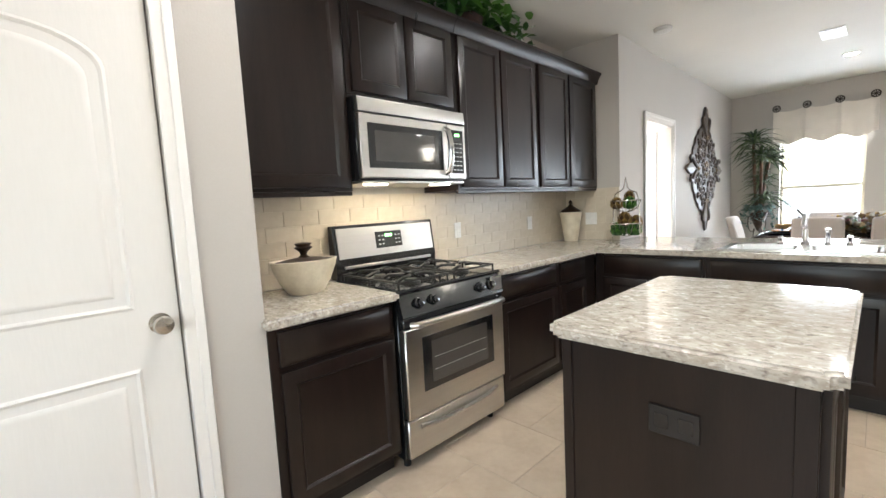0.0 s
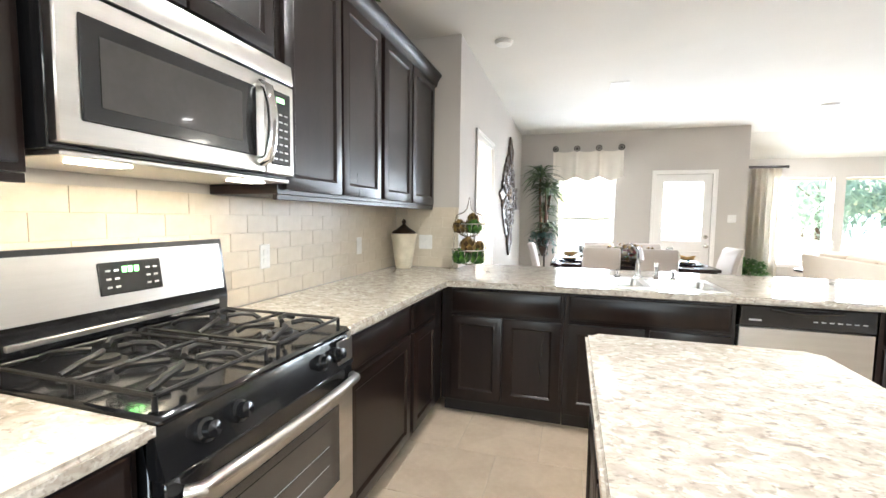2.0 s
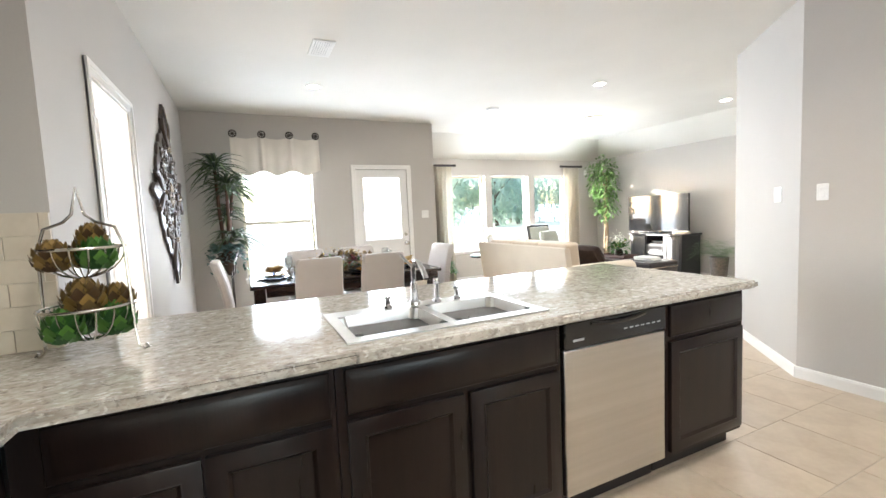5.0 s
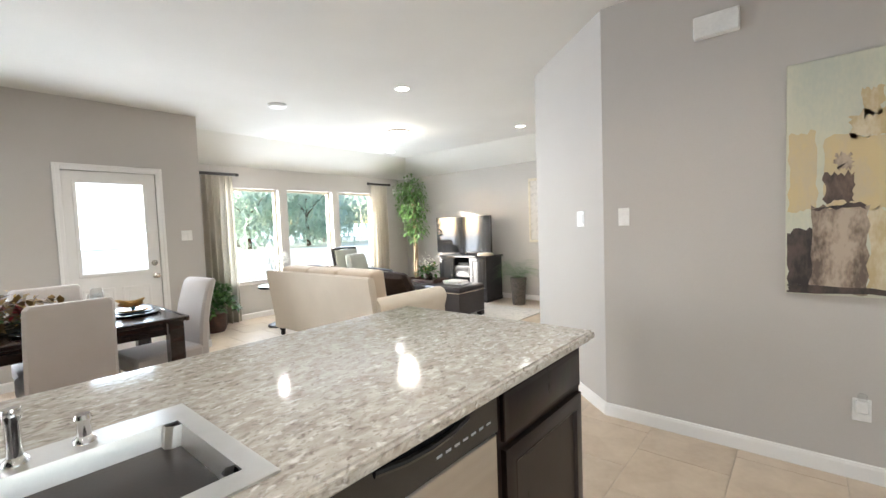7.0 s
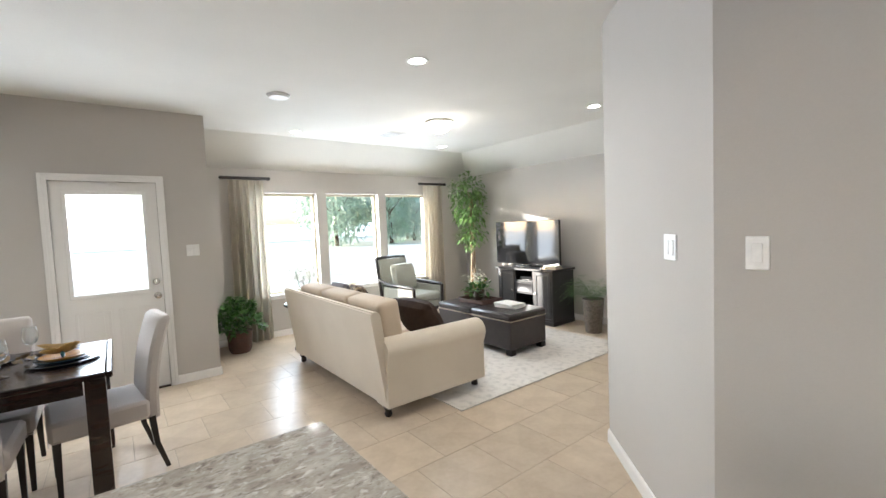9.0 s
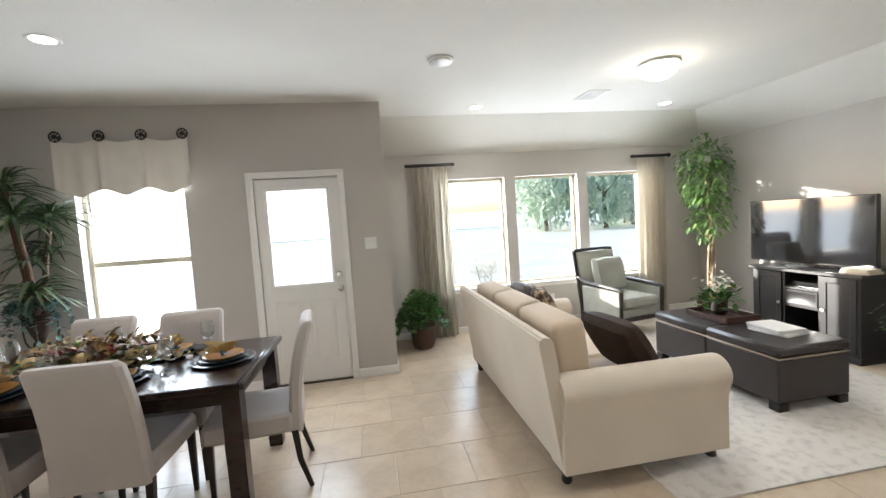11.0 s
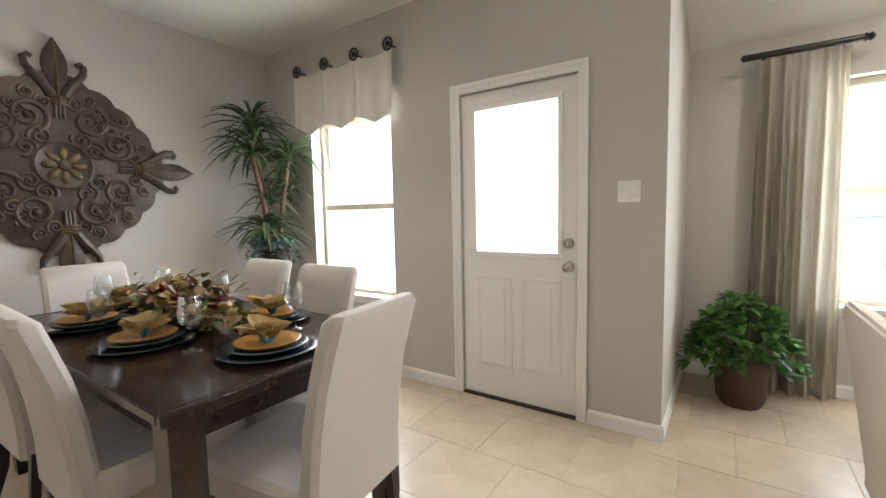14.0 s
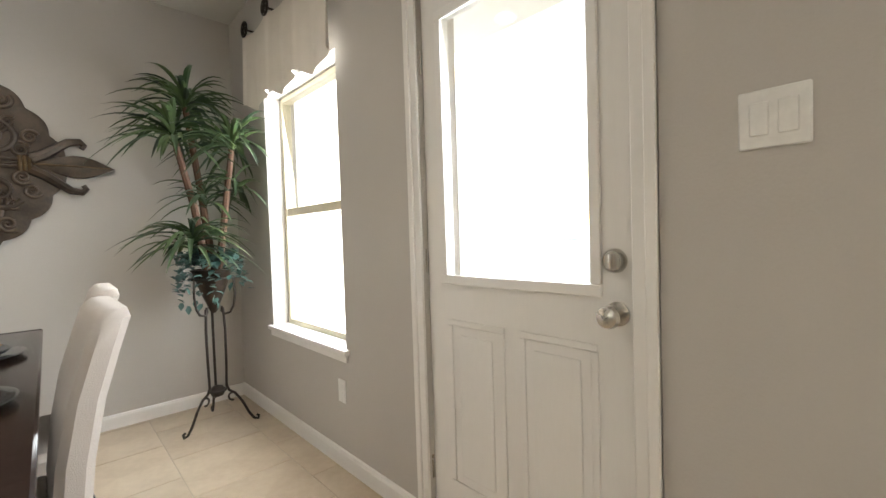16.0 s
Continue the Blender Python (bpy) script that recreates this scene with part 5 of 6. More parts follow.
for x, y, t in ((6.235, 0.56, 0), (6.44, 0.055, 90), (6.22, 1.12, 0), (6.73, 0.46, 180), (6.73, 1.08, 180), (6.46, 1.46, 270)):
    place_setting(x, y, t)
for x, y in ((6.295, 0.305), (6.68, 0.22), (6.37, 0.86), (6.64, 0.74), (6.62, 1.30), (6.35, 1.32), (6.18, 0.82)):
    goblet(x, y)
cp_ = thing("centerpiece", "autumn flower and foliage centrepiece on the table", "flower arrangement", (6.48, 0.80, 0.771))
random.seed(5)
bm = B()
lathe(bm, [(0.10, 0), (0.13, 0.03), (0.11, 0.05), (0, 0.055)], 20, (0, 0, 0), None, 0.8, 2.2)
part("base", bm, SOIL, cp_)
for nm, mat, cnt, size, spread, hh in (("foliage", AUTUMN, 340, 0.08, 0.46, 0.19), ("green_leaves", BROAD, 70, 0.08, 0.38, 0.13), ("red_flowers", RED, 300, 0.045, 0.20, 0.20), ("yellow_blossoms", YELLOW, 90, 0.028, 0.38, 0.25)):
    bm = B()
    for i in range(cnt):
        y = random.gauss(0, spread * 0.55)
        x = random.gauss(0, 0.075)
        k = max(0.1, 1 - (y / (spread * 1.3)) ** 2)
        z = 0.02 + random.random() * hh * k
        if nm == "red_flowers":
            cl = random.randrange(5)
            x, y, z = (0.03, -0.05, 0.02, -0.06, 0.05)[cl] + random.gauss(0, 0.018), (-0.02, 0.08, 0.17, -0.14, -0.24)[cl] + random.gauss(0, 0.018), (0.16, 0.14, 0.12, 0.13, 0.10)[cl] + random.gauss(0, 0.014)
        d = Vector((random.uniform(-1, 1), random.uniform(-1, 1), random.uniform(-0.2, 0.8))).normalized()
        leaf(bm, (x, y, z), Vector((x, y, z)) + d * size * random.uniform(0.7, 1.2), size * 0.55, size * 0.2, 2)
    ob = part(nm, bm, mat, cp_)
bm = B()
for k in range(14):
    a, l = random.uniform(0, 6.28), random.uniform(0.15, 0.40)
    tube(bm, [(0, 0, 0.05), (math.cos(a) * l * 0.25, math.sin(a) * l * 0.6, 0.13), (math.cos(a) * l * 0.35, math.sin(a) * l, random.uniform(0.03, 0.2))], 0.004, 5)
part("twigs", bm, BARK, cp_)
for k, (x, y, r) in enumerate(((-0.06, 0.0, 0.045), (0.06, 0.14, 0.04), (-0.05, -0.26, 0.038), (0.04, -0.32, 0.03), (-0.03, 0.28, 0.042))):
    bm = B()
    seg = 24
    rings = []
    for j in range(9):
        th = math.pi * j / 8
        rings.append([bm.verts.new((x + r * (1 + 0.08 * math.cos(8 * 2 * math.pi * i / seg)) * math.sin(th) * math.cos(2 * math.pi * i / seg), y + r * (1 + 0.08 * math.cos(8 * 2 * math.pi * i / seg)) * math.sin(th) * math.sin(2 * math.pi * i / seg), 0.085 - r * 0.8 * math.cos(th) + 0.02)) for i in range(seg)])
    for p, q in zip(rings, rings[1:]):
        for i in range(seg):
            bm.faces.new((p[i], p[(i + 1) % seg], q[(i + 1) % seg], q[i]))
    bmesh.ops.remove_doubles(bm, verts=bm.verts[:], dist=0.0004)
    part("gourd", bm, NAPKIN, cp_, "small pale ribbed gourd")

# ---- plants ----
def strap_head(bm, c, n, length, rise=0.5):
    for i in range(n):
        a = random.uniform(0, 6.283)
        el = random.uniform(-0.25, 1.25) * rise * 1.6
        l = length * random.uniform(0.7, 1.15)
        d = Vector((math.cos(a) * math.cos(el), math.sin(a) * math.cos(el), math.sin(el)))
        base = Vector(c) + Vector((0, 0, random.uniform(-0.07, 0.05)))
        tip = base + d * l
        if tip.x > PLIM[0] or tip.y > PLIM[1]:
            tip.x, tip.y = min(tip.x, PLIM[0]), min(tip.y, PLIM[1])
        leaf(bm, base, tip, 0.030, l * 0.62, 7, fold=0.25)


PLIM = (0.27, 0.38)
random.seed(11)
ps = thing("plant_stand", "wrought iron tripod stand holding a cone planter", "plant stand", (7.725, 1.90, 0))
for k in range(3):
    a = radians(205 + 120 * k)
    c_, s_ = math.cos(a), math.sin(a)
    leg = [(0.055, 0.735), (0.062, 0.60), (0.060, 0.40), (0.055, 0.24), (0.070, 0.205), (0.105, 0.185), (0.145, 0.13), (0.185, 0.05), (0.215, 0.012), (0.238, 0.010), (0.242, 0.028), (0.228, 0.034)]
    part("leg", tube(B(), [(c_ * r, s_ * r, z) for r, z in leg], 0.008, 8), IRON, ps)
    hook = [(0.050, 0.745), (0.045, 0.715), (0.065, 0.695), (0.098, 0.705), (0.120, 0.745), (0.130, 0.82), (0.126, 0.93)]
    part("scroll", tube(B(), [(c_ * r, s_ * r, z) for r, z in hook], 0.007, 8), IRON, ps)
    part("foot_scroll", tube(B(), [(c_ * (0.088 + 0.024 * math.cos(t)), s_ * (0.088 + 0.024 * math.cos(t)), 0.165 + 0.024 * math.sin(t)) for t in [x * 0.5 for x in range(11)]], 0.006, 6), IRON, ps)
for r, z in ((0.128, 0.925), (0.048, 0.21)):
    part("ring", tube(B(), [(r * math.cos(t * math.pi / 10), r * math.sin(t * math.pi / 10), z) for t in range(21)], 0.007, 8), IRON, ps)
part("knot", lathe(B(), [(0.0, 0.165), (0.035, 0.180), (0.045, 0.205), (0.032, 0.235), (0.0, 0.245)], 14), IRON, ps, "wrought iron centre knot")
pp = thing("cone_planter", "ribbed bronze cone planter with a dracaena and trailing leaves", "potted plant", (7.725, 1.90, 0.705))
part("planter", lathe(B(), [(0.010, 0.0), (0.026, 0.02), (0.035, 0.05), (0.060, 0.11), (0.092, 0.20), (0.112, 0.26), (0.122, 0.275), (0.110, 0.277), (0.10, 0.25), (0.0, 0.245)], 28), BRONZE, pp)
trunks = (((0.02, 0.02), (-0.03, 0.05), (-0.09, 0.06), 1.30), ((-0.03, -0.02), (-0.09, -0.04), (-0.18, -0.05), 1.08), ((0.03, -0.03), (0.08, -0.05), (0.12, -0.10), 1.05))
bm2 = B()
for k, (p0, p1, p2, h) in enumerate(trunks):
    part("trunk", tube(B(), [(p0[0], p0[1], 0.24), (p1[0], p1[1], 0.24 + (h - 0.24) * 0.5), (p2[0], p2[1], h - 0.02)], 0.024, 8, 0.75), BARK, pp)
    strap_head(bm2, (p2[0], p2[1], h), 66, 0.40)
strap_head(bm2, (-0.12, -0.08, 0.47), 58, 0.38, 0.35)
strap_head(bm2, (0.14, -0.06, 0.80), 30, 0.32, 0.35)
strap_head(bm2, (-0.02, -0.02, 0.72), 26, 0.32, 0.4)
part("strap_leaves", bm2, DRACAENA, pp)
bm = B()
for k in range(40):
    a = random.uniform(0, 6.283)
    r0, dn = random.uniform(0.07, 0.13), random.uniform(0.05, 0.28)
    for j in range(12):
        t = j / 11
        p = Vector((math.cos(a) * (r0 + 0.10 * t), math.sin(a) * (r0 + 0.10 * t), 0.33 + 0.07 * math.sin(t * 3) - dn * t * t))
        d = Vector((random.uniform(-1, 1), random.uniform(-1, 1), random.uniform(-0.6, 0.5))).normalized()
        leaf(bm, p, p + d * 0.05, 0.036, 0.004, 2)
part("trailing_leaves", bm, TEAL, pp, "blue green trailing leaves")


def potted(name, label, at, pot, potmat, build, mat, lab):
    p = thing(name, label, "potted plant", at)
    part("pot", lathe(B(), pot, 28), potmat, p)
    part("soil", lathe(B(), [(pot[2][0] * 0.98, pot[2][1] - 0.04), (0, pot[2][1] - 0.03)], 24), SOIL, p)
    bm = B()
    build(bm)
    part("leaves", bm, mat, p, lab)
    return p


def bush(bm):
    random.seed(21)
    for i in range(150):
        a, u = random.uniform(0, 6.283), random.random()
        r = 0.30 * math.sqrt(u)
        c = Vector((math.cos(a) * r, math.sin(a) * r, 0.36 + 0.30 * (1 - u ** 1.6) * random.uniform(0.5, 1.1) - 0.12 * u))
        out = Vector((math.cos(a), math.sin(a), 0.35)).normalized()
        for k in range(6):
            d = (out + Vector((random.uniform(-1, 1), random.uniform(-1, 1), random.uniform(-0.7, 0.7)))).normalized()
            leaf(bm, c, c + d * random.uniform(0.07, 0.105), 0.042, 0.02, 3)


potted("floor_plant", "bushy green plant in a dark brown woven pot", (8.79, -1.42, 0), [(0.11, 0.0), (0.135, 0.05), (0.150, 0.24), (0.155, 0.27), (0.140, 0.27)], WICKER, bush, BROAD, "broad bright green leaves")


def fern(bm):
    random.seed(31)
    for i in range(46):
        a = random.uniform(0, 6.283)
        l, up = random.uniform(0.32, 0.50), random.uniform(0.10, 0.34)
        side = Vector((-math.sin(a), math.cos(a), 0))
        for j in range(1, 15):
            t = j / 14
            p = Vector((math.cos(a) * l * t, math.sin(a) * l * t, 0.44 + up * math.sin(t * 2.3) - 0.10 * t * t))
            w = 0.085 * math.sin(math.pi * (0.1 + 0.85 * t))
            for s in (-1, 1):
                leaf(bm, p, p + side * s * w + Vector((math.cos(a), math.sin(a), -0.2)) * 0.03, 0.022, 0.01, 1)


potted("fern", "green fern in a grey ribbed pot on the floor", (6.17, -5.20, 0), [(0.10, 0.0), (0.105, 0.02), (0.135, 0.42), (0.140, 0.45), (0.125, 0.45)], GREYPOT, fern, FERN, "arching fern fronds")

tr = thing("ficus_tree", "tall ficus tree in a pot in the sunlit corner", "potted plant", (8.52, -5.20, 0))
part("pot", lathe(B(), [(0.13, 0), (0.16, 0.06), (0.18, 0.30), (0.185, 0.33), (0.17, 0.33), (0.165, 0.29), (0, 0.29)], 28), WICKER, tr)
PALEBARK = material("pale ficus bark", (0.36, 0.27, 0.17), 0.8, second=(0.22, 0.16, 0.10), scale=20, bump=0.4, stretch=(1, 1, 0.3))
random.seed(41)
for k in range(3):
    a = k * 2.1
    part("trunk", tube(B(), [(math.cos(a + t * 5) * 0.03, math.sin(a + t * 5) * 0.03, 0.28 + t * 1.65) for t in [x / 10 for x in range(11)]], 0.022, 8, 0.6), PALEBARK, tr)
bm, br = B(), B()
for (cx, cy, cz, r, n) in ((0.08, 0.0, 2.08, 0.32, 420), (-0.12, 0.12, 1.72, 0.30, 260), (0.14, 0.0, 1.76, 0.26, 150), (-0.16, 0.16, 1.32, 0.26, 220), (0.05, -0.02, 1.45, 0.2, 50)):
    tube(br, [(0, 0, cz - 0.35), (cx * 0.5, cy * 0.5, cz - 0.12), (cx, cy, cz)], 0.009, 6, 0.5)
    for i in range(n):
        d = Vector((random.gauss(0, 1), random.gauss(0, 1), random.gauss(0, 0.75))).normalized() * r * random.uniform(0.35, 1.05)
        p = Vector((cx, cy, cz)) + d
        p.x, p.y = min(p.x, 0.36), max(p.y, -0.40)
        e = (d.normalized() + Vector((random.uniform(-1, 1), random.uniform(-1, 1), random.uniform(-1.2, 0.2)))).normalized()
        leaf(bm, p, p + e * random.uniform(0.07, 0.10), 0.042, 0.02, 2)
part("leaves", bm, FICUS, tr, "glossy green ficus leaves")
part("branches", br, PALEBARK, tr)

# ---- living room ----
rg_ = thing("area_rug", "pale grey flecked area rug under the sofa", "rug", (6.95, -3.65, 0))
bm = boxes(((-1.40, -1.30, 0.0), (1.40, 1.30, 0.012)), bevel=0.004)
part("carpet", bm, RUG, rg_)
so = thing("sofa", "cream fabric sofa with rolled arms and loose cushions", "sofa", (6.845, -2.305, 0))
L = 1.02
bm = B()
extrude(bm, [(0.475, 0.10), (0.585, 0.845), (0.575, 0.868), (0.53, 0.868), (0.50, 0.85), (0.395, 0.10)], "x", -L, L)
bmesh.ops.bevel(bm, geom=[e for e in bm.edges if abs(e.verts[0].co.x - e.verts[1].co.x) > 0.5], offset=0.012, segments=2, affect="EDGES")
part("back", bm, SOFA, so)
part("base", boxes(((-L + 0.10, -0.46, 0.10), (L - 0.10, 0.40, 0.30)), bevel=0.015), SOFA, so)
for s in (-1, 1):
    bm = B()
    prof = [(-0.115, 0.10), (0.075, 0.10), (0.075, 0.40), (0.060, 0.47)] + [(-0.035 + 0.115 * math.cos(t), 0.535 + 0.105 * math.sin(t)) for t in [(-30 + 15 * k) * math.pi / 180 for k in range(16)]] + [(-0.115, 0.42)]
    pts = [(s * -1 * p + s * (L - 0.085), z) for p, z in prof]
    extrude(bm, pts, "y", -0.54, 0.48)
    part("arm", bm, SOFA, so, "rolled arm")
    ap = [(s * (L - 0.085) + s * -1 * p, z) for p, z in prof]
for k in range(3):
    x0 = -0.90 + 0.60 * k
    part("seat_cushion", boxes(((x0 + 0.004, -0.50, 0.302), (x0 + 0.596, 0.26, 0.465)), bevel=0.035), SOFACUSHION, so)
    bm = box(B(), (-0.297, -0.11, -0.235), (0.297, 0.10, 0.235), 0.06, 4)
    bmesh.ops.transform(bm, matrix=pose(x0 + 0.30, 0.325, 0.675, -7), verts=bm.verts[:])
    part("back_cushion", bm, SOFACUSHION, so, "tan loose back cushion")
for sx in (-1, 1):
    for sy in (-0.50, 0.43):
        part("foot", lathe(B(), [(0.022, 0), (0.032, 0.02), (0.026, 0.05), (0.042, 0.085), (0.042, 0.10)], 16, (sx * (L - 0.07), sy, 0)), LEGWOOD, so, "dark turned foot")


def throw_pillow(label, at, size, mat, rx, rz):
    p = thing("throw_pillow", label, "pillow", at)
    bm = B()
    pillow_shape(bm, (0, 0, 0), size, Matrix.Rotation(radians(rz), 4, "Z") @ Matrix.Rotation(radians(rx), 4, "X"), 12, 0.5)
    part("cover", bm, mat, p)


throw_pillow("dark brown throw pillow on the sofa", (6.20, -2.42, 0.665), (0.60, 0.42, 0.17), BROWNFUR, -30, 4)
throw_pillow("mottled brown patterned throw pillow", (7.22, -2.36, 0.69), (0.46, 0.46, 0.16), PATTERN, -22, -10)
throw_pillow("grey throw pillow leaning on the sofa", (7.52, -2.28, 0.70), (0.44, 0.44, 0.15), GREYPILLOW, -14, 0)

for x0, x1 in ((6.19, 6.845), (6.850, 7.50)):
    ot = thing("storage_ottoman", "dark brown leather storage ottoman with welted lid", "ottoman", ((x0 + x1) / 2, -3.93, 0.0125), 0, "pair of ottomans")
    w = (x1 - x0) / 2
    part("body", boxes(((-w, -0.305, 0.065), (w, 0.305, 0.385)), bevel=0.012), LEATHER, ot)
    part("lid", boxes(((-w - 0.006, -0.311, 0.390), (w + 0.006, 0.311, 0.470)), bevel=0.022), LEATHER, ot)
    part("welt", boxes(((-w - 0.004, -0.309, 0.382), (w + 0.004, 0.309, 0.391)), bevel=0.004), SOFACUSHION, ot, "pale welt under the lid")
    for sx in (-1, 1):
        for sy in (-1, 1):
            part("foot", boxes(((sx * (w - 0.09), sy * 0.30, 0.0), (sx * (w - 0.004), sy * 0.215, 0.066)), bevel=0.006), LEGWOOD, ot)
ty = thing("serving_tray", "dark red wooden tray on the ottoman", "tray", (7.05, -3.98, 0.4835))
part("base", boxes(((-0.22, -0.16, 0), (0.22, 0.16, 0.012))), WICKER, ty)
for a, b in (((-0.22, -0.175, 0), (0.22, -0.16, 0.05)), ((-0.22, 0.16, 0), (0.22, 0.175, 0.05)), ((-0.235, -0.175, 0), (-0.22, 0.175, 0.06)), ((0.22, -0.175, 0), (0.235, 0.175, 0.06))):
    part("side", boxes((a, b), bevel=0.004), WICKER, ty)
fa = thing("flower_arrangement", "peach and white silk flowers with green leaves", "flower arrangement", (7.12, -4.02, 0.4965))
part("vase", lathe(B(), [(0.05, 0), (0.075, 0.04), (0.06, 0.10), (0.045, 0.12), (0, 0.12)], 20), BRONZE, fa)
random.seed(51)
for nm, mat, n, sz, r, z in (("leaves", BROAD, 70, 0.09, 0.16, 0.16), ("flowers", WHITEFLOWER, 60, 0.055, 0.10, 0.28), ("orange_flowers", YELLOW, 30, 0.04, 0.10, 0.20)):
    bm = B()
    for i in range(n):
        p = Vector((random.gauss(0, r * 0.6), random.gauss(0, r * 0.6), z + random.gauss(0, 0.05)))
        d = Vector((random.uniform(-1, 1), random.uniform(-1, 1), random.uniform(-0.4, 0.7))).normalized()
        leaf(bm, p, p + d * sz, sz * 0.6, 0.01, 2)
    part(nm, bm, mat, fa)
for k in range(3):
    bk = thing("magazine", "pale large-format book lying on the ottoman", "book", (6.52 + 0.01 * k, -3.98, 0.4835 + 0.016 * k), 8 - 6 * k, "stack of books")
    part("pages", boxes(((-0.15, -0.115, 0.001), (0.148, 0.115, 0.014))), PLASTIC, bk)
    part("cover", boxes(((-0.153, -0.118, 0.0141), (0.153, 0.118, 0.0155))), PANELGREY if k == 1 else WHITE, bk)
    part("spine", boxes(((-0.1545, -0.118, 0.0005), (-0.1515, 0.118, 0.0140))), WHITE, bk)

# armchair
ac = thing("armchair", "sage upholstered armchair with a dark wooden frame", "armchair", (8.60, -3.93, 0), -80)
for s in (-1, 1):
    part("arm_panel", boxes(((s * 0.285, -0.36, 0.22), (s * 0.325, 0.30, 0.56)), bevel=0.010), ARMFABRIC, ac)
    part("arm_rail", tube(B(), [(s * 0.31, 0.40, 0.66), (s * 0.31, 0.20, 0.605), (s * 0.31, -0.20, 0.585), (s * 0.31, -0.36, 0.575), (s * 0.31, -0.385, 0.55)], 0.026, 8), LEGWOOD, ac)
    part("front_post", tube(B(), [(s * 0.31, -0.375, 0.57), (s * 0.31, -0.37, 0.28), (s * 0.315, -0.36, 0.0)], 0.026, 8, 0.8), LEGWOOD, ac)
    part("back_post", tube(B(), [(s * 0.31, 0.33, 0.0), (s * 0.31, 0.34, 0.30), (s * 0.31, 0.42, 0.70), (s * 0.305, 0.48, 1.0)], 0.024, 8), LEGWOOD, ac)
    part("lower_rail", boxes(((s * 0.29, -0.36, 0.19), (s * 0.33, 0.33, 0.222)), bevel=0.004), LEGWOOD, ac)
part("front_rail", boxes(((-0.30, -0.375, 0.19), (0.30, -0.345, 0.24)), bevel=0.004), LEGWOOD, ac)
part("top_rail", tube(B(), [(-0.31, 0.48, 1.0), (-0.15, 0.487, 1.012), (0.15, 0.487, 1.012), (0.31, 0.48, 1.0)], 0.026, 8), LEGWOOD, ac)
bm = B()
extrude(bm, [(0.30, 0.25), (0.36, 0.25), (0.475, 0.985), (0.43, 0.985)], "x", -0.285, 0.285)
part("backrest", bm, ARMFABRIC, ac)
part("seat_base", boxes(((-0.285, -0.35, 0.225), (0.285, 0.32, 0.34)), bevel=0.01), ARMFABRIC, ac)
part("seat_cushion", boxes(((-0.28, -0.38, 0.342), (0.28, 0.27, 0.465)), bevel=0.035), ARMFABRIC, ac)
p = thing("throw_pillow", "sage square pillow leaning in the armchair", "pillow", (8.76, -3.90, 0.70), -80)
part("cover", pillow_shape(B(), (0, 0, 0), (0.50, 0.48, 0.17), Matrix.Rotation(radians(-14), 4, "X"), 12, 0.45), ARMFABRIC, p)

# side table with white flowers behind the sofa
sd = thing("side_table", "small dark round side table near the windows", "table", (8.34, -2.12, 0))
part("tabletop", lathe(B(), [(0.25, 0.56), (0.26, 0.57), (0.26, 0.585), (0.25, 0.595), (0, 0.595)], 32), LEGWOOD, sd)
part("pedestal", lathe(B(), [(0.16, 0), (0.15, 0.03), (0.04, 0.07), (0.03, 0.3), (0.045, 0.5), (0.10, 0.56)], 20), LEGWOOD, sd)
wf = thing("flower_vase", "white hydrangea blooms in a small vase", "flower arrangement", (8.34, -2.12, 0.5955))
part("vase", lathe(B(), [(0.04, 0), (0.06, 0.05), (0.03, 0.13), (0.035, 0.15)], 18), BRONZE, wf)
random.seed(61)
for cx, cy, cz in ((0.02, 0.09, 0.395), (-0.03, -0.09, 0.385), (0.04, -0.01, 0.33)):
    bm = tube(B(), [(0, 0, 0.12), (cx * 0.6, cy * 0.6, 0.2), (cx, cy, cz)], 0.004, 5)
    part("stem", bm, BROAD, wf)
    bm = B()
    for i in range(200):
        d = Vector((random.gauss(0, 1), random.gauss(0, 1), random.gauss(0, 1))).normalized()
        pnt = Vector((cx, cy, cz)) + d * random.uniform(0.05, 0.085)
        leaf(bm, pnt, pnt + (d + Vector((random.uniform(-1, 1), random.uniform(-1, 1), random.uniform(-1, 1)))).normalized() * 0.042, 0.036, 0.0, 1)
    part("bloom", bm, WHITEFLOWER, wf, "white bloom")

# television and stand
ts = thing("media_console", "black wooden media console with cabinet doors", "cabinet", (7.25, -5.31, 0))
W2 = 0.53
part("top", boxes(((-W2 - 0.03, -0.265, 0.775), (W2 + 0.03, 0.275, 0.810)), bevel=0.006), MEDIAWOOD, ts)
for s in (-1, 1):
    part("side", boxes(((s * W2, -0.255, 0.0), (s * (W2 - 0.028), 0.245, 0.775)), bevel=0.003), MEDIAWOOD, ts)
part("back", boxes(((-W2 + 0.028, -0.255, 0.05), (W2 - 0.028, -0.243, 0.775))), MEDIAWOOD, ts)
part("bottom", boxes(((-W2 + 0.028, -0.243, 0.06), (W2 - 0.028, 0.24, 0.09))), MEDIAWOOD, ts)
part("plinth", boxes(((-W2 - 0.012, -0.255, 0.0), (W2 + 0.012, 0.256, 0.058)), bevel=0.004), MEDIAWOOD, ts)
for s in (-0.18, 0.18):
    part("divider", boxes(((s - 0.012, -0.243, 0.09), (s + 0.012, 0.24, 0.775))), MEDIAWOOD, ts)
part("shelf", boxes(((-0.168, -0.243, 0.60), (0.168, 0.235, 0.62))), MEDIAWOOD, ts)
part("shelf", boxes(((-0.168, -0.243, 0.42), (0.168, 0.235, 0.44))), MEDIAWOOD, ts)
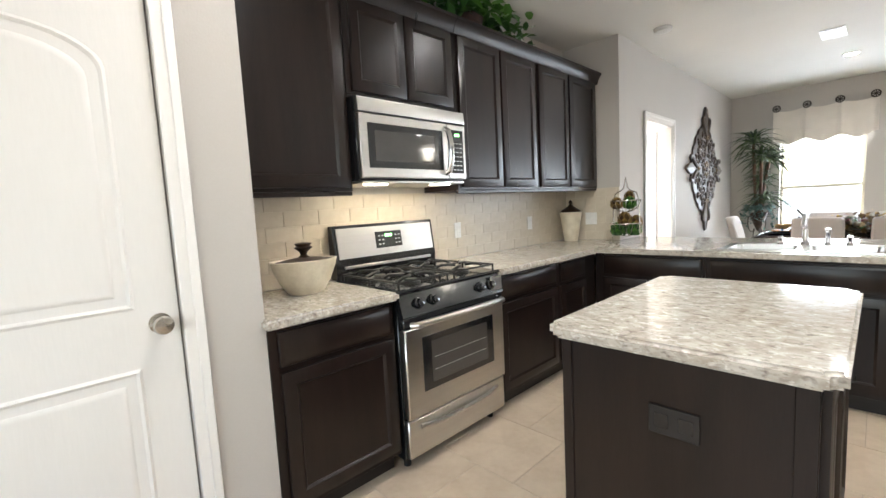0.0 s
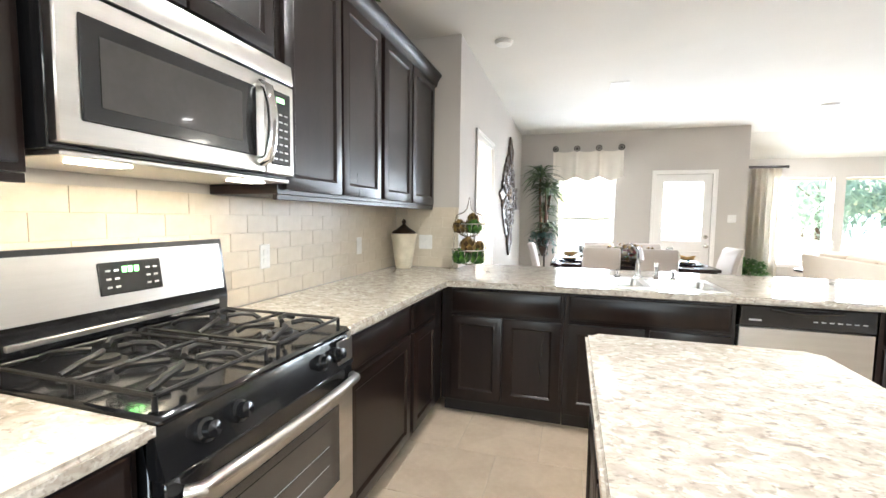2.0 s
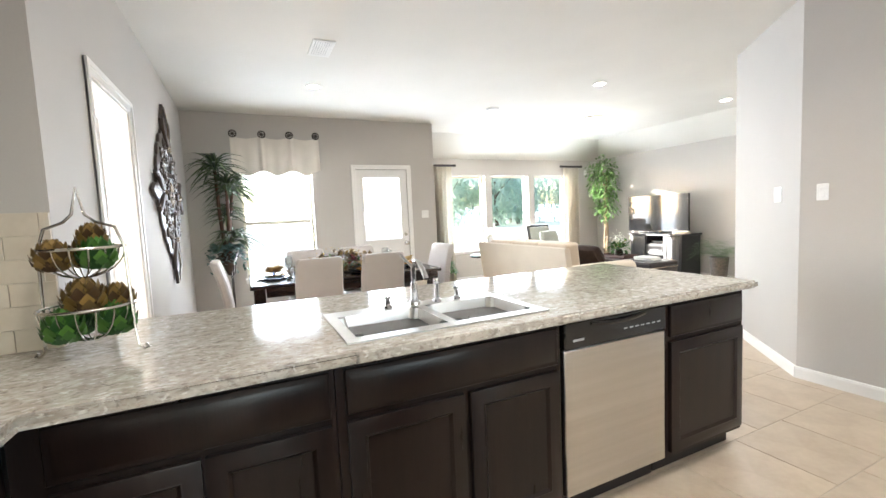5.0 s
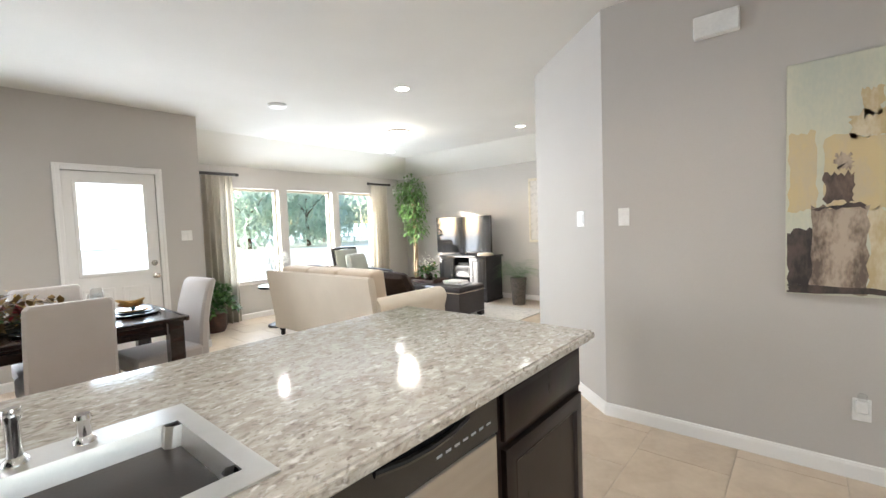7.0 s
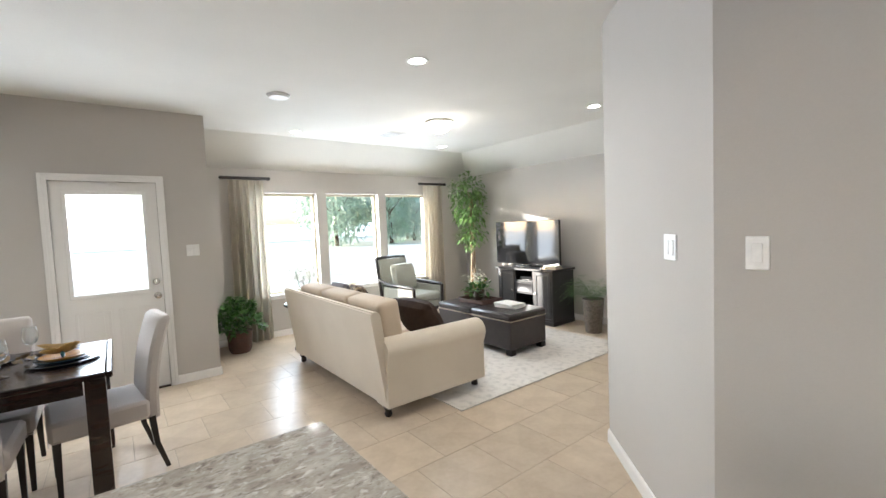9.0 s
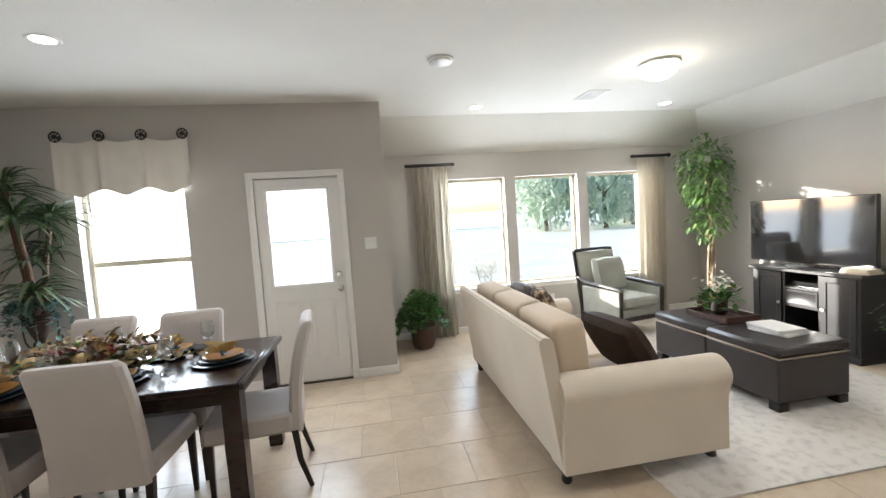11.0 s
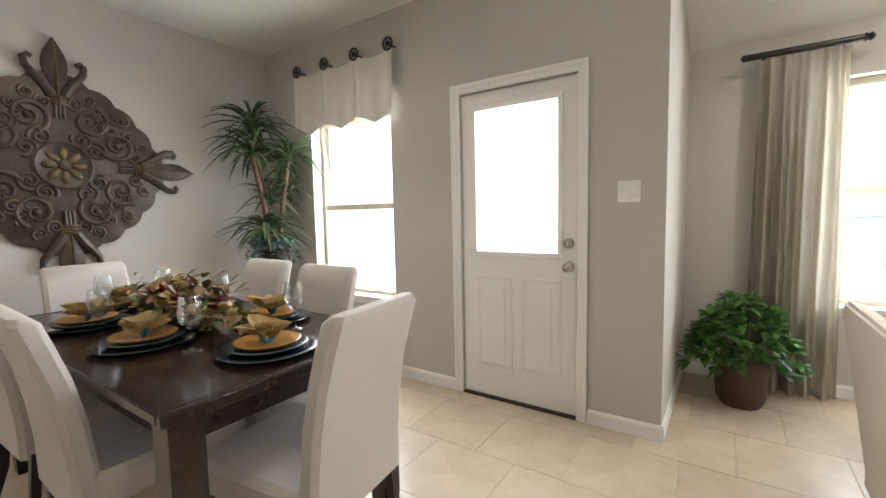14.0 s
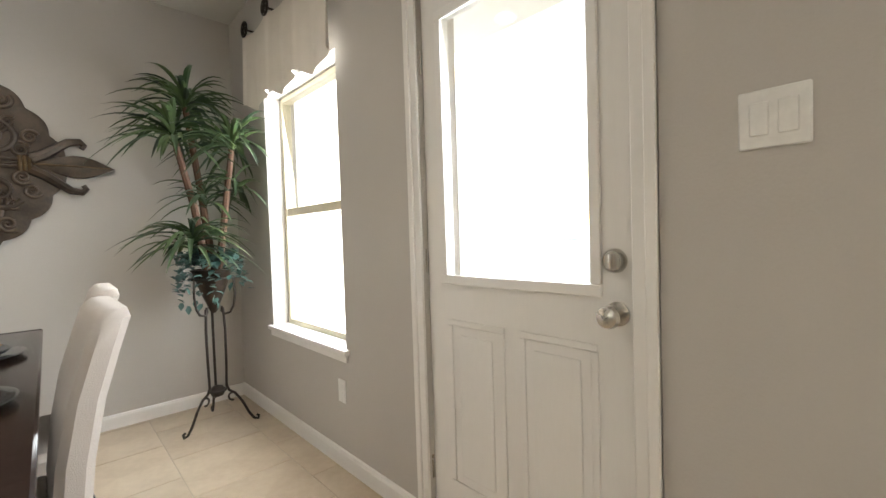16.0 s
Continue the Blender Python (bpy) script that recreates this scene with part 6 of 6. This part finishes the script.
part("drawer", stepped("y", 0.235, 1, -0.165, 0.165, 0.445, 0.595, 0.014, ((0.02, 0.0), (0.006, -0.004))), MEDIAWOOD, ts)
for a, b in ((-W2 + 0.03, -0.195), (0.195, W2 - 0.03)):
    d_ = part("door", stepped("y", 0.235, 1, a, b, 0.10, 0.765, 0.018, ((0.05, 0.0), (0.008, -0.008))), MEDIAWOOD, ts)
    hx = b - 0.025 if a < 0 else a + 0.025
    part("handle", boxes(((hx - 0.02, 0.252, 0.43), (hx + 0.02, 0.268, 0.46)), bevel=0.003), NICKEL, d_, "nickel pull")
for bx_, bz_ in ((0.02, 0.6205), (-0.06, 0.4405)):
    o = thing("media_box", "black media player in the console", "electronics", (7.25 + bx_ * 0.3, -5.31, bz_))
    part("case", boxes(((-0.14, -0.12, 0), (0.14, 0.19, 0.055)), bevel=0.004), BLACK, o)
tv = thing("television", "black flat-screen television on the console", "television", (7.365, -5.28, 0.8105))
part("bezel", boxes(((-0.63, -0.03, 0.03), (0.63, 0.022, 0.705)), bevel=0.008), BLACK, tv)
part("screen", boxes(((-0.61, 0.0225, 0.052), (0.61, 0.024, 0.687))), SCREEN, tv, "dark glossy screen")
part("neck", boxes(((-0.08, -0.02, 0.015), (0.08, 0.0, 0.06)), bevel=0.004), BLACK, tv)
part("foot", lathe(B(), [(0.25, 0.0), (0.25, 0.010), (0.20, 0.016), (0, 0.018)], 32, (0, 0.0, 0), None, 1.0, 0.5), BLACK, tv)
ob = thing("books", "flat stack of cream books on the console", "book", (6.80, -5.18, 0.8105))
part("book", boxes(((-0.12, -0.08, 0), (0.12, 0.08, 0.022)), bevel=0.002), SOFACUSHION, ob)
part("book", boxes(((-0.10, -0.075, 0.0225), (0.11, 0.075, 0.045)), bevel=0.002), CREAM, ob)

# curtains
def curtain(y0, y1, label):
    c = thing("curtain", label, "curtain", (XW - 0.115, (y0 + y1) / 2, 0), 0, "living room curtains")
    bm = B()
    w = (y1 - y0) / 2
    n, m = 90, 14
    grid = []
    for i in range(n + 1):
        u = i / n
        row = []
        for j in range(m + 1):
            v = j / m
            amp = 0.024 + 0.026 * min(1, v * 3)
            y = (-w + 2 * w * u) * (0.90 + 0.10 * v)
            x = amp * math.sin(u * 2 * math.pi * 5.5 + 0.4 * math.sin(v * 2 + u * 9)) + 0.008 * math.sin(u * 40 + v * 3)
            row.append(bm.verts.new((x, y, 2.215 - v * 2.205)))
        grid.append(row)
    for i in range(n):
        for j in range(m):
            bm.faces.new((grid[i][j], grid[i][j + 1], grid[i + 1][j + 1], grid[i + 1][j]))
    bmesh.ops.solidify(bm, geom=bm.faces[:], thickness=0.003)
    part("panel", bm, DRAPE, c)
    rd = thing("curtain_rod", "short dark bronze fluted curtain rod", "curtain rod", (XW - 0.115, (y0 + y1) / 2, 2.243), 0, "living room curtain rods")
    part("rod", tube(B(), [(0, -w - 0.03, 0), (0, w + 0.03, 0)], 0.021, 12), LEGWOOD, rd)
    for s in (-1, 1):
        part("finial", lathe(B(), [(0.021, 0), (0.028, 0.008), (0.018, 0.016), (0.026, 0.03), (0.014, 0.045), (0, 0.05)], 14, (0, s * (w + 0.03), 0), Matrix.Rotation(radians(-90 * s), 3, "X")), LEGWOOD, rd)
        part("bracket", tube(B(), [(0, s * w * 0.8, 0), (0.113, s * w * 0.8, 0)], 0.010, 6), LEGWOOD, rd)


curtain(-1.93, -1.44, "ivory pleated drapery panel beside the windows")
curtain(-5.04, -4.58, "ivory pleated drapery panel near the corner")

# pictures
def paint(name, color, second, scale=7.0, low=0.38, high=0.62):
    return material(name, color, 0.6, second=second, scale=scale, grain=45, bump=0.35, stretch=(1.6, 1, 0.7), low=low, high=high)


GROUNDPAINT = paint("sage and cream canvas ground", (0.56, 0.55, 0.43), (0.47, 0.49, 0.41), 2.2)
OCHRE = paint("ochre paint", (0.55, 0.44, 0.24), (0.50, 0.42, 0.28))
STRAW = paint("pale straw paint", (0.58, 0.51, 0.36), (0.46, 0.36, 0.20))
UMBER = paint("dark umber paint", (0.16, 0.11, 0.08), (0.06, 0.042, 0.035), 9)
TAUPE = paint("scraped taupe paint", (0.42, 0.34, 0.26), (0.13, 0.095, 0.07), 8)
BLACKBROWN = paint("brown black paint", (0.085, 0.06, 0.05), (0.028, 0.022, 0.02), 9)

pt = thing("canvas_painting", "tall abstract canvas painting in ochre and brown", "painting", (2.15, -1.96, 1.522))
part("canvas", boxes(((-0.48, 0.004, -0.59), (0.48, 0.040, 0.59)), bevel=0.003), GROUNDPAINT, pt)
random.seed(101)


def paint_patch(x0, x1, z0, z1, layer, mat):
    """A brushed block of paint with ragged edges; x runs from the canvas's far edge towards its near one."""
    n = 9
    jag = lambda k: random.uniform(-k, k)
    pts = [(x0 + (x1 - x0) * i / n, z0 + jag(0.012)) for i in range(n)] + [(x1 + jag(0.010), z0 + (z1 - z0) * i / n) for i in range(n)]
    pts += [(x1 - (x1 - x0) * i / n, z1 + jag(0.018)) for i in range(n)] + [(x0 + jag(0.010), z1 - (z1 - z0) * i / n) for i in range(n)]
    pts = [(max(-0.474, min(0.474, x)), max(-0.584, min(0.584, z))) for x, z in pts]
    bm = extrude(B(), pts, "y", 0.0395, 0.0405 + 0.0008 * layer)
    part("paint_patch", bm, mat, pt)


for x0, x1, z0, z1, layer, mat in (
        (0.36, 0.47, -0.16, 0.24, 1, OCHRE), (0.02, 0.33, -0.16, 0.20, 1, OCHRE), (0.10, 0.24, 0.18, 0.30, 1, STRAW), (0.13, 0.20, 0.28, 0.41, 1, STRAW),
        (-0.22, 0.00, -0.20, 0.05, 1, STRAW), (-0.46, -0.26, -0.14, 0.28, 1, OCHRE), (0.22, 0.33, -0.12, 0.02, 2, UMBER), (0.23, 0.29, 0.04, 0.11, 2, TAUPE),
        (0.36, 0.473, -0.58, -0.26, 1, BLACKBROWN), (0.17, 0.38, -0.58, -0.14, 2, TAUPE), (0.02, 0.17, -0.55, -0.16, 1, STRAW), (-0.14, 0.02, -0.58, -0.22, 2, UMBER),
        (-0.26, -0.14, -0.58, -0.26, 1, STRAW), (-0.47, -0.26, -0.58, -0.20, 2, TAUPE), (0.18, 0.37, -0.155, -0.135, 3, BLACKBROWN), (-0.47, 0.47, -0.583, -0.545, 3, BLACKBROWN)):
    paint_patch(x0, x1, z0, z1, layer, mat)
wa = thing("wall_panel_art", "tall pale carved panel in a cream frame", "wall decor", (5.88, YT, 1.565))
part("panel", boxes(((-0.27, 0.002, -0.50), (0.27, 0.016, 0.50))), RUG, wa)
for a, b in (((-0.30, 0.0, -0.55), (0.30, 0.03, -0.505)), ((-0.30, 0.0, 0.505), (0.30, 0.03, 0.55)), ((-0.30, 0.0, -0.505), (-0.27, 0.03, 0.505)), ((0.27, 0.0, -0.505), (0.30, 0.03, 0.505))):
    part("frame_side", boxes((a, b), bevel=0.004), CREAM, wa)

# ---- kitchen decor ----
bw = thing("ceramic_bowl", "cream ceramic tureen with a bronze lid finial", "bowl", (0.915, 2.60, 0.917))
part("bowl", lathe(B(), [(0.075, 0), (0.085, 0.006), (0.125, 0.06), (0.155, 0.13), (0.165, 0.165), (0.155, 0.167), (0.12, 0.10), (0, 0.05)], 36, (0, 0, 0), None, 1.0, 0.72), CREAM, bw)
part("lid", lathe(B(), [(0.163, 0.158), (0.10, 0.170), (0.04, 0.178), (0, 0.18)], 36, (0, 0, 0), None, 0.94, 0.66), BRONZE, bw, "dark bronze lid")
part("finial", lathe(B(), [(0.03, 0.176), (0.015, 0.19), (0.02, 0.205), (0.045, 0.225), (0.03, 0.232), (0.042, 0.245), (0.0, 0.25)], 20), BRONZE, bw)
cpnt = thing("bottle_plant", "small green plant in a dark glass bottle", "potted plant", (0.665, 2.74, 0.917))
part("bottle", lathe(B(), [(0.032, 0), (0.036, 0.01), (0.034, 0.08), (0.016, 0.12), (0.015, 0.16), (0.0, 0.16)], 20), LEGWOOD, cpnt)
random.seed(71)
bm = B()
for i in range(60):
    pnt = Vector((random.gauss(0, 0.02), random.gauss(0, 0.02), 0.17 + random.random() * 0.09))
    d = Vector((random.uniform(-1, 1), random.uniform(-1, 1), random.uniform(-0.4, 0.8))).normalized()
    tip = pnt + d * 0.055
    tip.x = max(tip.x, -0.08)
    leaf(bm, pnt, tip, 0.035, 0.012, 3)
part("leaves", bm, TEAL, cpnt)
vs = thing("lidded_vase", "tall cream ribbed jar with a dark pointed lid", "vase", (3.70, 2.72, 0.917))
part("jar", lathe(B(), [(0.058, 0), (0.064, 0.01), (0.075, 0.08), (0.095, 0.22), (0.103, 0.262), (0.108, 0.272), (0.100, 0.276), (0, 0.27)], 36), CREAM, vs)
part("lid", lathe(B(), [(0.098, 0.274), (0.092, 0.288), (0.05, 0.315), (0.018, 0.34), (0.010, 0.352), (0.018, 0.362), (0.014, 0.378), (0.0, 0.392)], 28), BRONZE, vs, "dark bronze pointed lid")

fb = thing("fruit_basket", "two-tier wire stand filled with artichokes and fruit", "fruit basket", (3.68, 2.185, 0.917))
R = 0.005
frame_pts = [(-0.155, 0.02), (-0.165, 0.008), (-0.15, 0.004), (-0.135, 0.02), (-0.128, 0.10), (-0.122, 0.36), (-0.10, 0.425), (-0.045, 0.445), (-0.018, 0.47), (0.0, 0.56), (0.018, 0.47), (0.045, 0.445), (0.10, 0.425), (0.122, 0.36), (0.128, 0.10), (0.135, 0.02), (0.15, 0.004), (0.165, 0.008), (0.155, 0.02)]
part("frame", tube(B(), [(0.25 * y, y, z) for y, z in frame_pts], R, 8), NICKEL, fb)
for zt, rr, dd in ((0.36, 0.118, 0.10), (0.165, 0.128, 0.115)):
    bm = B()
    tube(bm, [(rr * math.cos(t * math.pi / 14), rr * math.sin(t * math.pi / 14), zt) for t in range(29)], R, 6)
    for k in range(8):
        a = k * math.pi / 8
        tube(bm, [(rr * math.cos(u) * math.cos(a), rr * math.cos(u) * math.sin(a), zt - dd * math.sin(u)) for u in [x * math.pi / 12 for x in range(13)]], 0.0025, 5)
    part("basket", bm, NICKEL, fb, "wire bowl")


def artichoke(at, r, mat, seed):
    p = thing("artichoke", "dried artichoke in the wire basket", "artichoke", at, 0, "artichokes in the basket")
    bm = B()
    random.seed(seed)
    for row in range(6):
        th = 0.35 + row * 0.42
        k = 9 - row // 2
        for i in range(k):
            a = 2 * math.pi * (i + 0.5 * (row % 2)) / k
            d = Vector((math.sin(th) * math.cos(a), math.sin(th) * math.sin(a), math.cos(th)))
            b0 = d * r * 0.72 - Vector((0, 0, r * 0.1))
            leaf(bm, b0, b0 + (d * 0.55 + Vector((0, 0, 0.75))).normalized() * r * 0.7, r * 0.75, -0.2 * r, 2, d)
    lathe(bm, [(0.0, -r * 0.75), (r * 0.6, -r * 0.5), (r * 0.78, 0), (r * 0.5, r * 0.5), (0, r * 0.7)], 12)
    part("head", bm, mat, p)


for k, (x, y, z, r, mt) in enumerate(((0.05, 0.05, 0.10, 0.058, FERN), (0.0, -0.07, 0.10, 0.058, BROAD), (-0.06, 0.05, 0.10, 0.055, BROAD), (-0.03, 0.0, 0.185, 0.058, AUTUMN), (0.03, -0.075, 0.165, 0.05, AUTUMN), (-0.05, 0.06, 0.325, 0.05, AUTUMN), (-0.04, -0.05, 0.325, 0.052, BROAD), (0.05, 0.0, 0.325, 0.052, AUTUMN), (0.0, -0.03, 0.385, 0.042, AUTUMN))):
    artichoke((3.68 + x, 2.185 + y, 0.917 + z), r, mt, 70 + k)


def shelf_plant(bm):
    random.seed(81)
    for i in range(240):
        x = random.gauss(0, 0.22)
        p = Vector((x, random.gauss(-0.03, 0.07), 0.13 + random.random() * 0.26 * max(0.2, 1 - (x / 0.5) ** 2) - 0.02))
        d = Vector((random.uniform(-1, 1), random.uniform(-1, 0.6), random.uniform(-0.6, 0.6))).normalized()
        leaf(bm, p, p + d * random.uniform(0.08, 0.14), 0.06, 0.03, 3)
    for i in range(50):
        p = Vector((0.42 + random.gauss(0, 0.10), -0.10 + random.gauss(0, 0.04), 0.06 + random.gauss(0, 0.05)))
        d = Vector((random.uniform(-1, 1), random.uniform(-1, 0.6), random.uniform(-0.6, 0.6))).normalized()
        leaf(bm, p, p + d * 0.08, 0.045, 0.02, 3)


sp_ = potted("ivy_plant", "green trailing ivy in a pot on top of the cabinets", (2.30, 2.70, 2.4475), [(0.07, 0.0), (0.09, 0.02), (0.11, 0.13), (0.115, 0.15), (0.10, 0.15)], WICKER, shelf_plant, BROAD, "green ivy leaves")

# ---- wall tiles ----
tiles = tagged(part("backsplash", boxes(((0.576, YR - 0.005, 0.916), (3.862, YR - 0.001, 1.404))), SPLASHGROUT, None, shade=False), "cream subway tile backsplash above the worktop", "tiled wall", kind="structure")
TH, TW, G = 0.0790, 0.200, 0.0020


def tile_mesh(name, w, h, t, bev, mat):
    bm = B()
    box(bm, (0, -t, 0), (w, 0, h))
    bmesh.ops.recalc_face_normals(bm, faces=bm.faces[:])
    f = front_face(bm, "y", -1)
    bmesh.ops.inset_region(bm, faces=[f], thickness=bev, depth=bev * 0.6, use_even_offset=True)
    me = bpy.data.meshes.new(name)
    bm.to_mesh(me)
    bm.free()
    me.materials.append(mat)
    return me


cache = {}


def wall_tile(parent, m, w, h):
    key = (round(w, 3), round(h, 3))
    if key not in cache:
        cache[key] = tile_mesh("tile", w, h, 0.005, 0.0012, SPLASH)
    o = new("tile", cache[key])
    o.parent = parent
    o.matrix_basis = m


for row in range(6):
    z = 0.918 + row * (TH + G)
    x = 0.536 - (TW + G) * 0.5 * (row % 2)
    while x < 3.850:
        a, b = max(x, 0.577), min(x + TW, 3.853)
        if b - a > 0.02:
            wall_tile(tiles, pose(a, YR - 0.005, z), b - a, TH)
        x += TW + G
side_tiles = tagged(part("backsplash_side", boxes(((3.860, YD + 0.001, 0.916), (3.864, YR - 0.012, 1.404))), SPLASHGROUT, None, shade=False), "cream tile return on the stub wall", "tiled wall", kind="structure")
for row in range(6):
    z = 0.918 + row * (TH + G)
    y = YR - 0.012 + (TW + G) * 0.5 * (row % 2)
    while y > YD + 0.01:
        a, b = min(y, YR - 0.012), max(y - TW, YD + 0.002)
        if a - b > 0.02:
            wall_tile(side_tiles, pose(3.860, a, z, 0, 0, -90), a - b, TH)
        y -= TW + G

# ---- floor tiles ----
S, GR = 0.457, 0.004
floor_ob = bpy.data.objects["floor"]
bm = B()
box(bm, (-(S - GR) / 2, -(S - GR) / 2, -0.006), ((S - GR) / 2, (S - GR) / 2, -0.001))
bmesh.ops.recalc_face_normals(bm, faces=bm.faces[:])
top = max(bm.faces, key=lambda f: f.calc_center_median().z)
bmesh.ops.inset_region(bm, faces=[top], thickness=0.003, depth=0.001)
tm = bpy.data.meshes.new("tile")
bm.to_mesh(tm)
bm.free()
tm.materials.append(TILE)
random.seed(91)
rest = []
for i in range(-8, 21):
    for j in range(-14, 12):
        x, y = 0.325 + i * S, 1.58 - 2 * S - 0.5 * S + j * S + (S / 2 if i % 2 else 0)
        seen = (x > 4.6 and -5.8 < y < 2.4) or (x > -0.4 and -2.1 < y < 2.5)
        hidden = (6.0 < x < 8.1 and -4.6 < y < -2.7) or (x > 8.2 and y > -1.0) or (3.4 < x < 3.8 and -0.5 < y < 2.3)
        if -2.5 < x < 9.5 and -5.9 < y < 2.9:
            if seen and not hidden:
                o = new("tile", tm)
                o.parent = floor_ob
                o.matrix_basis = pose(x, y, 0, 0, 0, 90 * random.randrange(4))
            else:
                rest.append((x, y))
bm = B()
for x, y in rest:
    box(bm, (x - (S - GR) / 2, y - (S - GR) / 2, -0.006), (x + (S - GR) / 2, y + (S - GR) / 2, -0.0005))
tagged(part("far_tiles", bm, TILE, floor_ob, shade=False), kind="stuff")
